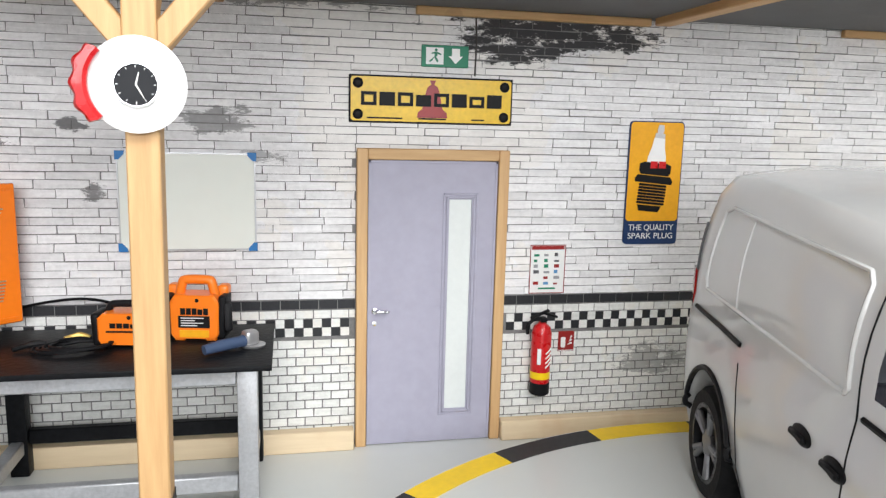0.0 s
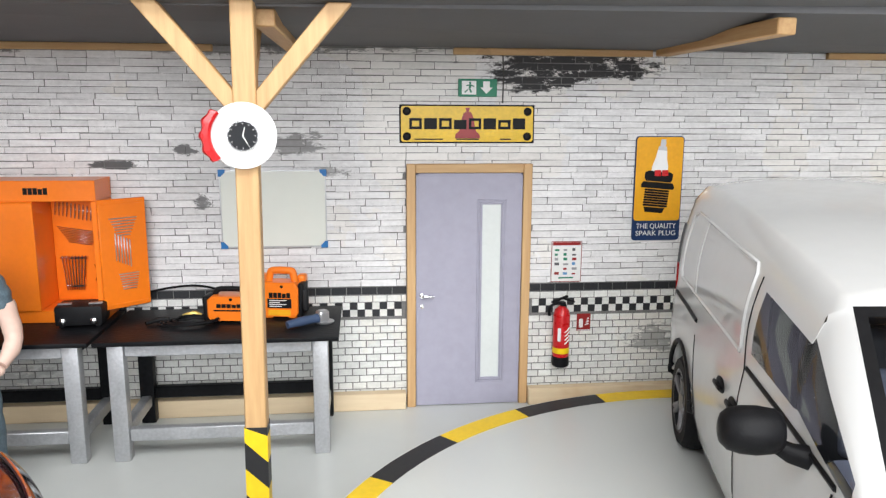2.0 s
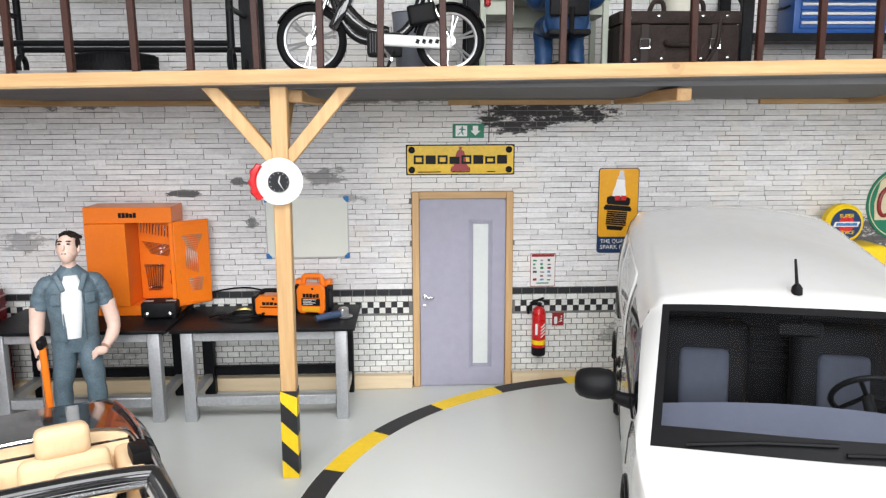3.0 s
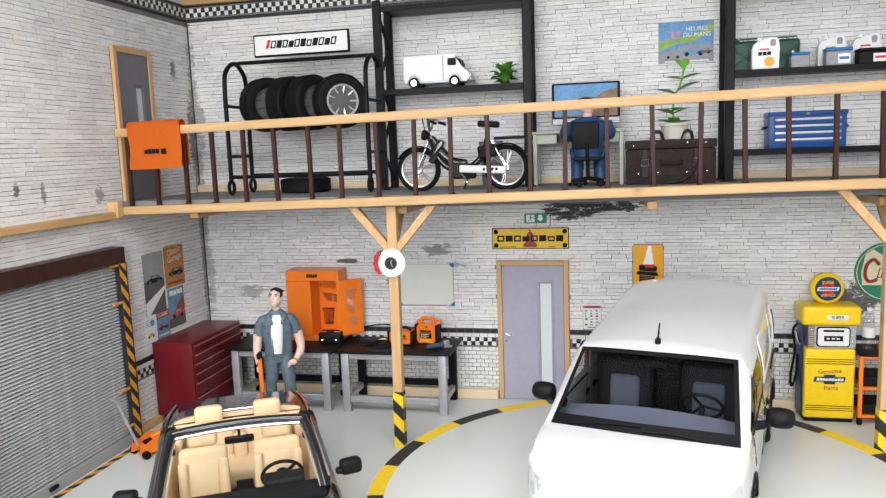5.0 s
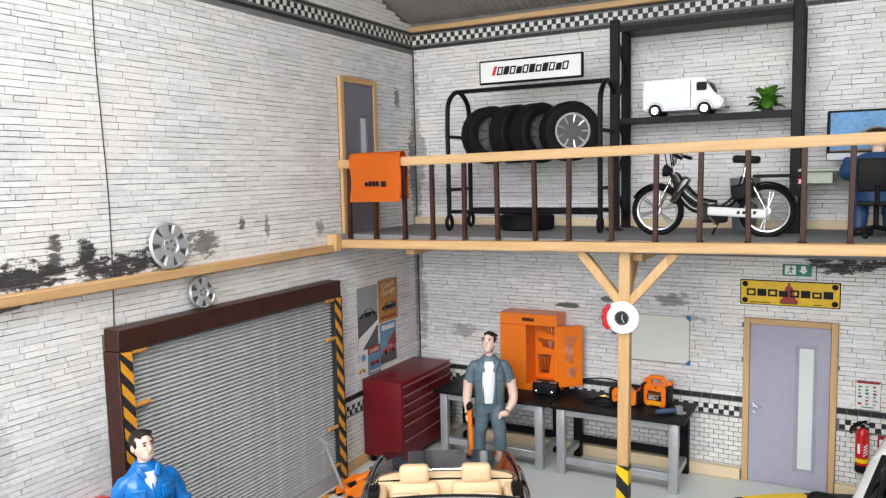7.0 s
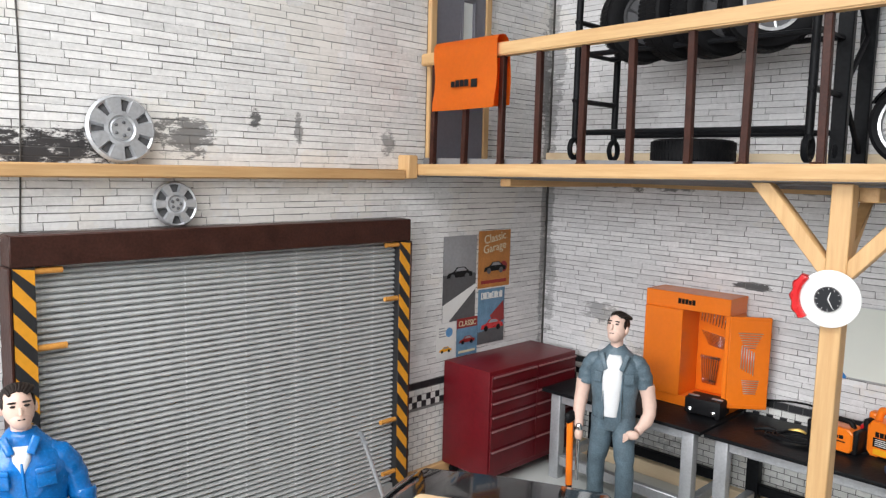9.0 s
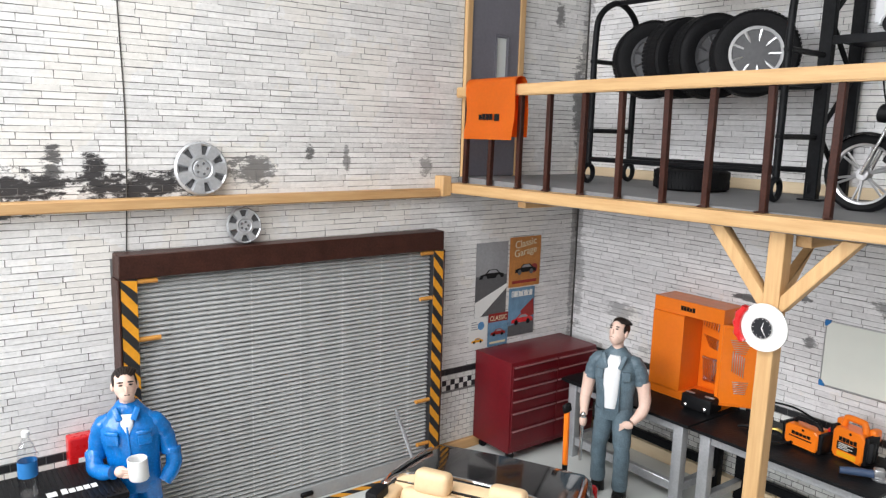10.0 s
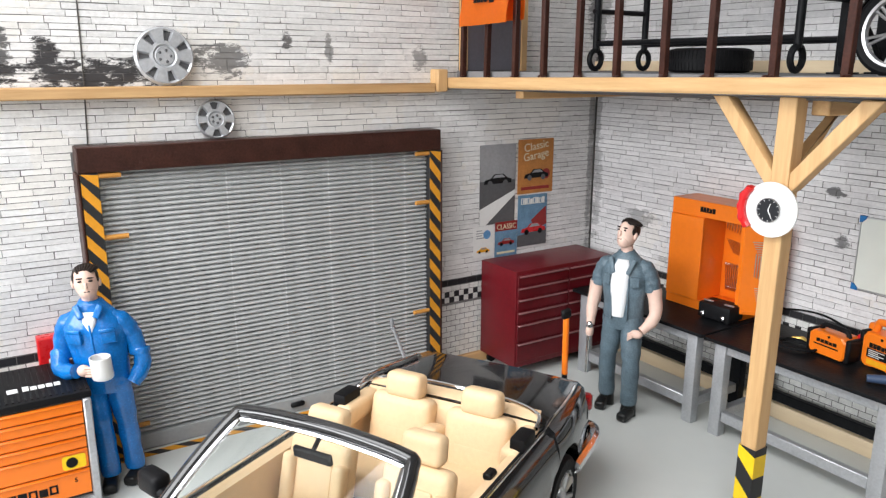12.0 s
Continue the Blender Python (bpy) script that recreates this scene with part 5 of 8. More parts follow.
def man_seated(bm):
    # skin, hair, overall, boots
    for s in (-1, 1):
        limb(bm, [(s * 0.10, 0.0, 0.53), (s * 0.14, -0.22, 0.54), (s * 0.15, -0.40, 0.50), (s * 0.15, -0.36, 0.26), (s * 0.16, -0.32, 0.09)], [0.12, 0.11, 0.095, 0.085, 0.075], 2)
        box(bm, (s * 0.16, -0.38, 0.045), (0.10, 0.25, 0.085), 0.035, None, 3, 3)
        limb(bm, [(s * 0.23, 0.0, 1.00), (s * 0.28, -0.06, 0.84), (s * 0.24, -0.26, 0.78), (s * 0.14, -0.45, 0.80)], [0.09, 0.085, 0.072, 0.05], 2)
        ball(bm, (s * 0.12, -0.50, 0.80), (0.04, 0.06, 0.03), 8, 6, 0)
    torso(bm, [(0.45, 0, 0.02, 0.17, 0.13), (0.55, 0, 0.02, 0.2, 0.14), (0.75, 0, 0.02, 0.205, 0.135), (0.92, 0, 0.01, 0.24, 0.14), (1.02, 0, 0.0, 0.235, 0.125), (1.09, 0, -0.01, 0.11, 0.08)], 2)
    limb(bm, [(0, -0.01, 1.06), (0, -0.04, 1.15)], [0.062, 0.058], 0)
    head(bm, (0, -0.06, 1.25), 0, 1, 8, 0)


figurine("mechanic_figurine", "painted figurine in denim jacket and white shirt beside the workbench", (-2.74, 3.80, 0.0), 25, man_jacket, [SKIN, HAIR, DENIM, SHIRT, BOOT, CHROME], (0.88, 0.95, 1.0))
figurine("overall_figurine", "painted figurine in bright blue overalls holding a white mug", (-4.0, -0.62, 0.0), 68, man_overall, [SKIN, HAIR, OVERALL, SHIRT, BOOT, WHITE_P], (0.90, 0.97, 0.945))
figurine("seated_figurine", "painted figurine in dark blue overalls seated at the gallery desk", (1.66, 4.03, DECK), 180, man_seated, [SKIN, HAIR, DKBLUE, BOOT], (0.98, 0.84, 0.82))


# ---- wall things of the ground floor ----
W = BACK - 0.002
ex = thing("exit_sign", "green emergency exit sign with white arrow above the door", "sign", (0.705, W, 2.68))
part("board", span(B(), (0, -0.012, 0), (0.325, 0, 0.145), 0.004), GREEN_S, ex, "green board")
flat("arrow", ex, [(0.235, 0.025), (0.285, 0.075), (0.262, 0.075), (0.262, 0.125), (0.208, 0.125), (0.208, 0.075), (0.185, 0.075)], -0.0125, WHITE_P)
flat("door_symbol", ex, rect(0.03, 0.15, 0.018, 0.128), -0.0125, WHITE_P)
bm = B()
plate(bm, disc(0.098, 0.112, 0.010, 10), -0.0215, -0.017)
for a in ([(0.085, 0.065), (0.105, 0.07), (0.11, 0.10), (0.09, 0.10)], [(0.085, 0.065), (0.1, 0.065), (0.115, 0.04), (0.105, 0.03)], [(0.085, 0.068), (0.075, 0.045), (0.055, 0.03), (0.052, 0.04)], [(0.105, 0.1), (0.135, 0.085), (0.13, 0.078), (0.1, 0.09)], [(0.09, 0.1), (0.065, 0.092), (0.068, 0.084), (0.092, 0.09)]):
    plate(bm, a, -0.0215, -0.017)
part("pictogram", bm, GREEN_S, ex, "plain running shape", smooth=0)

pz = thing("oil_sign", "mustard yellow enamel oil sign with a maroon bell", "sign", (0.22, W, 2.30))
part("board", span(B(), (0, -0.014, 0), (1.13, 0, 0.315), 0.004), BLACK, pz, "black edged enamel board")
flat("face", pz, rounded(0.012, 1.118, 0.012, 0.303, 0.02), -0.0145, SIGN_Y, label="mustard enamel face")
flat("bell", pz, [(0.46, 0.04), (0.67, 0.04), (0.665, 0.075), (0.635, 0.10), (0.615, 0.20), (0.60, 0.245), (0.575, 0.262), (0.585, 0.29), (0.545, 0.29), (0.555, 0.262), (0.53, 0.245), (0.515, 0.20), (0.495, 0.10), (0.465, 0.075)], -0.019, SIGN_R, label="maroon bell emblem")
wordmark(pz, 0.07, 1.06, 0.115, 0.205, -0.0235, BLACK, 8)
for x, z in ((0.06, 0.055), (1.07, 0.055), (0.06, 0.26), (1.07, 0.26)):
    part("rivet_patch", lathe(B(), [(0.035, 0), (0.03, 0.006), (0.012, 0.010)], 14, pose(x, -0.019, z, 90)), BLACK, pz)
for x0, x1 in ((0.12, 0.36), (0.47, 0.66), (0.84, 0.93)):
    flat("small_print", pz, rect(x0, x1, 0.028, 0.038), -0.019, BLACK)

wb = thing("whiteboard", "pale whiteboard with blue plastic corners on the brick wall", "whiteboard", (-1.25, W, 1.44))
part("panel", span(B(), (0.008, -0.018, 0.008), (0.852, 0, 0.632), 0.004), BOARD_M, wb, "pale writing surface")
bm = B()
for a in (((0, -0.022, 0), (0.86, -0.001, 0.009)), ((0, -0.022, 0.631), (0.86, -0.001, 0.64)), ((0, -0.022, 0.009), (0.009, -0.001, 0.631)), ((0.851, -0.022, 0.009), (0.86, -0.001, 0.631))):
    span(bm, *a)
part("edge_strip", bm, ALLOY, wb, "thin aluminium edge", smooth=0)
for x, z, sx, sz in ((0, 0, 1, 1), (0.86, 0, -1, 1), (0, 0.64, 1, -1), (0.86, 0.64, -1, -1)):
    part("corner_cap", plate(B(), [(x - sx * 0.006, z - sz * 0.006), (x + sx * 0.05, z - sz * 0.006), (x + sx * 0.05, z + sz * 0.014), (x + sx * 0.016, z + sz * 0.05), (x - sx * 0.006, z + sz * 0.05)], -0.027, 0.0), BLUE, wb, "blue corner cap", smooth=0)

ac = thing("spark_plug_sign", "amber enamel sign with a large spark plug and navy foot", "sign", (2.245, W, 1.455))
part("board", plate(B(), rounded(0, 0.43, 0, 0.905, 0.03), -0.012, 0.0), NAVY, ac, "navy edged enamel board", smooth=30)
flat("face", ac, rounded(0.008, 0.422, 0.175, 0.897, 0.025), -0.0125, SIGN_O, label="amber enamel face")
tiltm = pose(0.215, -0.017, 0.56, 0, 5, 0)


def plug(pts, mt, name, dy):
    bm = plate(B(), pts, -0.004 - dy, -dy)
    bmesh.ops.transform(bm, matrix=tiltm, verts=bm.verts)
    part(name, bm, mt, ac, smooth=0)


plug([(-0.022, 0.26), (0.022, 0.26), (0.026, 0.285), (0.02, 0.32), (-0.02, 0.32), (-0.026, 0.285)], ALLOY, "plug_tip", 0)
plug([(-0.04, 0.225), (0.04, 0.225), (0.036, 0.26), (-0.036, 0.26)], ALLOY, "plug_collar", 0)
plug([(-0.075, 0.03), (0.075, 0.03), (0.07, 0.09), (0.05, 0.16), (0.042, 0.225), (-0.042, 0.225), (-0.05, 0.16), (-0.07, 0.09)], WHITE_P, "plug_insulator", 0)
plug([(-0.11, -0.045), (0.11, -0.045), (0.125, -0.02), (0.125, 0.03), (0.09, 0.045), (-0.09, 0.045), (-0.125, 0.03), (-0.125, -0.02)], BLACK, "plug_hexagon", 0.001)
plug([(-0.145, -0.105), (0.145, -0.105), (0.15, -0.08), (0.13, -0.05), (-0.13, -0.05), (-0.15, -0.08)], BLACK, "plug_flange", 0.001)
for k in range(7):
    plug([(-0.105, -0.13 - k * 0.022), (0.105, -0.13 - k * 0.022), (0.112, -0.122 - k * 0.022), (0.105, -0.112 - k * 0.022), (-0.105, -0.112 - k * 0.022), (-0.112, -0.122 - k * 0.022)], BLACK if k % 2 else BLACK_STEEL, "plug_thread", 0.001)
plug([(-0.085, -0.315), (0.07, -0.315), (0.09, -0.27), (-0.1, -0.27)], BLACK, "plug_electrode", 0.001)
wordmark(ac, 0.17, 0.30, 0.565, 0.615, -0.0215, RED, 2)
words(ac, "THE QUALITY", 0.215, 0.125, 0.062, -0.014, WHITE_P, width=0.36)
words(ac, "SPARK PLUG", 0.215, 0.062, 0.062, -0.014, WHITE_P, width=0.36)

no = thing("safety_notice", "white printed safety notice with maroon heading and small icons", "notice", (1.535, W, 1.095))
part("sheet", span(B(), (0, -0.006, 0), (0.27, 0, 0.36), 0.002), PAPER, no)
flat("heading", no, rect(0.012, 0.258, 0.325, 0.352), -0.0065, SIGN_R)
for r in range(6):
    for c_ in range(3):
        if (r, c_) not in ((4, 0),):
            flat("icon", no, rect(0.03 + c_ * 0.078, 0.03 + c_ * 0.078 + random.uniform(0.025, 0.045), 0.275 - r * 0.042, 0.275 - r * 0.042 + random.uniform(0.012, 0.026)), -0.0065, random.choice((GREYP, MIDGREY, SKY_P, GREEN_S, SIGN_R)))
flat("footer", no, rect(0.07, 0.2, 0.03, 0.042), -0.0065, GREEN_S)
for a in (rect(0, 0.27, 0, 0.005), rect(0, 0.27, 0.355, 0.36), rect(0, 0.005, 0.006, 0.354), rect(0.265, 0.27, 0.006, 0.354)):
    flat("edge_line", no, a, -0.0065, SIGN_R)

fe = thing("fire_extinguisher", "red fire extinguisher with black base and black hose on the wall", "fire extinguisher", (1.625, BACK - 0.085, 0.355))
part("cylinder", lathe(B(), [(0.07, 0.09), (0.073, 0.11), (0.073, 0.46), (0.06, 0.51), (0.03, 0.535), (0.025, 0.55)], 24), RED, fe, "red steel cylinder")
part("base", lathe(B(), [(0.066, 0.0), (0.074, 0.008), (0.074, 0.088), (0.07, 0.092)], 24), BLACK, fe, "black rubber base")
part("label_band", lathe(B(), [(0.0735, 0.125), (0.0745, 0.126), (0.0745, 0.175), (0.0735, 0.176)], 24, caps=False), YELLOW, fe, "yellow label band")
bm = B()
for k, z in enumerate((0.215, 0.25, 0.285, 0.32)):
    pts = []
    tube(bm, [(0.0745 * math.sin(a), -0.0745 * math.cos(a), z + 0.05 * (a - 0.15)) for a in (0.15, 0.35, 0.55, 0.75, 0.9)], 0.006, 5)
box(bm, (-0.035, -0.066, 0.30), (0.028, 0.012, 0.12), 0.004, (0, 0, -28))
part("white_print", bm, WHITE_P, fe, "white printed flames")
bm = B()
box(bm, (0.0, -0.01, 0.565), (0.05, 0.07, 0.035), 0.01, seg=2)
box(bm, (-0.03, -0.03, 0.61), (0.17, 0.03, 0.018), 0.006, (0, -14, 20))
box(bm, (0.05, -0.02, 0.60), (0.12, 0.026, 0.018), 0.006, (0, 18, 0))
tube(bm, smooth_path([(-0.02, -0.03, 0.575), (-0.09, -0.05, 0.57), (-0.125, -0.05, 0.53), (-0.12, -0.04, 0.47)], 5), 0.013, 8)
part("valve_and_hose", bm, BLACK, fe, "black valve, levers and hose")
part("wall_bracket", span(B(), (-0.02, 0.06, 0.2), (0.02, 0.083, 0.5), 0.004), BLACK_STEEL, fe)

ep = thing("extinguisher_sign", "small maroon pictogram sign beside the extinguisher", "sign", (1.785, W, 0.645))
part("board", span(B(), (0, -0.006, 0), (0.125, 0, 0.155), 0.002), SIGN_R, ep)
flat("symbol", ep, rounded(0.02, 0.055, 0.03, 0.11, 0.01), -0.0065, PAPER)
for k in range(3):
    flat("flame", ep, [(0.07 + k * 0.01, 0.05 + 0.025 * k), (0.11, 0.06 + 0.025 * k), (0.10, 0.075 + 0.025 * k)], -0.0065, PAPER)
flat("edge_line", ep, rect(0.005, 0.12, 0.005, 0.01), -0.0065, PAPER)

cs = thing("round_oil_sign", "large round green enamel sign with cream band and red script", "sign", (5.56, W, 1.96))
part("board", plate(B(), disc(0, 0, 0.40, 48), -0.014, 0.0), GREEN_S, cs, "green enamel disc", smooth=20)
bm = B()
tube(bm, [(0.372 * math.cos(a), -0.016, 0.372 * math.sin(a)) for a in [k * math.pi / 30 for k in range(60)]], 0.006, 5, closed=True)
part("cream_ring", bm, CREAM, cs)
flat("cream_panel", cs, [(-0.30, -0.18), (0.30, -0.18), (0.36, 0.0), (0.30, 0.18), (0.2, 0.28), (-0.02, 0.20), (-0.18, 0.31), (-0.27, 0.24), (-0.32, 0.0)], -0.0145, CREAM)
bm = B()
tube(bm, smooth_path([(-0.10, -0.022, 0.10), (-0.17, -0.022, 0.17), (-0.25, -0.022, 0.10), (-0.27, -0.022, -0.04), (-0.22, -0.022, -0.13), (-0.12, -0.022, -0.10)], 5), 0.022, 8)
part("script_mark", bm, SIGN_R, cs, "red script mark")
wordmark(cs, -0.13, 0.27, -0.08, 0.05, -0.0195, SIGN_R, 6, 0.2)

# clock on the post: a brake disc with a red caliper
ck = thing("brake_disc_clock", "white brake disc clock with red caliper on the post", "clock", (-0.725, 2.935, 2.43), 4)
m90 = pose(0, 0, 0, 90)
part("disc", lathe(B(), [(0.02, 0), (0.165, 0), (0.178, 0.006), (0.178, 0.022), (0.165, 0.028), (0.10, 0.028)], 40, m90), WHITE_P, ck, "white disc")
part("dial", lathe(B(), [(0.004, 0.034), (0.074, 0.034), (0.074, 0.045), (0.004, 0.046)], 32, m90), DIAL, ck, "black dial")
part("bezel", lathe(B(), [(0.073, 0.028), (0.084, 0.028), (0.084, 0.044), (0.080, 0.050), (0.075, 0.050), (0.073, 0.046)], 36, m90, caps=False), CHROME, ck, "chrome bezel")
bm = B()
for a in range(12):
    c_, s_ = math.cos(a * math.pi / 6), math.sin(a * math.pi / 6)
    rod(bm, (0.062 * c_, -0.046, 0.062 * s_), (0.069 * c_, -0.046, 0.069 * s_), 0.0018, n=5)
part("hour_marks", bm, WHITE_P, ck)
part("hour_hand", rod(B(), (0, -0.049, 0), (0.012, -0.049, 0.045), 0.004, 0.002, 6), WHITE_P, ck)
part("minute_hand", rod(B(), (0, -0.05, 0), (0.028, -0.05, -0.05), 0.004, 0.002, 6), WHITE_P, ck)
bm = B()
rings_ = []
for k in range(25):
    f = k / 12 - 1
    a = math.pi - f * 0.78
    thick = (0.034 + 0.007 * math.cos(f * 13)) * (1 - f ** 8) ** 0.5 + 0.004
    c_, s_ = math.cos(a), math.sin(a)
    rings_.append([(r_ * c_, y_, r_ * s_) for r_, y_ in ((0.165, 0.006), (0.165, -0.052), (0.178, -0.062), (0.182 + thick * 0.7, -0.060), (0.182 + thick, -0.045), (0.182 + thick, 0.0), (0.182 + thick * 0.7, 0.014))])
loft(bm, rings_)
part("caliper", bm, RED, ck, "red brake caliper")


# ---- workbenches ----
def workbench(x0, x1, lab):
    b = thing("workbench", lab, "workbench", ((x0 + x1) / 2, 4.55, 0.0), 0, "steel workbenches")
    w, d, h = (x1 - x0) / 2, 0.42, 0.90
    bm = box(B(), (0, 0.0, h + 0.018), (2 * w, 0.90, 0.034), 0.006, seg=2)
    part("worktop", bm, BLACK_STEEL, b, "black worn metal worktop")
    for sx in (-1, 1):
        for sy, mt in ((-1, STEEL), (1, BLACK_STEEL)):
            x = sx * (w - 0.14)
            part("leg", box(B(), (x, sy * (d - 0.07), h / 2), (0.115, 0.10, h), 0.012, seg=2), mt, b, "silver painted leg" if sy < 0 else "black painted leg")
        part("side_rail", box(B(), (sx * (w - 0.14), 0, 0.20), (0.08, 2 * d - 0.25, 0.09), 0.008), STEEL, b)
        part("top_side_rail", box(B(), (sx * (w - 0.14), 0, h - 0.05), (0.06, 2 * d - 0.25, 0.08), 0.008), BLACK_STEEL, b)
    part("apron", box(B(), (0, -(d - 0.06), h - 0.055), (2 * w - 0.40, 0.05, 0.085), 0.008), STEEL, b, "silver painted front apron")
    part("stretcher", box(B(), (0, -(d - 0.07), 0.20), (2 * w - 0.40, 0.07, 0.10), 0.008), STEEL, b, "silver painted front stretcher")
    part("back_stretcher", box(B(), (0, d - 0.07, 0.26), (2 * w - 0.40, 0.06, 0.10), 0.008), BLACK_STEEL, b, "black back stretcher")
    return b


workbench(-2.02, -0.28, "silver steel workbench with black top and tools on it")
workbench(-3.78, -2.05, "silver steel workbench with black top under the orange cabinet")
TOP = 0.936

# orange wall cabinet with an open door
cb = thing("tool_cabinet", "orange steel tool cabinet standing open on the workbench", "tool cabinet", (-2.96, 4.66, TOP + 0.0))
CW, CH, CD = 0.86, 1.10, 0.36
for nm, a, b in (("base_box", (0, 0, 0), (CW, CD, 0.098)), ("top_box", (0, 0, CH - 0.158), (CW, CD, CH)), ("closed_bay", (0, 0.0, 0.10), (0.40, CD, CH - 0.16)), ("side_wall", (0.82, 0, 0.10), (CW, CD, CH - 0.16)), ("back_panel", (0.402, CD - 0.03, 0.10), (0.818, CD, CH - 0.16))):
    part(nm, span(B(), a, b, 0.004), ORANGE, cb, smooth=0)
part("closed_door", span(B(), (0.008, -0.022, 0.10), (0.405, -0.001, CH - 0.165), 0.004), ORANGE, cb, "closed orange door")
wordmark(cb, 0.34, 0.52, CH - 0.105, CH - 0.055, -0.0005, BLACK, 5)
HINGE = pose(CW, -0.01, 0, 0, 0, 40)


def on_door(bm):
    bmesh.ops.transform(bm, matrix=HINGE, verts=bm.verts)
    return bm


bm = box(B(), (0.19, 0.0, 0.52), (0.37, 0.03, 0.86), 0.006)
for a in ((0.03, 0.35, 0.115, 0.13), (0.03, 0.35, 0.91, 0.925)):
    span(bm, (a[0], -0.022, a[2]), (a[1], -0.0155, a[3]), 0.002)
dr = part("open_door", on_door(bm), ORANGE, cb, "orange door swung open")
for k in range(7):
    part("hung_spanner", on_door(box(B(), (0.19, -0.022, 0.80 - k * 0.022), (0.22 - k * 0.02, 0.008, 0.008), 0.003)), ALLOY, dr)
for k in range(6):
    part("hung_spanner", on_door(box(B(), (0.12 + k * 0.022, -0.022, 0.58 - k * 0.012), (0.008, 0.008, 0.22), 0.003)), ALLOY, dr)
for k in range(7):
    part("hung_spanner", on_door(box(B(), (0.21, -0.022, 0.36 - k * 0.02), (0.16 - k * 0.008, 0.008, 0.008), 0.003)), ALLOY, dr)
for k in range(12):
    x = 0.44 + k * 0.03
    part("hung_spanner", box(B(), (x, CD - 0.045, 0.86 - 0.006 * k), (0.010, 0.012, 0.12), 0.003, (0, 6, 0)), CHROME, cb)
for k in range(9):
    part("hung_spanner", box(B(), (0.61, CD - 0.045, 0.68 - k * 0.014), (0.34 - 0.02 * k, 0.010, 0.007), 0.002, (0, 9, 0)), CHROME, cb)
bm = B()
for k in range(8):
    part("screwdriver", rod(B(), (0.49 + k * 0.018, CD - 0.06, 0.19), (0.465 + k * 0.026, CD - 0.06, 0.47), 0.006, n=6), CHROME, cb)
part("rack_bar", box(B(), (0.555, CD - 0.05, 0.45), (0.21, 0.03, 0.02), 0.005), CHROME, cb)
part("rack_bar", box(B(), (0.555, CD - 0.05, 0.22), (0.15, 0.03, 0.02), 0.005), CHROME, cb)
part("hanging_pliers", tube(B(), smooth_path([(0.72, CD - 0.05, 0.40), (0.735, CD - 0.05, 0.33), (0.72, CD - 0.05, 0.26)], 4), 0.018, 6), CHROME, cb)

bt = thing("black_battery_box", "small black battery box with chrome knobs on the workbench", "battery", (-2.24, 4.60, TOP), 4)
part("case", box(B(), (0, 0, 0.095), (0.34, 0.24, 0.15), 0.02, seg=2), BLACK, bt, "black case")
for x in (-0.11, 0.11):
    part("knob", lathe(B(), [(0.025, 0), (0.025, 0.02), (0.015, 0.028)], 12, pose(x, -0.12, 0.06, 90)), CHROME, bt)
    part("top_terminal", box(B(), (x, -0.04, 0.176), (0.10, 0.03, 0.012), 0.004), ALLOY, bt)
for x in (-0.13, 0.13):
    part("foot", box(B(), (x, 0, 0.011), (0.04, 0.18, 0.022), 0.005), BLACK, bt)

cbl = thing("jump_leads", "tangle of black jump leads with brass clamp on the workbench", "cable", (-1.45, 4.52, TOP))
bm = B()
lead = []
for k in range(70):
    a = k * 0.36
    r_ = 0.17 + 0.035 * math.sin(k * 0.7)
    lead.append((r_ * math.cos(a) * 1.2 + 0.0012 * k, r_ * 0.62 * math.sin(a), 0.012 + 0.010 * (k % 5) / 5 + 0.0004 * k))
tube(bm, lead, 0.010, 6)
tube(bm, smooth_path([lead[-1], (0.20, 0.1, 0.02), (0.34, 0.16, 0.04)], 6), 0.010, 6)
part("cable", bm, BLACK, cbl, "black rubber cable")
part("clamp", tube(B(), smooth_path([(-0.05, 0.10, 0.04), (0.02, 0.14, 0.05), (0.09, 0.12, 0.045)], 4), [0.018] * 4 + [0.022, 0.02, 0.016, 0.012, 0.01], 8), mat("brass_clamp", (0.6, 0.42, 0.12), 0.35, 0.8), cbl, "brass clamp")
part("clamp", tube(B(), smooth_path([(-0.30, -0.02, 0.02), (-0.22, 0.04, 0.03), (-0.14, 0.06, 0.03)], 4), [0.016] * 4 + [0.022, 0.022, 0.02, 0.016, 0.012], 8), BLACK, cbl, "black clamp")
wc = thing("wall_cable", "thin black cable running along the wall behind the workbench", "cable", (0, 0, 0))
part("cable", tube(B(), smooth_path([(-2.05, 4.98, TOP + 0.02), (-1.9, 5.0, 1.07), (-1.5, 5.01, 1.13), (-1.2, 5.0, 1.06), (-1.05, 4.95, 0.97)], 8), 0.010, 6), BLACK, wc)


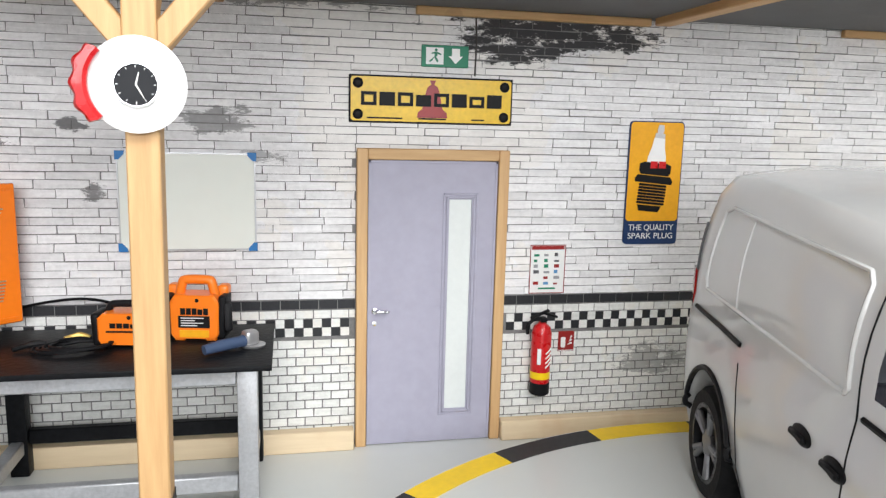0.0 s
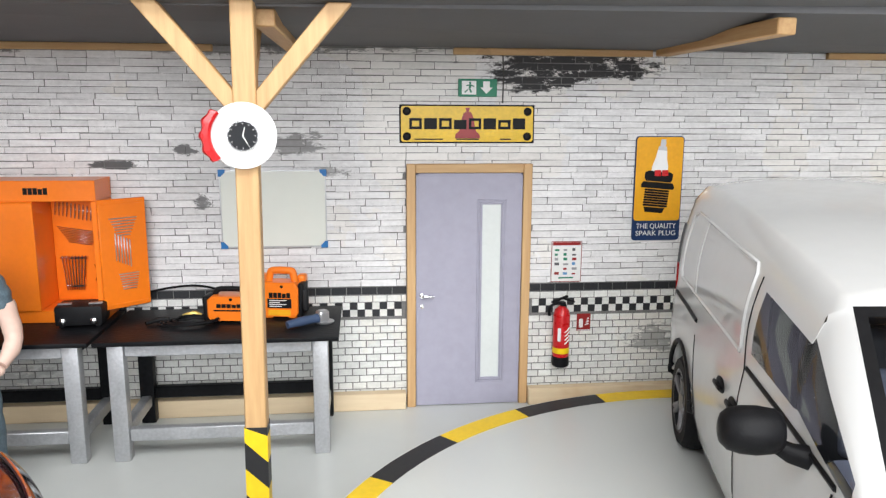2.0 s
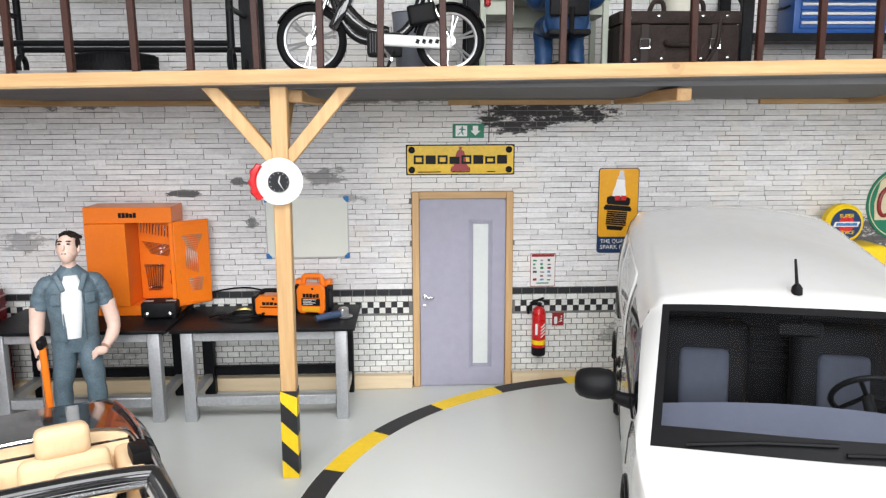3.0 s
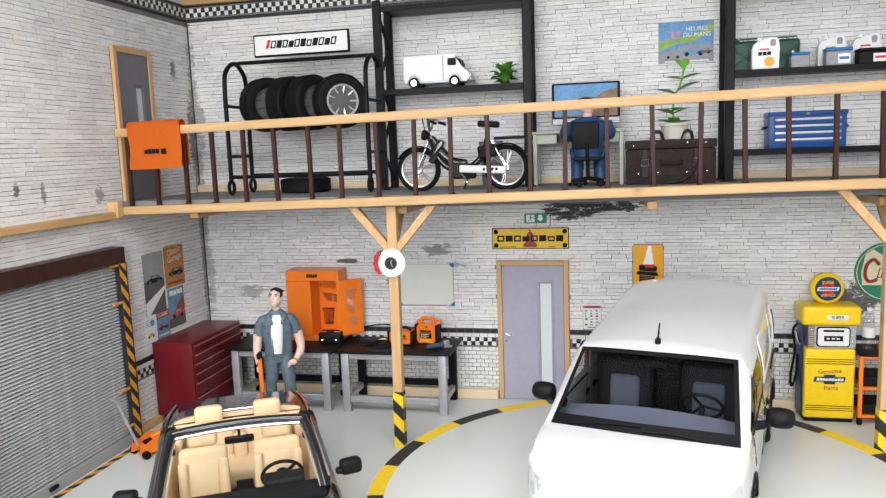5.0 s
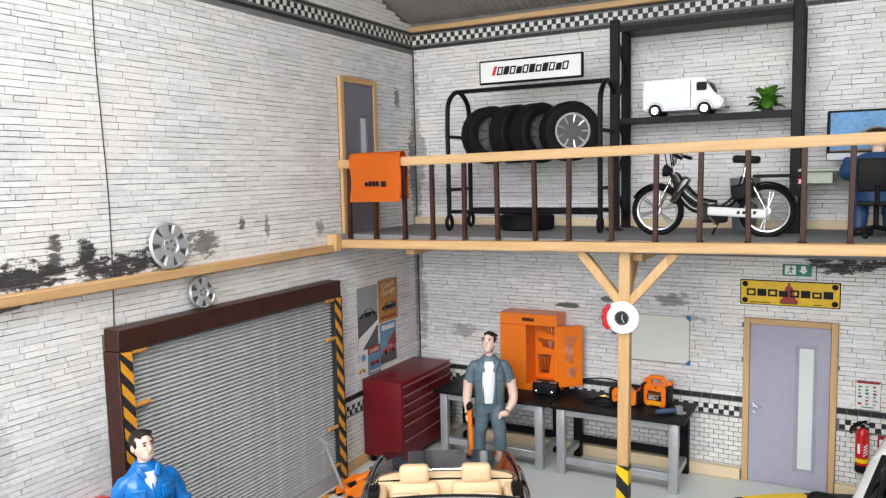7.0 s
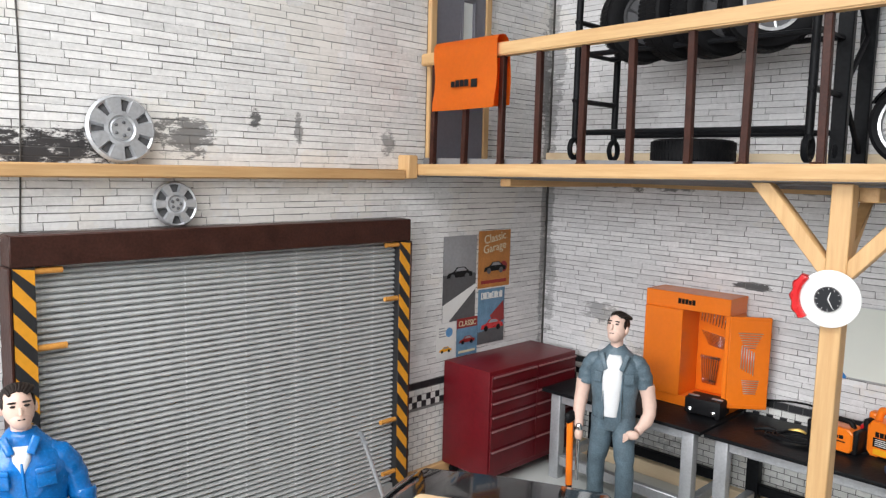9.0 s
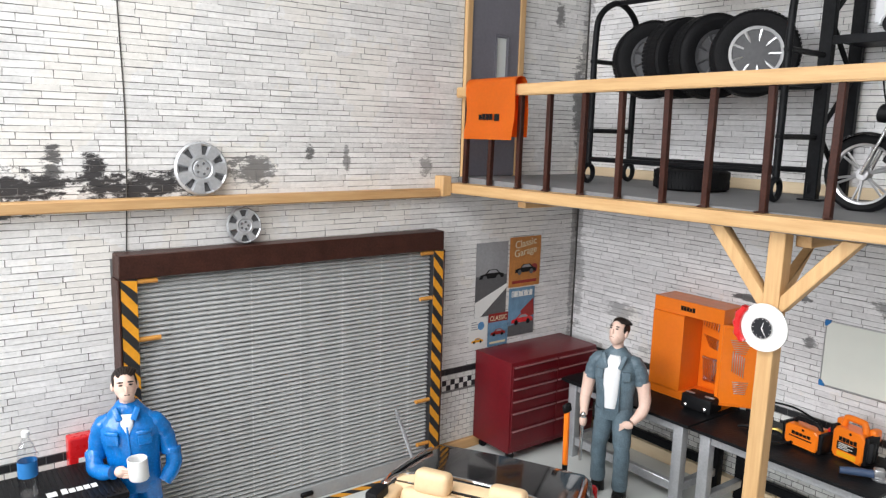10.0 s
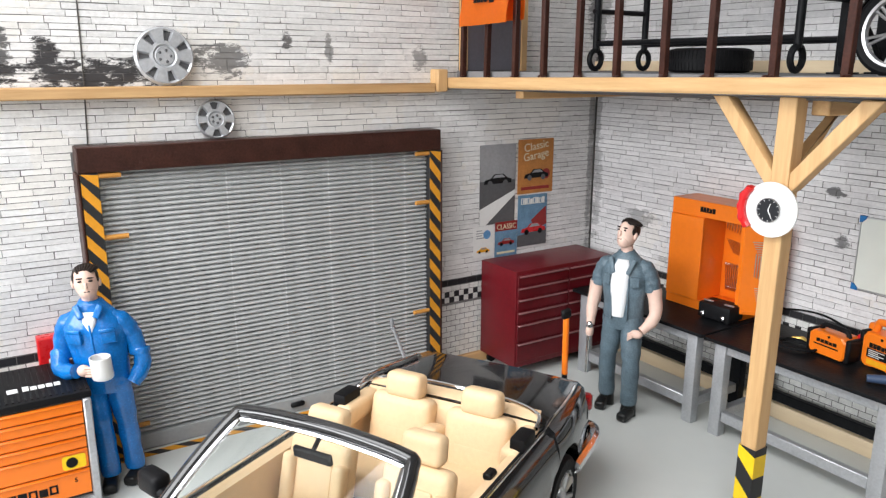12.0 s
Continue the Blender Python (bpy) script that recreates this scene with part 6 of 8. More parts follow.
def power_box(name, label, loc, rz, w, d, h, red=False):
    t = thing(name, label, "power pack", loc, rz)
    side = [(-w / 2 + 0.02, 0.02), (-w / 2, 0.05), (-w / 2, h * 0.66), (-w * 0.40, h * 0.78), (w * 0.40, h * 0.78), (w / 2, h * 0.66), (w / 2, 0.05), (w / 2 - 0.02, 0.02)]
    mid = [(x * 0.93, 0.03 + (z - 0.03) * 0.96) for x, z in side]
    part("case", loft(B(), [[(x, y, z) for x, z in pts] for y, pts in ((-d / 2, mid), (-d / 2 + 0.012, side), (d / 2 - 0.012, side), (d / 2, mid))]), ORANGE, t, "orange plastic case", smooth=30)
    for s in (-1, 1):
        part("end_cap", box(B(), (s * (w / 2 + 0.012), 0, h * 0.40), (0.05, d * 0.9, h * 0.74), 0.022, (0, s * 3, 0), seg=3), BLACK, t, "black end cap")
        part("foot", box(B(), (s * w * 0.32, 0, 0.0125), (w * 0.22, d * 0.8, 0.024), 0.006), ORANGE if red else BLACK, t)
    hw, hz = (0.30, 1.0) if red else (0.34, 0.93)
    part("carry_handle", tube(B(), smooth_path([(-w * (hw + 0.06), 0, h * 0.74), (-w * hw, 0, h * (hz - 0.05)), (-w * hw * 0.7, 0, h * hz), (w * hw * 0.7, 0, h * hz), (w * hw, 0, h * (hz - 0.05)), (w * (hw + 0.06), 0, h * 0.74)], 4), 0.030 if red else 0.022, 10), ORANGE if red else BLACK, t, "moulded carry handle")
    part("indicator", rod(B(), (0.02, -d / 2 - 0.004, h * 0.70), (0.02, -d / 2 + 0.004, h * 0.70), 0.012, n=12), BLACK, t)
    wordmark(t, -w * 0.28, w * 0.3, h * 0.46, h * 0.57, -d / 2 - 0.001, BLACK, 5)
    if red:
        flat("front_label", t, rect(-w * 0.32, w * 0.32, h * 0.24, h * 0.44), -d / 2 - 0.001, BLACK)
        flat("spec_plate", t, rect(-w * 0.3, w * 0.3, h * 0.08, h * 0.2), -d / 2 - 0.001, SIGN_O)
        for k in range(4):
            flat("print_line", t, rect(-w * 0.26, w * random.uniform(0.0, 0.26), h * 0.40 - k * h * 0.042, h * 0.415 - k * h * 0.042), -d / 2 - 0.0055, PAPER)
        part("red_clamp", box(B(), (-w / 2 - 0.04, -0.02, h * 0.42), (0.05, 0.10, 0.17), 0.02, (8, 0, 0), seg=2), RED, t, "red clamp")
        part("black_clamp", box(B(), (w / 2 + 0.04, -0.03, h * 0.40), (0.05, 0.12, 0.18), 0.02, (-10, 0, 20), seg=2), BLACK, t, "black clamp")
        part("side_lamp", box(B(), (w / 2 + 0.0, 0.06, h * 0.74), (0.07, 0.10, 0.12), 0.025, seg=3), ORANGE, t)
        part("side_lamp", box(B(), (-w / 2 - 0.01, 0.06, h * 0.74), (0.07, 0.10, 0.12), 0.025, seg=3), ORANGE, t)
    else:
        flat("print_line", t, rect(-w * 0.34, w * 0.34, h * 0.36, h * 0.40), -d / 2 - 0.001, BLACK)
    return t


power_box("battery_charger", "low orange battery charger with black ends on the workbench", (-1.12, 4.62, TOP), -8, 0.34, 0.20, 0.27)
power_box("jump_starter", "orange jump starter pack with red clamp on the workbench", (-0.74, 4.70, TOP), -10, 0.30, 0.18, 0.375, True)
ag = thing("angle_grinder", "blue-grey angle grinder lying on the workbench", "grinder", (-0.50, 4.42, TOP), 32)
part("grip", tube(B(), [(-0.20, 0, 0.035), (-0.10, 0, 0.042), (0.02, 0, 0.045), (0.06, 0, 0.045)], [0.030, 0.036, 0.034, 0.038], 12), mat("blue_grey_plastic", (0.05, 0.08, 0.15), 0.45), ag, "blue-grey plastic grip")
part("gear_head", box(B(), (0.10, 0, 0.06), (0.09, 0.08, 0.09), 0.025, seg=3), ALLOY, ag, "bare metal gear head")
part("guard", lathe(B(), [(0.02, 0.0), (0.07, 0.0), (0.075, 0.012), (0.03, 0.02)], 20, pose(0.12, 0, 0.001)), ALLOY, ag, "round metal guard")

# ---- red tool chest ----
tc = thing("tool_chest", "deep red roller tool chest with many drawers against the wall", "tool chest", (-4.5, 3.38, 0.0))
part("carcass", span(B(), (0, 0, 0.12), (0.63, 1.42, 1.205), 0.012, seg=2), DARK_RED, tc, "deep red enamelled carcass")
for cy, cw, hs in ((0.02, 0.70, (0.12, 0.12, 0.13, 0.13, 0.20, 0.22)), (0.73, 0.67, (0.12, 0.12, 0.13, 0.13, 0.20, 0.22))):
    z = 1.175
    for h_ in hs:
        z -= h_ + 0.012
        dw = part("drawer", span(B(), (0.631, cy, z), (0.648, cy + cw, z + h_), 0.004), DARK_RED, tc, "deep red drawer")
        # pull colour is lightened to carry the highlight along each drawer edge
        part("pull", span(B(), (0.649, cy + 0.01, z + h_ - 0.022), (0.668, cy + cw - 0.01, z + h_ - 0.006), 0.003), mat("highlit_pull", (0.50, 0.26, 0.27), 0.3, 0.7) if z > 1.0 and cy < 0.1 else bpy.data.materials["highlit_pull"], dw)
for x in (0.08, 0.55):
    for y in (0.10, 1.32):
        cstr = part("castor", rod(B(), (x - 0.02, y, 0.055), (x + 0.02, y, 0.055), 0.054, n=16), RUBBER, tc, "black castor")
        part("fork", box(B(), (x, y, 0.10), (0.05, 0.06, 0.045), 0.008), STEEL, cstr)

# ---- orange drawer cart with a bottle, first aid box, beside the shutter ----
oc = thing("drawer_cart", "orange drawer cart with black top and grey corner posts", "tool cart", (-3.62, -0.80, 0.0), 90)
CWD, CDP = 1.05, 0.72
part("carcass", span(B(), (-CWD, 0.02, 0.14), (0, CDP, 0.93), 0.012), GREYP, oc, "dark carcass")
part("top_mat", span(B(), (-CWD - 0.01, -0.01, 0.931), (0.01, CDP + 0.01, 0.985), 0.014, seg=2), BLACK, oc, "black ribbed top mat")
for k in range(26):
    part("top_rib", span(B(), (-CWD + 0.03 + k * 0.04, 0.03, 0.986), (-CWD + 0.045 + k * 0.04, CDP - 0.03, 0.991)), BLACK, oc, smooth=0)
z = 0.925
for i, h_ in enumerate((0.085, 0.085, 0.085, 0.085, 0.155, 0.20)):
    z -= h_ + 0.010
    dw = part("drawer", span(B(), (-CWD + 0.06, -0.008, z), (-0.06, 0.019, z + h_), 0.006), ORANGE, oc, "orange drawer front")
    part("grip_lip", span(B(), (-CWD + 0.065, -0.022, z + h_ - 0.016), (-0.065, -0.0085, z + h_ - 0.003), 0.004), ORANGE, dw)
    if i == 5:
        wordmark(dw, -0.62, -0.28, z + 0.06, z + 0.13, -0.0085, BLACK, 5)
        words(dw, "S", -0.16, z + 0.13, 0.05, -0.009, BLACK)
    if i == 4:
        flat("warning_sticker", dw, rounded(-0.24, -0.08, z + 0.015, z + 0.125, 0.02), -0.0085, YELLOW, label="yellow warning sticker")
        flat("sticker_symbol", dw, disc(-0.175, z + 0.07, 0.04, 16), -0.0125, BLACK)
for x in (-CWD, -0.055):
    part("corner_post", span(B(), (x, -0.03, 0.12), (x + 0.055, 0.018, 0.93), 0.008), STEEL, oc, "grey corner post")
part("plinth", span(B(), (-CWD, -0.02, 0.10), (0, CDP, 0.138), 0.006), STEEL, oc)
for x in (-CWD + 0.1, -0.1):
    for y in (0.08, CDP - 0.08):
        part("castor", rod(B(), (x - 0.02, y, 0.05), (x + 0.02, y, 0.05), 0.049, n=16), RUBBER, oc)
bm = B()
w = 0.26 / 5
for i in range(5):
    span(bm, (-0.42 + i * w, 0.20, 0.9915), (-0.42 + (i + 0.82) * w, 0.27 + (0.02 if i == 0 else 0), 0.994))
part("top_wordmark", bm, PAPER, oc, "white mark on the mat", smooth=0)
part("top_emblem", span(B(), (-0.52, 0.20, 0.9915), (-0.45, 0.28, 0.994)), PAPER, oc, smooth=0)


def bottle(loc, label, h, band):
    b = thing("water_bottle", label, "bottle", loc)
    r_ = h * 0.135
    part("bottle_body", lathe(B(), [(r_ * 0.5, 0), (r_ * 0.95, 0.006), (r_, h * 0.06), (r_ * 0.9, h * 0.10), (r_, h * 0.14), (r_ * 0.92, h * 0.19), (r_, h * 0.24), (r_, h * 0.56), (r_ * 0.93, h * 0.6), (r_ * 0.98, h * 0.66), (r_ * 0.75, h * 0.78), (r_ * 0.38, h * 0.88), (r_ * 0.34, h * 0.94)], 24), BOTTLE_G, b, "clear plastic body")
    part("label_band", lathe(B(), [(r_ * 1.005, h * 0.30), (r_ * 1.02, h * 0.30), (r_ * 1.02, h * 0.54), (r_ * 1.005, h * 0.54)], 24, caps=False), band, b, "printed label band")
    part("cap", lathe(B(), [(r_ * 0.40, h * 0.92), (r_ * 0.42, h * 0.93), (r_ * 0.42, h * 0.995), (r_ * 0.36, h)], 16), WHITE_P, b, "white screw cap")
    return b


bottle((-3.97, -1.42, 0.992), "clear plastic water bottle with blue label on the cart", 0.50, BLUE)
fa = thing("first_aid_box", "red first aid box with white cross on the side wall", "first aid box", (LEFT, -1.06, 0.80), 90)
part("case", span(B(), (0, -0.13, 0), (0.30, -0.001, 0.38), 0.02, seg=3), RED, fa, "red case")
flat("cross", fa, [(0.13, 0.09), (0.18, 0.09), (0.18, 0.15), (0.24, 0.15), (0.24, 0.20), (0.18, 0.20), (0.18, 0.26), (0.13, 0.26), (0.13, 0.20), (0.07, 0.20), (0.07, 0.15), (0.13, 0.15)], -0.1305, WHITE_P)
part("door_rim", span(B(), (0.025, -0.142, 0.03), (0.275, -0.131, 0.05), 0.004), RED, fa)

# ---- hubcaps ----
def hubcap(loc, r_, n, lean, label):
    h = thing("hubcap", label, "hubcap", loc, 90, tilt=(0, 0))
    m = pose(0, 0, 0, 90 - lean)
    bm = B()
    lathe(bm, [(r_ * 0.30, 0.03 * r_ / 0.24), (r_ * 0.34, 0.022), (r_ * 0.40, 0.035), (r_ * 0.52, 0.03)], 48, m, caps=False)
    lathe(bm, [(r_ * 0.86, 0.02), (r_ * 0.93, 0.03), (r_, 0.012), (r_, 0.0), (r_ * 0.9, 0.0)], 48, m, caps=False)
    lathe(bm, [(0.003, 0.026), (r_ * 0.31, 0.026), (r_ * 0.31, 0.01)], 24, m, caps=True)
    part("rim", bm, STEEL, h, "silver rim and hub")
    part("backing", lathe(B(), [(0.003, 0.004), (r_ * 0.9, 0.004), (r_ * 0.9, 0.0)], 40, m), GREYP, h, "dark openings")
    for k in range(n):
        a = 2 * math.pi * k / n
        bm = B()
        rings_ = []
        for t in (0.46, 0.6, 0.75, 0.9):
            rr, wd = r_ * t, r_ * (0.17 + (0.13 if n == 7 else 0.08) * (t - 0.46) / 0.44)
            c_, s_ = math.cos(a), math.sin(a)
            z_ = 0.034 - 0.006 * (t - 0.46)
            rings_.append([m @ Vector((rr * c_ - e * wd * s_, rr * s_ + e * wd * c_, z_ * k_)) for e, k_ in ((-1, 0.2), (-0.75, 1.0), (0.75, 1.0), (1, 0.2))])
        loft(bm, rings_)
        part("blade", bm, STEEL, h)
    for k in range(5):
        a = 2 * math.pi * k / 5
        p_ = m @ Vector((r_ * 0.20 * math.cos(a), r_ * 0.20 * math.sin(a), 0.027))
        part("bolt_dimple", ball(B(), p_, (0.012, 0.012, 0.012), 8, 6), GREYP, h)
    return h


hubcap((LEFT + 0.055, 0.125, 3.382), 0.237, 7, 8, "silver seven-spoke hubcap leaning on the wall ledge")
hubcap((LEFT + 0.06, 0.505, 2.858), 0.168, 6, 8, "small silver hubcap standing on the shutter head box")

# ---- posters on the side wall (x runs along the wall) ----
def poster(name, label, y0, y1, z0, z1, base):
    p = thing(name, label, "poster", (LEFT + 0.001, y0 - 0.05, z0), 90)
    part("sheet", span(B(), (0, -0.004, 0), (y1 - y0, 0, z1 - z0)), base, p, smooth=0)
    return p, y1 - y0, z1 - z0


def car_shape(p, x0, x1, z0, mt, y, dark=BLACK):
    w = x1 - x0
    flat("printed_car", p, [(x0, z0 + w * 0.08), (x0 + w * 0.04, z0 + w * 0.2), (x0 + w * 0.25, z0 + w * 0.24), (x0 + w * 0.38, z0 + w * 0.36), (x0 + w * 0.7, z0 + w * 0.36), (x0 + w * 0.85, z0 + w * 0.24), (x1, z0 + w * 0.2), (x1, z0 + w * 0.08)], y, mt, 0.003)
    for c_ in (0.22, 0.78):
        flat("printed_wheel", p, disc(x0 + w * c_, z0 + w * 0.09, w * 0.09, 14), y - 0.0031, dark, 0.002)
    flat("printed_window", p, [(x0 + w * 0.32, z0 + w * 0.25), (x0 + w * 0.42, z0 + w * 0.34), (x0 + w * 0.66, z0 + w * 0.34), (x0 + w * 0.78, z0 + w * 0.25)], y - 0.0031, MIDGREY, 0.002)


p, w, h = poster("road_poster", "dark grey poster with a black car and pale road", 3.41, 3.90, 1.585, 2.475, GREYP)
flat("printed_sky", p, rect(0.0, w, h * 0.55, h), -0.0042, MIDGREY, 0.002)
flat("printed_road", p, [(0.0, 0.0), (w * 0.18, 0.0), (w, h * 0.36), (w, h * 0.42), (0.0, h * 0.2)], -0.0042, PAPER, 0.002)
car_shape(p, 0.05, w - 0.06, h * 0.48, BLACK, -0.0065, GREYP)
p, w, h = poster("garage_poster", "orange vintage garage poster with a dark roadster", 3.935, 4.45, 1.89, 2.51, POSTER_O)
words(p, "Classic", w * 0.5, h * 0.87, 0.13, -0.0045, CREAM, -8)
words(p, "Garage", w * 0.5, h * 0.70, 0.13, -0.0045, CREAM, -8)
car_shape(p, 0.09, w - 0.07, h * 0.24, BLACK, -0.0045, GREYP)
flat("printed_disc", p, disc(w * 0.8, h * 0.35, 0.06), -0.0042, SIGN_R, 0.001)
flat("small_print", p, rect(w * 0.1, w * 0.9, h * 0.07, h * 0.13), -0.0045, SIGN_R, 0.002)
p, w, h = poster("sports_car_poster", "blue poster with a red sports car", 3.95, 4.38, 1.275, 1.875, POSTER_B)
wordmark(p, 0.04, w - 0.04, h * 0.82, h * 0.94, -0.0045, PAPER, 8)
flat("printed_ground", p, [(0, 0), (w, 0), (w, h * 0.3), (0, h * 0.22)], -0.0045, GREYP, 0.002)
car_shape(p, 0.05, w - 0.02, h * 0.22, RED, -0.0066)
flat("printed_hood", p, [(w * 0.45, h * 0.5), (w * 0.95, h * 0.75), (w, h * 0.4), (w * 0.6, h * 0.3)], -0.0066, SIGN_R, 0.002)
p, w, h = poster("classic_poster", "small blue poster with a red headline and car", 3.63, 3.945, 1.195, 1.60, POSTER_B)
flat("headline_band", p, rect(0.0, w, h * 0.74, h), -0.0042, SIGN_R, 0.001)
words(p, "CLASSIC", w * 0.5, h * 0.85, 0.085, -0.0055, CREAM, width=w * 0.84)
car_shape(p, 0.04, w - 0.04, h * 0.3, SIGN_R, -0.0045)
flat("small_print", p, rect(w * 0.1, w * 0.9, h * 0.08, h * 0.14), -0.0045, CREAM, 0.002)
p, w, h = poster("white_poster", "small white poster with blue emblem and a car", 3.335, 3.615, 1.225, 1.575, PAPER)
flat("printed_emblem", p, disc(w * 0.65, h * 0.72, 0.05), -0.0045, SKY_P, 0.002)
car_shape(p, 0.04, w - 0.06, h * 0.12, SIGN_O, -0.0045)
for k in range(4):
    flat("small_print", p, rect(w * 0.12, w * (0.4 + 0.1 * (k % 2)), h * (0.85 - k * 0.08), h * (0.88 - k * 0.08)), -0.0045, MIDGREY, 0.002)

# ---- trolley jack and lever bar behind the car ----
tj = thing("trolley_jack", "orange trolley jack with grey handle beside the shutter", "trolley jack", (-3.92, 2.46, 0.0), 62)
for sy in (-1, 1):
    bm = plate(B(), [(-0.30, 0.05), (0.26, 0.05), (0.30, 0.10), (0.18, 0.20), (-0.05, 0.24), (-0.28, 0.15)], sy * 0.12 - 0.012, sy * 0.12 + 0.012)
    part("side_plate", bm, ORANGE, tj, "orange side plate", smooth=0)
part("lift_arm", box(B(), (0.06, 0, 0.24), (0.30, 0.10, 0.06), 0.015, (0, -12, 0)), ORANGE, tj, "orange lifting arm")
part("saddle", lathe(B(), [(0.06, 0), (0.065, 0.02), (0.04, 0.035)], 16, pose(0.19, 0, 0.285)), BLACK, tj)
for x in (-0.24, 0.26):
    for sy in (-1, 1):
        part("wheel", rod(B(), (x, sy * 0.135, 0.052), (x, sy * 0.19, 0.052), 0.05, n=18), BLACK, tj)
part("cross_brace", box(B(), (-0.20, 0, 0.13), (0.06, 0.24, 0.05), 0.01), ORANGE, tj)
part("ram", rod(B(), (-0.18, 0, 0.16), (0.08, 0, 0.20), 0.035, n=12), BLACK, tj)
jh = part("handle", tube(B(), [(-0.26, 0, 0.16), (-0.38, 0, 0.50), (-0.48, 0, 0.80)], 0.020, 8), STEEL, tj, "long grey handle")
part("t_bar", rod(B(), (-0.48, -0.13, 0.80), (-0.48, 0.13, 0.80), 0.02, n=8), STEEL, jh)
lb = thing("lever_bar", "upright orange and black lever bar standing behind the car", "lever bar", (-2.60, 2.95, 0.0), 0)
part("lower_shaft", rod(B(), (0, 0, 0.014), (0, 0, 0.62), 0.026, n=10), BLACK, lb, "black lower half")
part("upper_shaft", rod(B(), (0, 0, 0.62), (-0.02, 0.01, 1.14), 0.028, n=10), ORANGE, lb, "orange upper half")
part("head", box(B(), (-0.025, 0.012, 1.18), (0.05, 0.10, 0.09), 0.015, (12, 0, 0)), BLACK, lb, "black head")
part("foot_plate", lathe(B(), [(0.08, 0), (0.08, 0.008), (0.03, 0.014)], 16), BLACK, lb)

# ---- petrol pump and cart at the far end ----
pp = thing("petrol_pump", "yellow vintage petrol pump with round globe on top", "petrol pump", (4.77, 4.76, 0.0))
part("cabinet", span(B(), (-0.31, -0.20, 0.05), (0.31, 0.22, 1.0), 0.03, seg=3), YELLOW, pp, "yellow enamelled cabinet")
part("foot", span(B(), (-0.30, -0.19, 0.0), (0.30, 0.21, 0.049), 0.006), BLACK, pp, "black foot")
part("meter_housing", span(B(), (-0.27, -0.17, 1.001), (0.31, 0.20, 1.32), 0.01), STEEL, pp, "silver meter housing")
part("top_cap", span(B(), (-0.36, -0.22, 1.321), (0.36, 0.22, 1.58), 0.05, seg=3), YELLOW, pp, "yellow top cap")
for z in (0.16, 0.19, 0.22, 0.80, 0.83, 0.86):
    part("pinstripe", span(B(), (-0.29, -0.204, z), (0.29, -0.2005, z + 0.009)), BLACK, pp, smooth=0)
part("dial_plate", plate(B(), rounded(-0.17, 0.24, 1.03, 1.30, 0.04), -0.185, -0.171), BLACK, pp, smooth=0)
part("dial_face", plate(B(), rounded(-0.155, 0.225, 1.045, 1.285, 0.035), -0.192, -0.1855), PAPER, pp, "white meter face", smooth=0)
for a in (rect(-0.09, 0.16, 1.235, 1.262), rect(-0.08, 0.15, 1.11, 1.18)):
    flat("counter_window", pp, a, -0.1925, BLACK)
for k in range(3):
    flat("counter_digits", pp, rect(-0.05 + 0.06 * k, -0.01 + 0.06 * k, 1.135, 1.155), -0.197, PAPER, 0.002)
for k in range(12):
    part("side_rib", span(B(), (-0.27, -0.182, 1.02 + k * 0.025), (-0.19, -0.172, 1.034 + k * 0.025), 0.003), CHROME, pp)
    part("side_rib", span(B(), (0.25, -0.182, 1.02 + k * 0.025), (0.31, -0.172, 1.034 + k * 0.025), 0.003), CHROME, pp)
flat("name_plate", pp, rounded(-0.06, 0.20, 1.40, 1.47, 0.02), -0.221, PAPER)
words(pp, "SUPER", 0.07, 1.436, 0.055, -0.226, BLACK)
gl = part("globe", lathe(B(), [(0.05, -0.07), (0.17, -0.07), (0.205, -0.04), (0.205, 0.04), (0.17, 0.07), (0.05, 0.07)], 36, pose(-0.02, 0, 1.79, 90)), YELLOW, pp, "round yellow globe")
flat("globe_face", gl, disc(-0.02, 1.79, 0.16, 32), -0.0705, NAVY)
flat("globe_centre", gl, disc(-0.02, 1.79, 0.085, 24), -0.0755, RED)
flat("globe_band", gl, [(-0.16, 1.765), (0.10, 1.765), (0.12, 1.815), (-0.14, 1.815)], -0.0805, PAPER)
wordmark(gl, -0.13, 0.09, 1.775, 1.805, -0.085, BLUE, 9)
words(gl, "SUPER", -0.02, 1.875, 0.055, -0.076, YELLOW)
words(gl, "SERVICE", -0.02, 1.702, 0.05, -0.076, YELLOW)
words(pp, "Genuine", 0.0, 0.70, 0.085, -0.2005, SIGN_R, -4)
words(pp, "Parts", 0.02, 0.47, 0.085, -0.2005, SIGN_R, -4)
flat("emblem", pp, [(-0.20, 0.555), (-0.07, 0.555), (-0.07, 0.525), (0.07, 0.525), (0.07, 0.555), (0.18, 0.555), (0.20, 0.625), (0.07, 0.625), (0.07, 0.655), (-0.07, 0.655), (-0.07, 0.625), (-0.18, 0.625)], -0.2005, NAVY)
wordmark(pp, -0.16, 0.17, 0.572, 0.608, -0.205, PAPER, 9)
bm = B()
tube(bm, smooth_path([(-0.36, 0.05, 1.28), (-0.42, 0.0, 1.20), (-0.40, -0.04, 0.95), (-0.44, -0.02, 0.6), (-0.42, 0.02, 0.42), (-0.36, 0.05, 0.55), (-0.345, 0.05, 0.85)], 6), 0.016, 8)
part("hose", bm, BLACK, pp, "black rubber hose")
part("nozzle", tube(B(), [(-0.40, -0.03, 1.22), (-0.37, -0.03, 1.08), (-0.33, -0.03, 1.02)], [0.02, 0.028, 0.024], 10), CHROME, pp, "chrome nozzle")
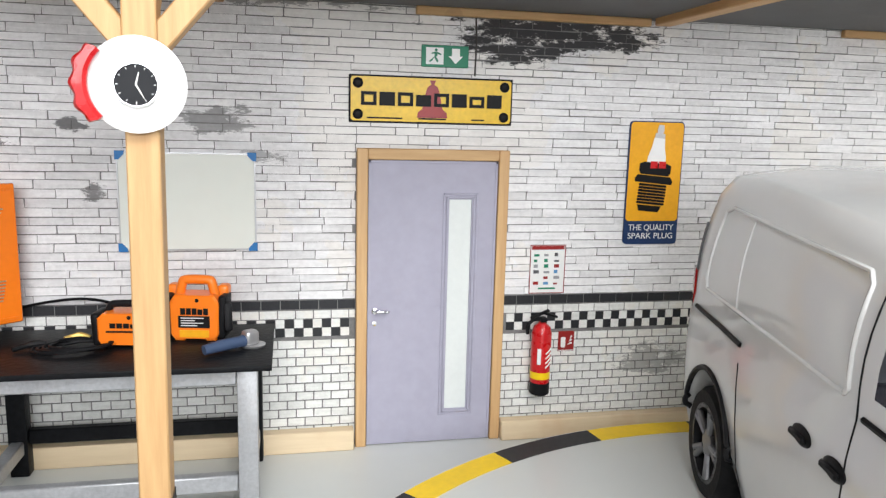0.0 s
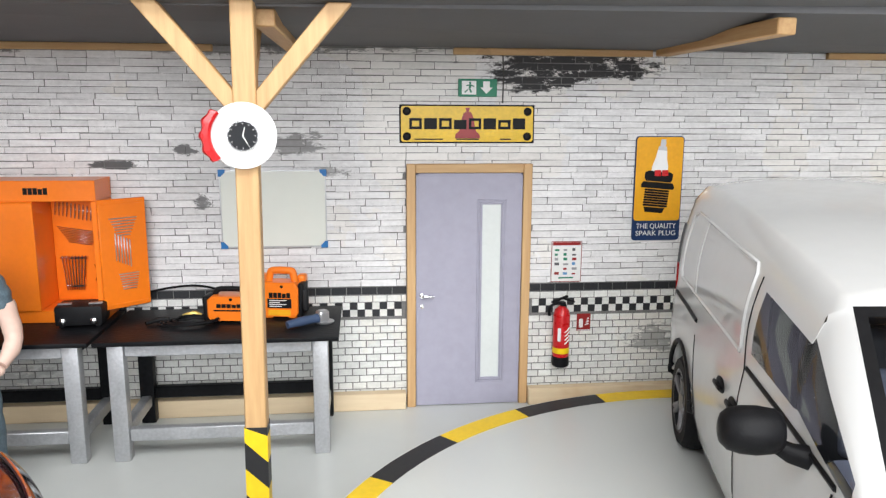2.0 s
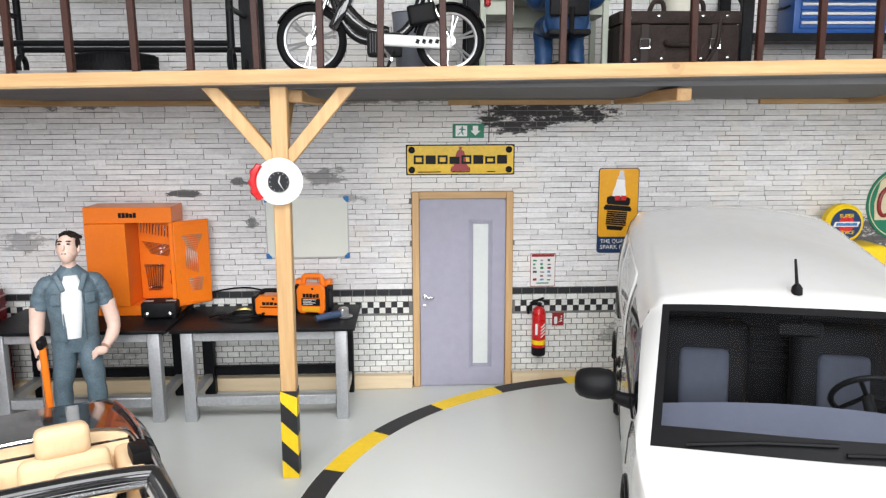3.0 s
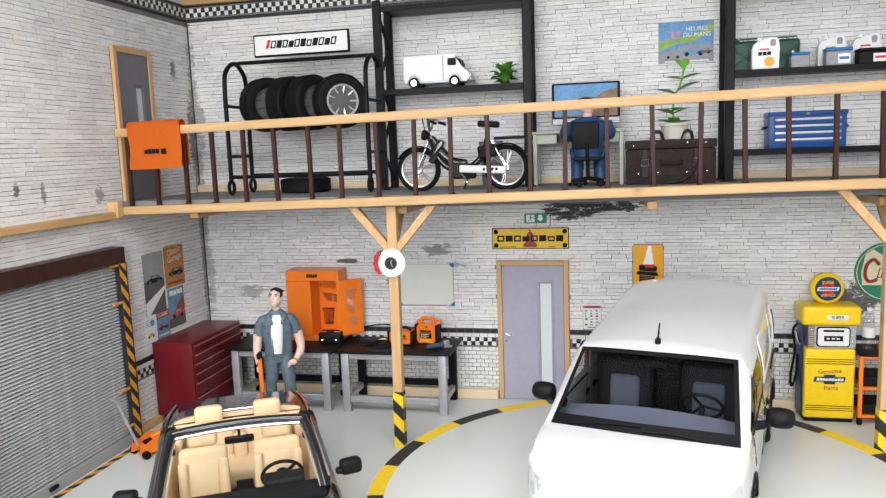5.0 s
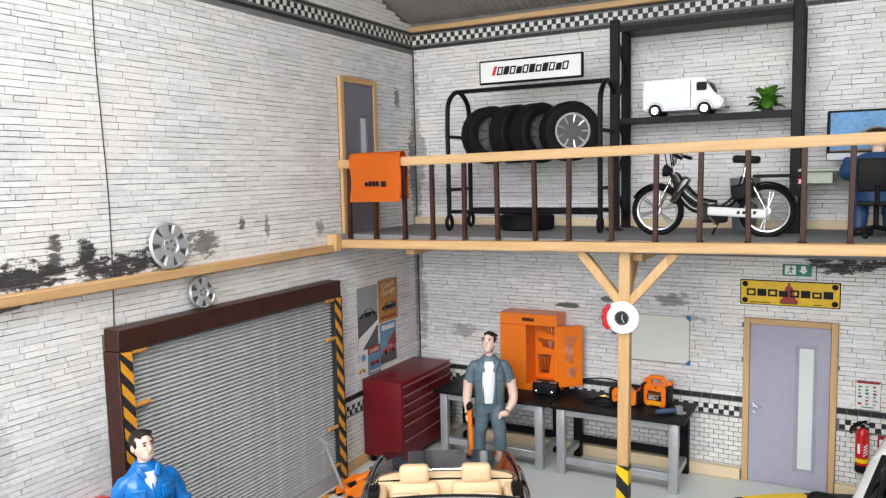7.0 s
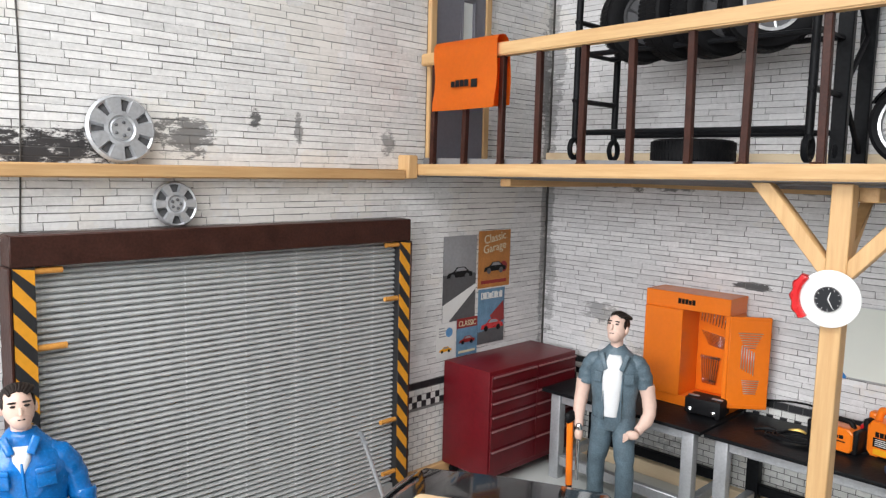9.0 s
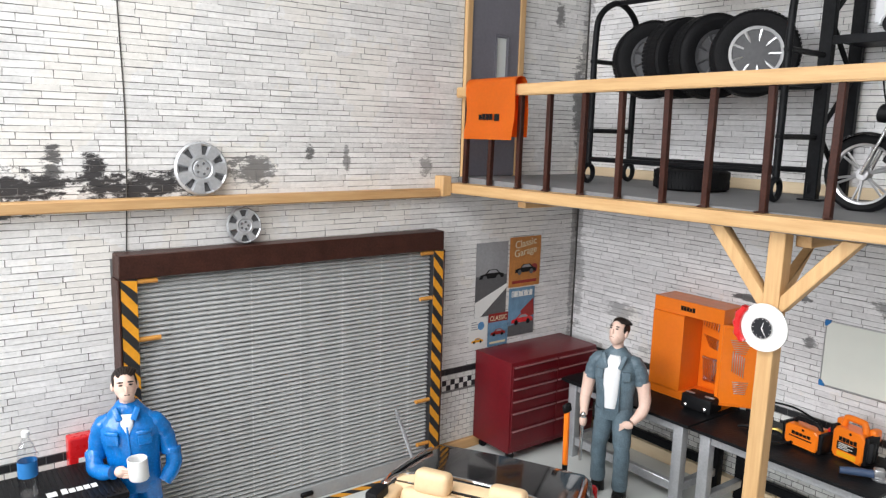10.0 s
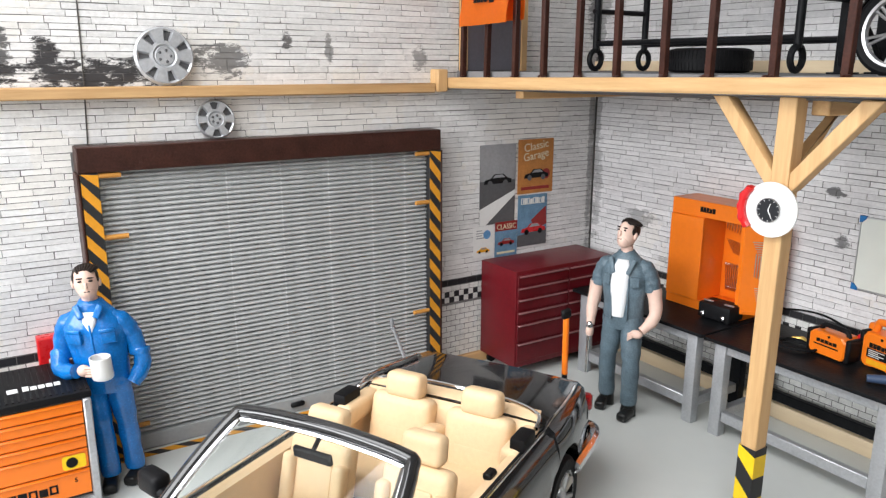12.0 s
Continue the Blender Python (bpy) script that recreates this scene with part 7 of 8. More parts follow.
part("side_panel", span(B(), (-0.335, -0.12, 0.06), (-0.311, 0.18, 1.55), 0.006), NAVY, pp)

rc = thing("shelf_cart", "orange open shelf cart with black trays beside the pump", "tool cart", (5.58, 4.70, 0.0))
for x in (-0.45, 0.45):
    for y in (-0.20, 0.26):
        part("upright", box(B(), (x, y, 0.52), (0.05, 0.05, 0.84), 0.008), ORANGE, rc, "orange upright")
        part("castor", rod(B(), (x - 0.02, y, 0.052), (x + 0.02, y, 0.052), 0.05, n=14), RUBBER, rc)
for z in (0.12, 0.50, 0.92):
    part("shelf_frame", box(B(), (0, 0.03, z), (0.85, 0.5, 0.04), 0.008), ORANGE, rc, "orange shelf frame")
    if z < 0.9:
        part("tray", box(B(), (0, 0.03, z + 0.09), (0.84, 0.44, 0.13), 0.015), BLACK, rc, "black tray")
part("top_mat", box(B(), (0, 0.03, 0.958), (0.97, 0.56, 0.034), 0.01), BLACK, rc, "black top mat")
bottle((5.27, 4.72, 0.976), "clear plastic water bottle with white label on the cart", 0.56, PAPER)
fl = thing("red_can", "red drink can lying on the cart", "can", (5.50, 4.62, 0.976 + 0.066), 78)
part("can_body", lathe(B(), [(0.045, -0.14), (0.065, -0.12), (0.065, 0.12), (0.05, 0.14)], 20, pose(0, 0, 0, 90)), RED, fl, "red painted can")
part("can_end", lathe(B(), [(0.01, 0.141), (0.05, 0.141), (0.05, 0.146), (0.01, 0.143)], 20, pose(0, 0, 0, 90)), ALLOY, fl)


# ---- gallery ----
def tyre(parent, name, m, r, w, rim=True, rim_m=None):
    """A treaded tyre about the local z axis of m."""
    bm = B()
    hub = 0.60
    lathe(bm, [(r * hub, -w * 0.42), (r * 0.80, -w / 2), (r * 0.93, -w * 0.46), (r * 0.985, -w * 0.36), (r, -w * 0.2), (r, w * 0.2), (r * 0.985, w * 0.36), (r * 0.93, w * 0.46), (r * 0.80, w / 2), (r * hub, w * 0.42)], 40, m, caps=False)
    for k in range(64):
        a = 2 * math.pi * k / 64
        for s in (-1, 1):
            c = m @ Vector((r * 0.995 * math.cos(a + 0.04 * s), r * 0.995 * math.sin(a + 0.04 * s), s * w * 0.22))
            e = (m @ pose(0, 0, 0, 0, 0, math.degrees(a))).to_euler()
            box(bm, c, (0.009, 0.027, w * 0.34), 0, [math.degrees(q) for q in e])
    t = part(name, bm, RUBBER, parent, "black treaded tyre")
    if rim:
        bm = B()
        part("rim_dish", lathe(B(), [(r * (hub - 0.05), w * 0.40), (r * (hub - 0.08), w * 0.1), (0.02, w * 0.05)], 32, m), GREYP, t, "dark rim dish")
        lathe(bm, [(r * hub, w * 0.42), (r * (hub + 0.02), w * 0.46), (r * (hub - 0.05), w * 0.45), (r * (hub - 0.06), w * 0.38)], 32, m, caps=False)
        for k in range(9):
            a = 2 * math.pi * k / 9
            rod(bm, m @ Vector((0.04 * math.cos(a), 0.04 * math.sin(a), w * 0.30)), m @ Vector((r * 0.56 * math.cos(a), r * 0.56 * math.sin(a), w * 0.40)), 0.020, 0.014, 7)
        lathe(bm, [(0.06, w * 0.2), (0.06, w * 0.34), (0.02, w * 0.36)], 16, m)
        part("rim", bm, rim_m, t, "multi-spoke rim")
    return t


RX0, RX1, RY0, RY1 = -3.29, -1.23, 3.80, 4.45
rk = thing("tyre_rack", "black tubular tyre rack with a white sign board on top", "tyre rack", (0, 0, DECK))
for x in (RX0, RX1):
    loop = smooth_path([(x, RY0, 0.22), (x, RY0, 0.8), (x, RY0, 1.45), (x, RY0 + 0.06, 1.72), (x, (RY0 + RY1) / 2, 1.86), (x, RY1 - 0.06, 1.72), (x, RY1, 1.45), (x, RY1, 0.8), (x, RY1, 0.22)], 5)
    part("side_hoop", tube(B(), loop, 0.032, 10), BLACK_STEEL, rk, "black bent tube hoop")
    for z in (0.55, 1.25):
        part("side_bar", rod(B(), (x, RY0 - 0.04, z), (x, RY1 + 0.02, z), 0.024, n=8), BLACK_STEEL, rk)
    for y in (RY0, RY1):
        part("wheel_ring", tube(B(), [(x, y + 0.075 * math.cos(a), 0.115 + 0.085 * math.sin(a)) for a in [k * math.pi / 10 for k in range(20)]], 0.026, 8, closed=True), BLACK_STEEL, rk, "black ring foot")
        part("leg_stub", rod(B(), (x, y, 0.19), (x, y, 0.24), 0.03, n=8), BLACK_STEEL, rk)
part("top_bar", rod(B(), (RX0, 4.12, 1.86), (RX1, 4.12, 1.86), 0.028, n=8), BLACK_STEEL, rk)
for y in (RY0, RY1):
    part("lower_bar", rod(B(), (RX0, y, 0.26), (RX1, y, 0.26), 0.026, n=8), BLACK_STEEL, rk)
    part("tyre_bar", rod(B(), (RX0, y * 0.6 + 4.12 * 0.4, 0.98), (RX1, y * 0.6 + 4.12 * 0.4, 0.98), 0.024, n=8), BLACK_STEEL, rk)
for x in (RX0, RX1):
    part("cross_bar", rod(B(), (x, RY0, 0.98), (x, RY1, 0.98), 0.02, n=8), BLACK_STEEL, rk)
sg = part("sign_board", span(B(), (-2.95, 4.08, 1.92), (-1.53, 4.13, 2.23), 0.012), BLACK, rk, "black framed white sign board")
flat("sign_face", sg, rect(-2.925, -1.555, 1.945, 2.205), 4.0795, PAPER)
wordmark(sg, -2.70, -1.72, 2.03, 2.135, 4.075, BLACK, 11, 0.25)
flat("red_flash", sg, [(-2.76, 2.03), (-2.72, 2.03), (-2.68, 2.145), (-2.72, 2.145)], 4.0705, RED)
for x, rzt, r_ in ((-2.82, 50, 0.375), (-2.47, 70, 0.375), (-2.15, 64, 0.38), (-1.72, 38, 0.37)):
    t = thing("tyre", "black treaded tyre with alloy rim lying on the rack", "tyre", (x, 4.12, DECK + 1.26), 0, "tyres on the rack")
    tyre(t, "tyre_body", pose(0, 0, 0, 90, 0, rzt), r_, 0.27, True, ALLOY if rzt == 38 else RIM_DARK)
t = thing("tyre", "black tyre lying flat on the gallery floor", "tyre", (-2.38, 4.30, DECK + 0.105))
tyre(t, "tyre_body", pose(0, 0, 0), 0.36, 0.21, False)


def shelf_unit(x0, x1, zs, lab):
    s = thing("storage_rack", lab, "shelf rack", (0, 0, DECK), 0, "black storage racks")
    top = 5.88 - DECK
    for x in (x0, x1):
        for y in (4.40, 4.94):
            bm = box(B(), (x, y, top / 2), (0.115, 0.07, top), 0.008)
            p_ = part("upright", bm, BLACK_STEEL, s, "black worn steel upright")
            part("foot_plate", box(B(), (x, y, 0.008), (0.2, 0.12, 0.016), 0.004), BLACK_STEEL, p_)
        for k in range(5):
            z0 = 0.12 + k * 0.48
            a, b = ((x, 4.43, z0), (x, 4.91, z0 + 0.46)) if k % 2 else ((x, 4.91, z0), (x, 4.43, z0 + 0.46))
            part("diagonal_brace", rod(B(), a, b, 0.024, n=6), BLACK_STEEL, s)
    for z in zs:
        part("shelf_board", span(B(), (x0 + 0.058, 4.38, z - 0.05), (x1 - 0.058, 4.96, z), 0.005), BLACK_STEEL, s, "dark shelf board")
        part("shelf_lip", span(B(), (x0 + 0.058, 4.365, z - 0.07), (x1 - 0.058, 4.379, z + 0.004), 0.003), BLACK_STEEL, s)
    return s


shelf_unit(-1.22, 0.86, (1.40, 2.53), "black steel storage rack holding a toy van and a plant")
shelf_unit(3.44, 5.62, (0.40, 1.40, 2.45), "black steel storage rack with cans, batteries and a toolbox")
SH = DECK + 1.40

# toy van on the shelf
tv = thing("toy_van", "pale grey vintage toy van on the shelf", "toy van", (-0.42, 4.62, SH), 0)
pale = mat("pale_grey_lacquer", (0.60, 0.61, 0.63), 0.3, vary=0.05, coat=0.4)
bm = plate(B(), [(-0.46, 0.07), (0.46, 0.07), (0.485, 0.11), (0.47, 0.20), (0.43, 0.235), (0.36, 0.255), (0.30, 0.42), (0.24, 0.455), (-0.44, 0.44), (-0.465, 0.40)], -0.19, 0.19)
bmesh.ops.bevel(bm, geom=list(bm.edges), offset=0.022, segments=2, affect="EDGES")
part("body", bm, pale, tv, "pale grey body")
for sy in (-1, 1):
    part("side_panel", plate(B(), rounded(-0.44, 0.02, 0.26, 0.42, 0.02), sy * 0.192 - 0.002, sy * 0.192 + 0.002), WHITE_P, tv)
    part("window", plate(B(), rounded(0.18, 0.30, 0.29, 0.39, 0.02), sy * 0.192 - 0.003, sy * 0.192 + 0.003), BLACK, tv, "dark cab window")
    part("door_seam", span(B(), (0.11, sy * 0.192 - 0.003, 0.1), (0.118, sy * 0.192 + 0.003, 0.42)), GREYP, tv)
    for x in (-0.31, 0.27):
        wh = part("wheel", rod(B(), (x, sy * 0.145, 0.078), (x, sy * 0.195, 0.078), 0.077, n=20), RUBBER, tv)
        part("hub", rod(B(), (x, sy * 0.196, 0.078), (x, sy * 0.20, 0.078), 0.042, n=16), CHROME, wh)
        part("arch", tube(B(), [(x + 0.095 * math.cos(a), sy * 0.192, 0.078 + 0.095 * math.sin(a)) for a in [math.pi * k / 10 for k in range(11)]], 0.012, 6), pale, tv)
part("windscreen", box(B(), (0.345, 0, 0.335), (0.015, 0.30, 0.11), 0.005, (0, -20, 0)), BLACK, tv)
part("front_bumper", box(B(), (0.495, 0, 0.10), (0.03, 0.36, 0.04), 0.01), STEEL, tv)
part("grille", box(B(), (0.478, 0, 0.17), (0.02, 0.20, 0.07), 0.006, (0, -8, 0)), STEEL, tv)


def leaf(bm, base, way, length, width, droop=0.3):
    """One folded leaf."""
    way = Vector(way).normalized()
    side = way.cross(Vector((0, 0, 1)))
    side = side.normalized() if side.length > 0.05 else Vector((1, 0, 0))
    up = side.cross(way)
    base = Vector(base)
    rows = []
    for i in range(6):
        t = i / 5
        wd = width * math.sin(math.pi * min(0.98, 0.08 + t * 0.92)) ** 0.8 / 2
        c = base + way * length * t - Vector((0, 0, droop * length * t * t))
        rows.append([c - side * wd + up * wd * 0.35, c, c + side * wd + up * wd * 0.35])
    vs = [[bm.verts.new(p_) for p_ in r_] for r_ in rows]
    for a, b in zip(vs, vs[1:]):
        for i in range(2):
            bm.faces.new((a[i], a[i + 1], b[i + 1], b[i]))


sp = thing("leafy_plant", "small dark green leafy plant on the shelf", "plant", (0.53, 4.62, SH))
part("root_ball", lathe(B(), [(0.06, 0), (0.07, 0.02), (0.05, 0.06), (0.02, 0.09)], 12), LEATHER, sp)
rnd = random.Random(5)
for k in range(46):
    a, e = rnd.uniform(0, 6.28), rnd.uniform(0.15, 1.3)
    z = rnd.uniform(0.03, 0.22)
    r_ = rnd.uniform(0.0, 0.07)
    bm = B()
    leaf(bm, (r_ * math.cos(a), r_ * math.sin(a), z), (math.cos(a) * math.cos(e), math.sin(a) * math.cos(e), math.sin(e)), rnd.uniform(0.12, 0.22), rnd.uniform(0.09, 0.14), 0.35)
    part("leaf", bm, GREEN_L, sp)
for k in range(7):
    a = k * 0.9
    part("stem", tube(B(), [(0, 0, 0.04), (0.05 * math.cos(a), 0.05 * math.sin(a), 0.18), (0.10 * math.cos(a), 0.10 * math.sin(a), 0.30)], 0.006, 5), GREEN_L, sp)

# moped
mp_ = thing("moped", "black and white moped standing on the gallery floor", "moped", (0.04, 3.86, DECK), 0)
WR = 0.285
for x in (-0.60, 0.58):
    m = pose(x, 0, WR, 90)
    bm = lathe(B(), [(WR * 0.82, -0.03), (WR * 0.94, -0.045), (WR * 1.04, -0.02), (WR * 1.04, 0.02), (WR * 0.94, 0.045), (WR * 0.82, 0.03)], 44, m, caps=False)
    wh = part("wheel", bm, RUBBER, mp_, "thin black tyre")
    bm = lathe(B(), [(WR * 0.76, -0.025), (WR * 0.82, -0.03), (WR * 0.82, 0.03), (WR * 0.76, 0.025), (WR * 0.74, 0.0)], 44, m, caps=False)
    for k in range(6):
        a = k * math.pi / 3 + 0.3
        for da in (-0.10, 0.10):
            rod(bm, m @ Vector((0.03 * math.cos(a), 0.03 * math.sin(a), 0)), m @ Vector((WR * 0.78 * math.cos(a + da), WR * 0.78 * math.sin(a + da), 0)), 0.011, 0.010, 6)
    lathe(bm, [(0.045, -0.045), (0.05, 0), (0.045, 0.045)], 16, m)
    part("rim", bm, ALLOY, wh, "bright cast alloy spokes")
    bm = loft(B(), [[(x + r_ * math.cos(a), y, WR + r_ * math.sin(a)) for r_, y in ((WR + 0.015, -0.05), (WR + 0.035, -0.03), (WR + 0.035, 0.03), (WR + 0.015, 0.05))] for a in [radians(20 + 7 * k) for k in range(20 if x < 0 else 22)]], closed=False)
    part("mudguard", bm, BLACK_LAC, mp_, "black mudguard")
bm = B()
for y in (-0.06, 0.06):
    rod(bm, (-0.60, y, WR), (-0.44, y, 0.66), 0.016)
part("fork", bm, CHROME, mp_, "chrome front fork")
part("frame_tube", tube(B(), smooth_path([(-0.42, 0, 0.72), (-0.34, 0, 0.46), (-0.18, 0, 0.30), (0.08, 0, 0.30), (0.26, 0, 0.44), (0.34, 0, 0.66)], 5), 0.042, 10), BLACK_LAC, mp_, "black low frame")
part("leg_shield", box(B(), (-0.34, 0, 0.52), (0.09, 0.20, 0.34), 0.03, (0, 28, 0), seg=2), BLACK_LAC, mp_)
part("headlamp", lathe(B(), [(0.03, -0.06), (0.065, -0.02), (0.07, 0.03), (0.06, 0.04)], 16, pose(-0.50, 0, 0.74, 0, -80)), BLACK, mp_, "round black headlamp")
bm = B()
tube(bm, smooth_path([(-0.34, -0.24, 0.90), (-0.40, -0.16, 0.94), (-0.42, 0, 0.80), (-0.40, 0.16, 0.94), (-0.34, 0.24, 0.90)], 5), 0.014, 8)
part("handlebar", bm, CHROME, mp_, "chrome handlebar")
for sy in (-1, 1):
    part("grip", rod(B(), (-0.36, sy * 0.22, 0.91), (-0.28, sy * 0.30, 0.88), 0.02), BLACK, mp_)
part("saddle_post", rod(B(), (0.30, 0, 0.48), (0.36, 0, 0.80), 0.02), CHROME, mp_)
part("saddle", box(B(), (0.36, 0, 0.85), (0.28, 0.17, 0.085), 0.035, (0, 4, 0), seg=3), BLACK, mp_, "black saddle")
part("rear_rack", box(B(), (0.66, 0, 0.665), (0.46, 0.16, 0.035), 0.01), BLACK, mp_, "black luggage rack")
bm = B()
for sy in (-1, 1):
    rod(bm, (0.58, sy * 0.07, WR), (0.40, sy * 0.07, 0.64), 0.018)
part("shock_absorber", bm, CHROME, mp_, "rear shock absorbers")
cover = part("engine_cover", box(B(), (0.28, -0.09, 0.27), (0.62, 0.06, 0.10), 0.03, (0, 3, 0), seg=3), WHITE_P, mp_, "white engine side cover")
for k in range(4):
    part("cover_slot", box(B(), (0.30 + 0.055 * k, -0.1215, 0.27), (0.03, 0.004, 0.035), 0.0, (0, 20, 0)), BLACK, cover)
part("fuel_tank", tube(B(), smooth_path([(-0.40, 0, 0.70), (-0.30, 0, 0.52), (-0.14, 0, 0.38), (0.06, 0, 0.36)], 5), [0.045, 0.05, 0.055, 0.06, 0.07, 0.075, 0.075, 0.075, 0.075, 0.07, 0.07, 0.065, 0.06, 0.055, 0.05, 0.04], 12), BLACK_LAC, mp_, "black tank along the frame", smooth=60)
part("side_box", box(B(), (0.34, -0.03, 0.50), (0.24, 0.15, 0.17), 0.03, (0, -10, 0), seg=3), BLACK, mp_, "black box under the saddle")
part("engine_block", box(B(), (0.02, 0, 0.25), (0.30, 0.17, 0.20), 0.03, seg=2), BLACK, mp_, "black engine block")
for k in range(5):
    part("cooling_fin", box(B(), (-0.10 + k * 0.022, 0, 0.26), (0.008, 0.18, 0.16), 0.002), GREYP, mp_)
part("pedal", tube(B(), [(0.0, -0.13, 0.22), (0.08, -0.13, 0.12), (0.08, -0.2, 0.12)], 0.014, 6), CHROME, mp_)
part("stand", tube(B(), [(0.10, -0.09, 0.2), (0.03, -0.13, 0.02)], 0.014, 6), BLACK, mp_)
part("rear_lamp", box(B(), (0.90, 0, 0.60), (0.05, 0.09, 0.07), 0.012), TAIL, mp_)
bm = B()
tube(bm, smooth_path([(-0.40, -0.14, 0.92), (-0.50, -0.10, 1.02), (-0.50, -0.04, 0.86), (-0.44, 0, 0.62)], 5), 0.007, 5)
tube(bm, smooth_path([(-0.40, 0.14, 0.92), (-0.48, 0.08, 1.05), (-0.46, 0.03, 0.85), (-0.40, 0, 0.6)], 5), 0.007, 5)
part("brake_cable", bm, BLACK, mp_)
bk = thing("grey_bin", "grey plastic bin behind the moped", "bin", (0.28, 4.78, DECK), 0)
part("bin_body", lathe(B(), [(0.13, 0.0), (0.135, 0.01), (0.175, 0.62), (0.185, 0.63), (0.17, 0.635), (0.13, 0.02)], 24), mat("grey_blue_plastic", (0.16, 0.17, 0.20), 0.5, vary=0.1), bk)

# desk with monitor and office chair
dk = thing("desk", "pale green-grey desk with thin legs against the gallery wall", "desk", (1.52, 4.62, DECK))
dm = mat("pale_green_grey_paint", (0.42, 0.45, 0.37), 0.45, vary=0.08)
part("desktop", box(B(), (0, 0, 0.715), (1.26, 0.58, 0.035), 0.008), dm, dk, "pale desk top")
for sx in (-1, 1):
    for sy in (-1, 1):
        part("leg", box(B(), (sx * 0.57, sy * 0.25, 0.349), (0.055, 0.05, 0.698), 0.006), dm, dk)
    part("drawer_box", box(B(), (sx * 0.43, 0, 0.63), (0.30, 0.50, 0.13), 0.006), dm, dk)
part("modesty_panel", box(B(), (0, 0.24, 0.60), (0.5, 0.02, 0.2), 0.004), dm, dk)
mo = thing("computer_monitor", "wide black-edged monitor showing a mountain landscape", "monitor", (1.62, 4.72, DECK + 0.733))
scr = part("screen_case", span(B(), (-0.46, -0.02, 0.09), (0.46, 0.02, 0.65), 0.014), BLACK, mo, "black bezel")
part("lower_panel", span(B(), (-0.455, -0.026, 0.09), (0.455, -0.0205, 0.17), 0.003), RIM_DARK, mo, "aluminium lower panel")
flat("sky_image", scr, rect(-0.425, 0.425, 0.19, 0.625), -0.0205, SKY_P, 0.002)
flat("hill_image", scr, [(-0.425, 0.30), (-0.2, 0.36), (0.0, 0.46), (0.12, 0.44), (0.25, 0.52), (0.425, 0.56), (0.425, 0.19), (-0.425, 0.19)], -0.023, HILL_P, 0.002)
flat("lake_image", scr, [(-0.425, 0.26), (-0.1, 0.30), (0.1, 0.22), (-0.425, 0.2)], -0.0255, SKY_P, 0.001)
part("stand", box(B(), (0, 0.05, 0.08), (0.16, 0.03, 0.16), 0.006), ALLOY, mo)
part("stand_foot", box(B(), (0, 0.02, 0.008), (0.22, 0.16, 0.016), 0.005), ALLOY, mo)
oc2 = thing("office_chair", "black office chair under the seated figurine", "office chair", (1.66, 4.02, DECK))
part("seat", box(B(), (0, 0, 0.36), (0.36, 0.36, 0.05), 0.02, seg=2), BLACK, oc2)
part("backrest", box(B(), (-0.02, -0.20, 0.66), (0.34, 0.04, 0.34), 0.02, (4, 0, 0), seg=3), BLACK, oc2, "black padded backrest")
part("back_stem", tube(B(), [(0, -0.05, 0.33), (0, -0.21, 0.36), (0, -0.215, 0.56)], 0.022, 8), BLACK, oc2)
part("gas_lift", rod(B(), (0, 0, 0.09), (0, 0, 0.335), 0.026, n=12), BLACK, oc2)
for k in range(5):
    a = 2 * math.pi * k / 5 + 0.5
    part("base_arm", tube(B(), [(0, 0, 0.11), (0.22 * math.cos(a), 0.22 * math.sin(a), 0.075)], [0.026, 0.018], 8), BLACK, oc2)
    part("castor", ball(B(), (0.225 * math.cos(a), 0.225 * math.sin(a), 0.031), (0.032, 0.022, 0.031), 10, 7), BLACK, oc2)

# suitcase and potted plant
sc_ = thing("leather_suitcase", "dark brown worn leather suitcase standing on the gallery", "suitcase", (2.70, 4.30, DECK))
part("case_body", box(B(), (0, 0, 0.225), (1.10, 0.42, 0.45), 0.025, seg=2), LEATHER, sc_, "worn brown leather body")
part("case_lid", box(B(), (0, 0, 0.51), (1.12, 0.44, 0.115), 0.025, seg=2), LEATHER, sc_, "brown leather lid")
for x in (-0.32, 0.32):
    part("strap", span(B(), (x - 0.035, -0.226, 0.10), (x + 0.035, -0.2215, 0.45), 0.002), mat("dark_strap", (0.03, 0.02, 0.018), 0.6) if x < 0 else bpy.data.materials["dark_strap"], sc_)
    part("buckle", tube(B(), [(x - 0.045, -0.232, 0.24), (x + 0.045, -0.232, 0.24), (x + 0.045, -0.232, 0.32), (x - 0.045, -0.232, 0.32)], 0.009, 6, closed=True), CHROME, sc_, "bright buckle")
part("carry_handle", tube(B(), smooth_path([(-0.13, -0.22, 0.30), (-0.10, -0.26, 0.27), (0.10, -0.26, 0.27), (0.13, -0.22, 0.30)], 5), 0.020, 8), LEATHER, sc_)
for x, z in ((-0.46, 0.50), (-0.20, 0.52), (0.20, 0.52), (0.42, 0.52), (-0.40, 0.14), (-0.16, 0.15), (0.20, 0.15), (0.44, 0.16)):
    part("stud", ball(B(), (x, -0.222, z), (0.018, 0.012, 0.018), 8, 6), CHROME, sc_)
for x in (-0.17, 0.20):
    part("strap_loop", tube(B(), smooth_path([(x - 0.07, -0.05, 0.57), (x - 0.03, -0.06, 0.66), (x + 0.05, -0.05, 0.66), (x + 0.08, -0.02, 0.57)], 5), 0.022, 8), LEATHER, sc_)
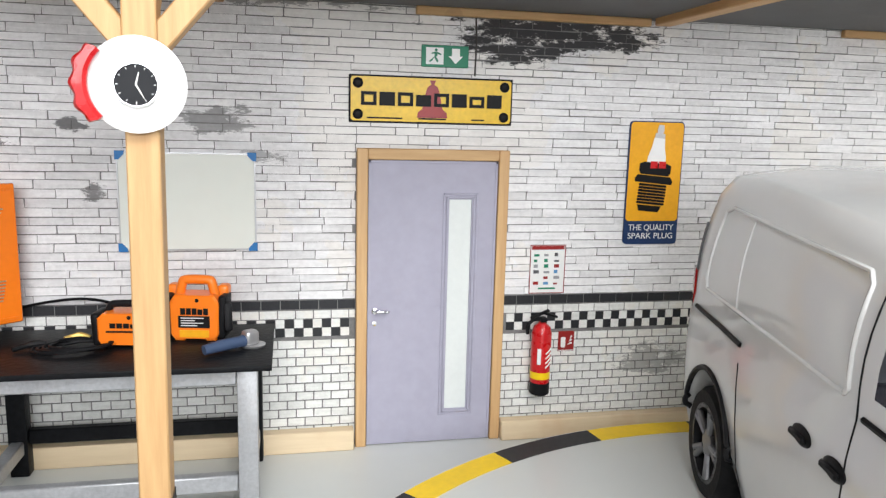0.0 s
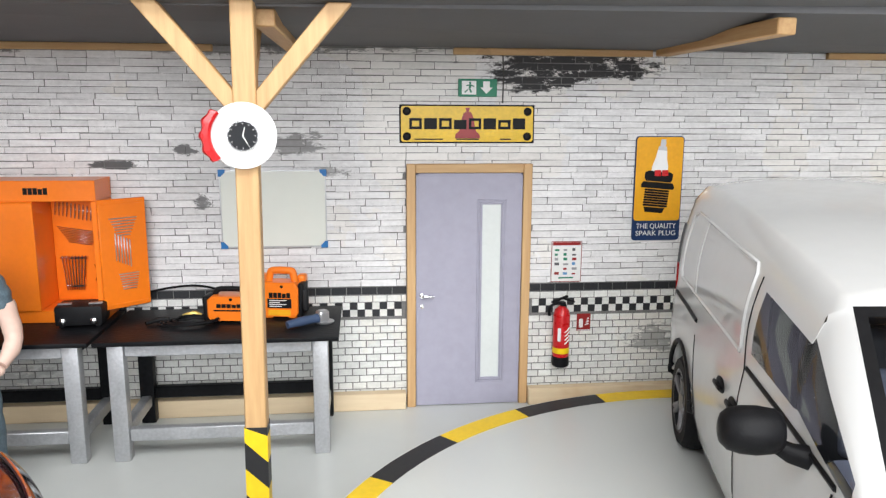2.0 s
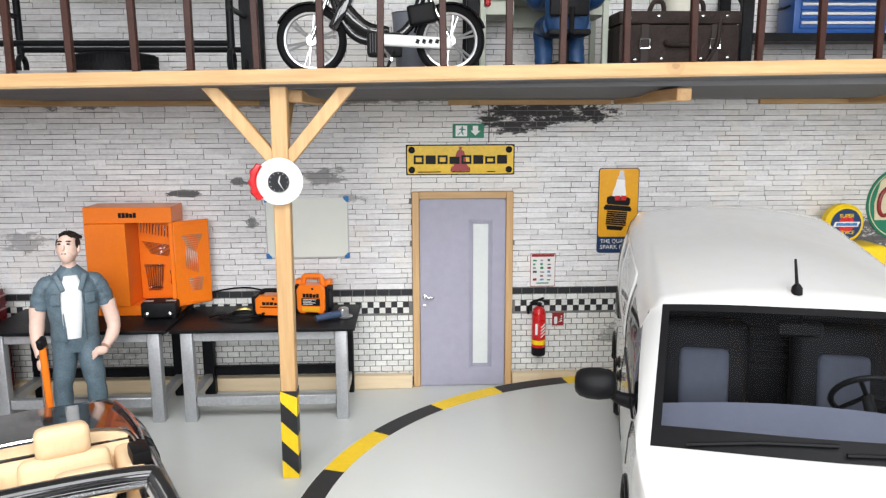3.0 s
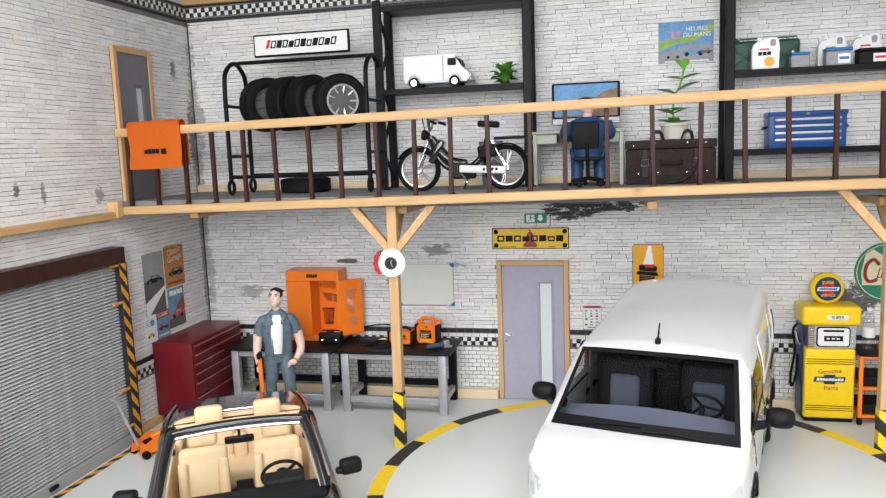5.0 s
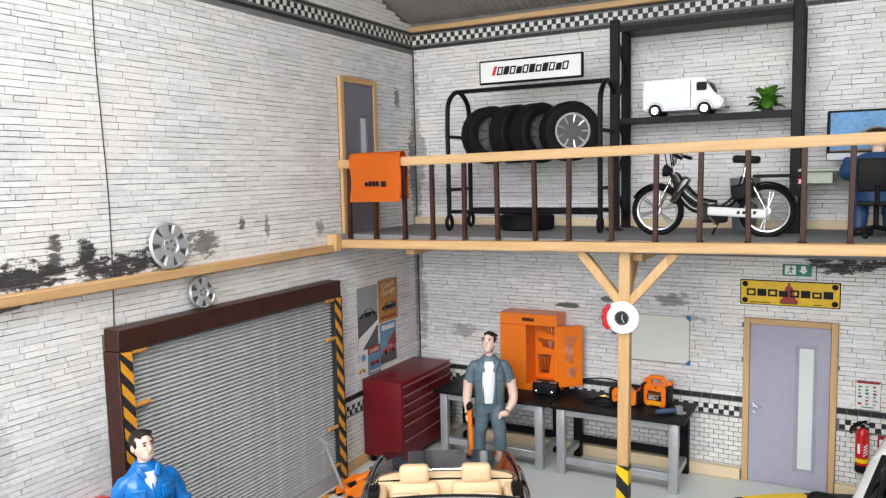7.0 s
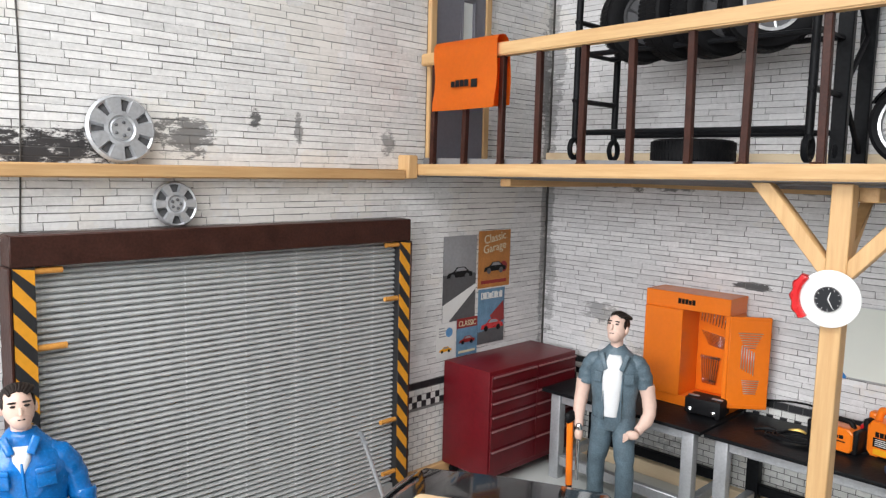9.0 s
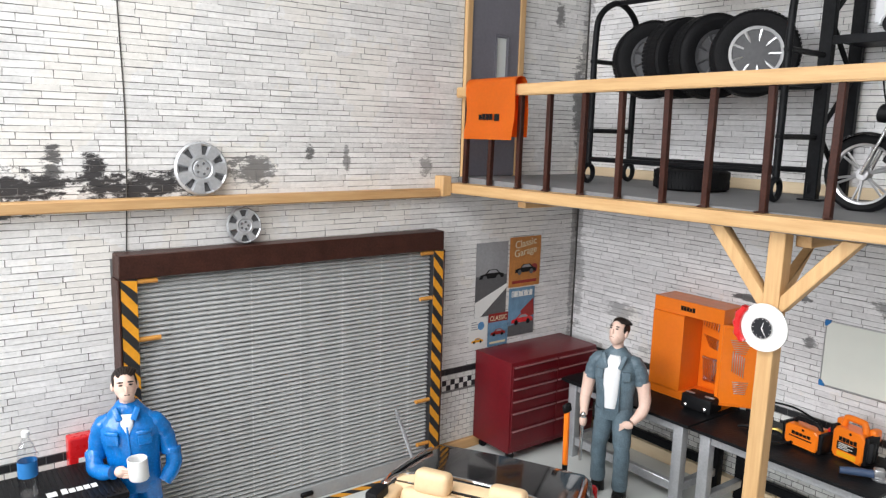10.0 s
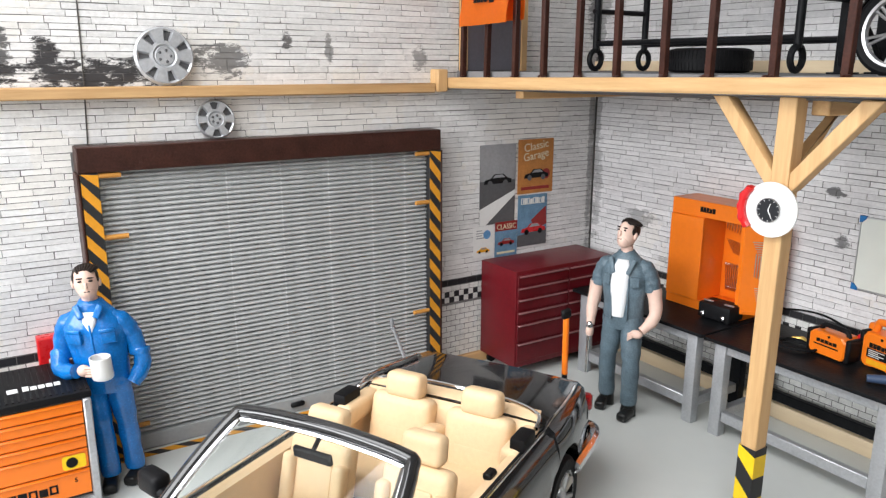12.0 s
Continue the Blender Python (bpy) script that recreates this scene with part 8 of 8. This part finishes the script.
part("hanging_strap", tube(B(), smooth_path([(0.36, -0.22, 0.5), (0.32, -0.25, 0.25), (0.16, -0.26, 0.06), (-0.05, -0.25, 0.02)], 5), 0.018, 6), LEATHER, sc_)
pt = thing("potted_plant", "leafy green plant in a cream pot on the suitcase", "plant", (2.76, 4.34, DECK + 0.568))
pt.scale = (1.3, 1.3, 1.12)
part("pot", lathe(B(), [(0.09, 0.0), (0.10, 0.004), (0.135, 0.15), (0.15, 0.155), (0.15, 0.185), (0.135, 0.187), (0.125, 0.16), (0.02, 0.155)], 28), mat("cream_glaze", (0.62, 0.60, 0.52), 0.4, vary=0.06), pt, "cream glazed pot")
stem = smooth_path([(0, 0, 0.15), (-0.015, 0, 0.32), (0.0, 0.01, 0.48), (0.06, 0.0, 0.64), (0.085, 0.0, 0.80)], 5)
part("stem", tube(B(), stem, 0.011, 6), GREEN_P, pt)
rnd = random.Random(9)
for k, (z, a, ln) in enumerate(((0.17, 0.2, 0.15), (0.17, 3.0, 0.16), (0.18, 4.6, 0.14), (0.20, 1.6, 0.13), (0.28, 3.4, 0.19), (0.30, 0.1, 0.16), (0.33, 5.4, 0.13), (0.50, 3.0, 0.17), (0.53, 0.2, 0.22), (0.66, 2.9, 0.14), (0.69, 0.1, 0.17), (0.78, 2.2, 0.17), (0.80, 1.3, 0.13))):
    p_ = min(stem, key=lambda q: abs(q.z - z))
    bm = B()
    leaf(bm, p_, (math.cos(a), math.sin(a) * 0.7 - 0.15, 0.3 + (0.8 if z > 0.75 else 0.12 * (k % 3))), ln * 1.15, ln * 0.85, 0.1)
    part("leaf", bm, GREEN_P, pt, "broad green leaf")

# race poster on the gallery wall
rp = thing("race_poster", "colourful race poster with a blue sports car on track", "poster", (2.60, BACK - 0.002, 4.86))
part("sheet", span(B(), (0, -0.004, 0), (0.72, 0, 0.545)), SKY_P, rp, smooth=0)
flat("printed_field", rp, [(0, 0.16), (0.25, 0.26), (0.45, 0.27), (0.72, 0.42), (0.72, 0.54), (0.55, 0.40), (0.3, 0.33), (0, 0.30)], -0.0042, GRASS_P, 0.002)
flat("printed_track", rp, [(0, 0), (0.72, 0), (0.72, 0.22), (0.4, 0.24), (0, 0.12)], -0.0042, MIDGREY, 0.002)
car_shape(rp, 0.30, 0.62, 0.08, SKY_P, -0.0065)
car_shape(rp, 0.50, 0.70, 0.10, GREYP, -0.0095)
car_shape(rp, 0.08, 0.30, 0.06, MIDGREY, -0.0065)
words(rp, "24", 0.21, 0.36, 0.17, -0.0065, RED, 0)
words(rp, "HEURES", 0.50, 0.44, 0.082, -0.0065, PAPER)
words(rp, "DU MANS", 0.50, 0.365, 0.082, -0.0065, PAPER)
flat("small_print", rp, rect(0.08, 0.66, 0.008, 0.03), -0.0065, PAPER, 0.002)


# things on the second rack
def jerrycan(x, y, label):
    j = thing("jerrycan", label, "jerrycan", (x, y, SH), 0, "green jerrycans")
    part("can_body", box(B(), (0, 0, 0.20), (0.36, 0.16, 0.40), 0.045, seg=3), GREEN_J, j, "dark green can")
    for a in (38, -38):
        part("pressed_rib", box(B(), (0, -0.082, 0.19), (0.38, 0.014, 0.03), 0.006, (0, a, 0)), GREEN_J, j)
    for dx in (-0.05, 0.0, 0.05):
        part("handle", tube(B(), [(dx - 0.02, 0.0, 0.39), (dx - 0.02, 0, 0.43), (dx + 0.1, 0, 0.43), (dx + 0.1, 0, 0.39)], 0.010, 6), GREEN_J, j)
    part("spout", lathe(B(), [(0.04, 0), (0.04, 0.04), (0.03, 0.05)], 14, pose(-0.12, 0, 0.39)), GREEN_J, j)


jerrycan(3.68, 4.80, "dark green jerrycan behind the oil jug")
jerrycan(4.16, 4.80, "dark green jerrycan beside the oil jug")


def jug(x, y, label, red=True):
    g = thing("oil_jug", label, "oil jug", (x, y, SH), 0, "white oil jugs")
    bm = plate(B(), [(-0.16, 0.0), (0.16, 0.0), (0.165, 0.26), (0.15, 0.40), (0.02, 0.40), (-0.02, 0.36), (-0.10, 0.36), (-0.16, 0.30)], -0.075, 0.075)
    bmesh.ops.bevel(bm, geom=list(bm.edges), offset=0.02, segments=2, affect="EDGES")
    part("jug_body", bm, WHITE_P, g, "white plastic jug")
    part("cap", lathe(B(), [(0.035, 0), (0.035, 0.045), (0.028, 0.05)], 14, pose(-0.06, 0, 0.36)), WHITE_P, g)
    part("handle_gap", plate(B(), rounded(0.05, 0.115, 0.29, 0.375, 0.02), -0.0765, 0.0765), MIDGREY, g, smooth=0)
    flat("label_mark", g, disc(0.04, 0.10, 0.06, 18), -0.0765, SIGN_O)
    wordmark(g, -0.10, 0.06, 0.18, 0.225, -0.0765, BLACK, 3, 0.15)
    wordmark(g, -0.08, 0.04, 0.245, 0.265, -0.0765, RED, 7)


jug(3.88, 4.55, "white oil jug with orange label on the rack")
jug(4.72, 4.80, "white oil jug behind the batteries")
jug(5.12, 4.80, "white oil jug behind the batteries")


def battery(x, y, w, d, h, lid, label, lab_m=PAPER):
    b = thing("car_battery", label, "battery", (x, y, SH), 0, "batteries on the rack")
    part("case", box(B(), (0, 0, h * 0.39), (w, d, h * 0.78), 0.012), MIDGREY if lid is BLUE else BLACK, b)
    part("lid", box(B(), (0, 0, h * 0.87), (w + 0.01, d + 0.01, h * 0.18), 0.012), lid, b, "coloured lid")
    for s in (-1, 1):
        part("terminal", lathe(B(), [(0.02, 0), (0.016, 0.03)], 10, pose(s * w * 0.36, 0, h * 0.955)), ALLOY, b)
    if lab_m:
        flat("label", b, rect(-w * 0.05, w * 0.42, h * 0.12, h * 0.62), -d / 2 - 0.0005, lab_m)
        flat("label_line", b, rect(0.0, w * 0.36, h * 0.32, h * 0.46), -d / 2 - 0.005, BLUE if lid is BLUE else RED)


battery(4.28, 4.50, 0.22, 0.15, 0.20, BLUE, "small grey battery with blue lid on the rack", None)
battery(4.72, 4.50, 0.30, 0.17, 0.23, BLUE, "grey car battery with blue lid and label")
battery(5.12, 4.50, 0.36, 0.18, 0.20, BLACK, "black car battery with white label")
bx = thing("blue_toolbox", "blue steel toolbox with silver drawers on the rack", "toolbox", (4.40, 4.66, DECK + 0.40))
part("case", span(B(), (-0.46, -0.16, 0.0), (0.46, 0.18, 0.46), 0.02, seg=2), BLUE_BOX, bx, "blue enamelled case")
for k in range(4):
    dw = part("drawer", span(B(), (-0.40, -0.172, 0.06 + k * 0.085), (0.40, -0.161, 0.13 + k * 0.085), 0.004), BLUE_BOX, bx, "blue drawer")
    part("drawer_strip", span(B(), (-0.39, -0.182, 0.095 + k * 0.085), (0.39, -0.1725, 0.125 + k * 0.085), 0.004), ALLOY, dw, "silver drawer pull")
part("lid_edge", span(B(), (-0.47, -0.17, 0.41), (0.47, 0.185, 0.465), 0.012), BLUE_BOX, bx)
part("catch", box(B(), (0, -0.176, 0.43), (0.05, 0.015, 0.04), 0.004), CHROME, bx)
for s in (-1, 1):
    part("side_handle", tube(B(), smooth_path([(s * 0.46, -0.08, 0.28), (s * 0.50, -0.05, 0.26), (s * 0.50, 0.07, 0.26), (s * 0.46, 0.10, 0.28)], 4), 0.012, 6), BLACK, bx)

# orange mat hung over the rail
cl = thing("orange_mat", "orange rubber mat with a black mark hung over the handrail", "mat", (0, 0, 0))
bm = B()
X0, X1 = -4.27, -3.50
prof = [(3.095, 3.72), (3.095, 3.95), (3.085, 4.18), (3.07, 4.27), (3.03, 4.315), (2.99, 4.318), (2.945, 4.305), (2.918, 4.27), (2.912, 4.18), (2.915, 4.0), (2.905, 3.88), (2.885, 3.76), (2.89, 3.69)]
NX = 16
front = []
for i in range(NX + 1):
    u = i / NX
    wave = 0.018 * math.sin(u * 5.0)
    front.append([(X0 + (X1 - X0) * u + (0.03 * math.sin((4.2 - z) * 5) if z < 4.2 else 0), y + (wave if z < 4.15 else 0), z - 0.045 * 0 + 0.013 * (X0 + (X1 - X0) * u + 3.9)) for y, z in prof])
loft(bm, front, closed=False)
o = bmesh.ops.solidify(bm, geom=list(bm.faces), thickness=0.010)
part("sheet", bm, ORANGE_SOFT, cl, "orange rubber sheet", smooth=60)
wordmark(cl, -4.02, -3.80, 3.89, 3.95, 2.893, BLACK, 4, 0.0, True)
flat("emblem", cl, rect(-3.77, -3.70, 3.88, 3.95), 2.893, BLACK)

# ---- printed bricks and tiles of the walls ----
def pieces(rects_, depth, skew):
    """Shallow blocks (u0, u1, w0, w1), as vertices and faces, the front a little uneven."""
    vs, fs = [], []
    for u0, u1, w0, w1 in rects_:
        b = len(vs)
        j = [random.uniform(-skew, skew) for _ in range(8)]
        fr = [(u0 + j[0], w0 + j[1]), (u1 + j[2], w0 + j[3]), (u1 + j[4], w1 + j[5]), (u0 + j[6], w1 + j[7])]
        dd = depth * random.uniform(0.7, 1.0)
        vs += [(u, dd, w) for u, w in fr] + [(u, 0.0, w) for u, w in fr]
        fs += [(b, b + 1, b + 2, b + 3)] + [(b + k, b + 4 + k, b + 4 + (k + 1) % 4, b + (k + 1) % 4) for k in range(4)]
    return vs, fs


def place_uw(side):
    return (lambda u, d, w: (u, BACK + 0.008 - d, w)) if side == "back" else (lambda u, d, w: (LEFT - 0.008 + d, u, w))


def add_pieces(name, rects_, material, side, parent, singles=None, depth=0.007, skew=0.003, label=""):
    """All pieces joined, but for those inside the stretch singles, which are parts of their own."""
    f = place_uw(side)
    single, rest = [], []
    for r in rects_:
        inside = singles and singles[0] < (r[0] + r[1]) / 2 < singles[1] and singles[2] < (r[2] + r[3]) / 2 < singles[3] and len(single) < 300
        (single if inside else rest).append(r)
    if rest:
        vs, fs = pieces(rest, depth, skew)
        me = bpy.data.meshes.new(name + "s")
        me.from_pydata([Vector(f(*v)) * S for v in vs], [], fs)
        me.materials.append(material)
        o = new(name + "s", me)
        o.parent = parent
        tagged(o, label, kind="stuff")
    shared = {}
    for r in single:
        key = (round(r[1] - r[0], 2), round(r[3] - r[2], 3), random.randrange(3))
        if key not in shared:
            w_, h_ = (r[1] - r[0]) / 2, (r[3] - r[2]) / 2
            vs, fs = pieces([(-w_, w_, -h_, h_)], depth, skew)
            me = bpy.data.meshes.new(name)
            g = (lambda u, d, w: (u, -d, w)) if side == "back" else (lambda u, d, w: (d, u, w))
            me.from_pydata([Vector(g(*v)) * S for v in vs], [], fs)
            me.materials.append(material)
            shared[key] = me
        o = new(name, shared[key])
        o.parent = parent
        o.location = Vector(f((r[0] + r[1]) / 2, 0.0, (r[2] + r[3]) / 2)) * S


def courses(u0, u1, w0, w1, course, length, joint, holes=(), top=None, ragged=0.0, half=0.5):
    out, row, w = [], 0, w0
    while w + course * 0.5 < w1:
        u = u0 - random.uniform(0, length) if ragged else u0 - (length * half if row % 2 else 0)
        h = course * (random.uniform(0.86, 1.14) if ragged else 1.0)
        while u < u1:
            ln = length * (random.uniform(1 - ragged, 1 + ragged) if ragged else 1.0)
            a, b, c, d = max(u, u0) + joint / 2, min(u + ln, u1) - joint / 2, w + joint / 2, min(w + h, w1) - joint / 2
            u += ln
            for h0, h1, g0, g1 in holes:
                if c < g1 and d > g0:
                    if a < h0 < b <= h1 + 1:
                        b = min(b, h0)
                    elif h0 <= a < h1:
                        a = h1
            if b - a > 0.02 and d - c > 0.01 and (top is None or d < top((a + b) / 2)):
                out.append((a, b, c, d))
        w += h
        row += 1
    return out


def checks(u0, u1, w0, n, s, holes=()):
    black, white = [], []
    for k in range(int((u1 - u0) / s)):
        for r in range(n):
            a, c = u0 + k * s, w0 + r * s
            if any(a + s > h0 and a < h1 and c < g1 for h0, h1, g0, g1 in holes):
                continue
            ((black if (k + r) % 2 else white)).append((a + 0.002, a + s - 0.002, c + 0.002, c + s - 0.002))
    return black, white


DOOR = [(0.27, 1.345, 0.0, 2.085)]
for side, wall_ob, u0, u1, dz, holes, wm, tm, single_b, single_t in (
        ("back", wall_b, LEFT, RIGHT, 0.0, DOOR, WALL_B, TILE_B, (1.40, 2.9, 1.15, 2.3), (1.40, 2.6, 0.13, 0.8)),
        ("left", wall_l, FRONT, BACK, -0.06, [(-0.645, 2.75, 0.0, 2.63)], WALL_L, TILE_L, (-0.5, 1.6, 2.7, 3.3), (2.92, 4.2, 0.10, 0.7))):
    up_holes = holes + ([(3.07, 3.93, DECK, 5.29)] if side == "left" else [])
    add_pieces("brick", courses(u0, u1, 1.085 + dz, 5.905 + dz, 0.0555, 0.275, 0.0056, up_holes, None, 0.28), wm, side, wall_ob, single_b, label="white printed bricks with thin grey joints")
    if side == "left":
        add_pieces("gable_brick", courses(u0, u1, 6.18, 8.9, 0.0555, 0.275, 0.0056, (), lambda u: 6.27 + (BACK - u) * 0.303, 0.28), wm, side, wall_ob, label="white printed bricks of the gable")
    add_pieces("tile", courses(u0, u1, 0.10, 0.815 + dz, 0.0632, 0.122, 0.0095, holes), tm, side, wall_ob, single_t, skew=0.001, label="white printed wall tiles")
    add_pieces("border_tile", courses(u0, u1, 0.945 + dz, 1.008 + dz, 0.063, 0.122, 0.008, holes), tm, side, wall_ob, skew=0.001, label="white printed border tiles")
    add_pieces("black_tile", courses(u0, u1, 1.012 + dz, 1.08 + dz, 0.068, 0.13, 0.006, holes), TILE_K, side, wall_ob, skew=0.001, label="black printed border tiles")
    kb, kw = checks(u0, u1, 0.817 + dz, 2, 0.0635, holes)
    add_pieces("black_check", kb, TILE_K, side, wall_ob, skew=0.001, label="black squares of the chequered border")
    add_pieces("white_check", kw, tm, side, wall_ob, skew=0.001, label="white squares of the chequered border")
    add_pieces("black_tile", courses(u0, u1, 5.91, 5.96, 0.05, 0.16, 0.005), TILE_K, side, wall_ob, skew=0.001, label="black upper border strip")
    kb, kw = checks(u0, u1, 5.985, 2, 0.066)
    add_pieces("black_check", kb, TILE_K, side, wall_ob, skew=0.001, label="black squares of the upper chequered border")
    add_pieces("white_check", kw, tm, side, wall_ob, skew=0.001, label="white squares of the upper chequered border")
    add_pieces("black_tile", courses(u0, u1, 6.135, 6.165, 0.03, 0.16, 0.004), TILE_K, side, wall_ob, skew=0.001, label="black line over the chequered border")
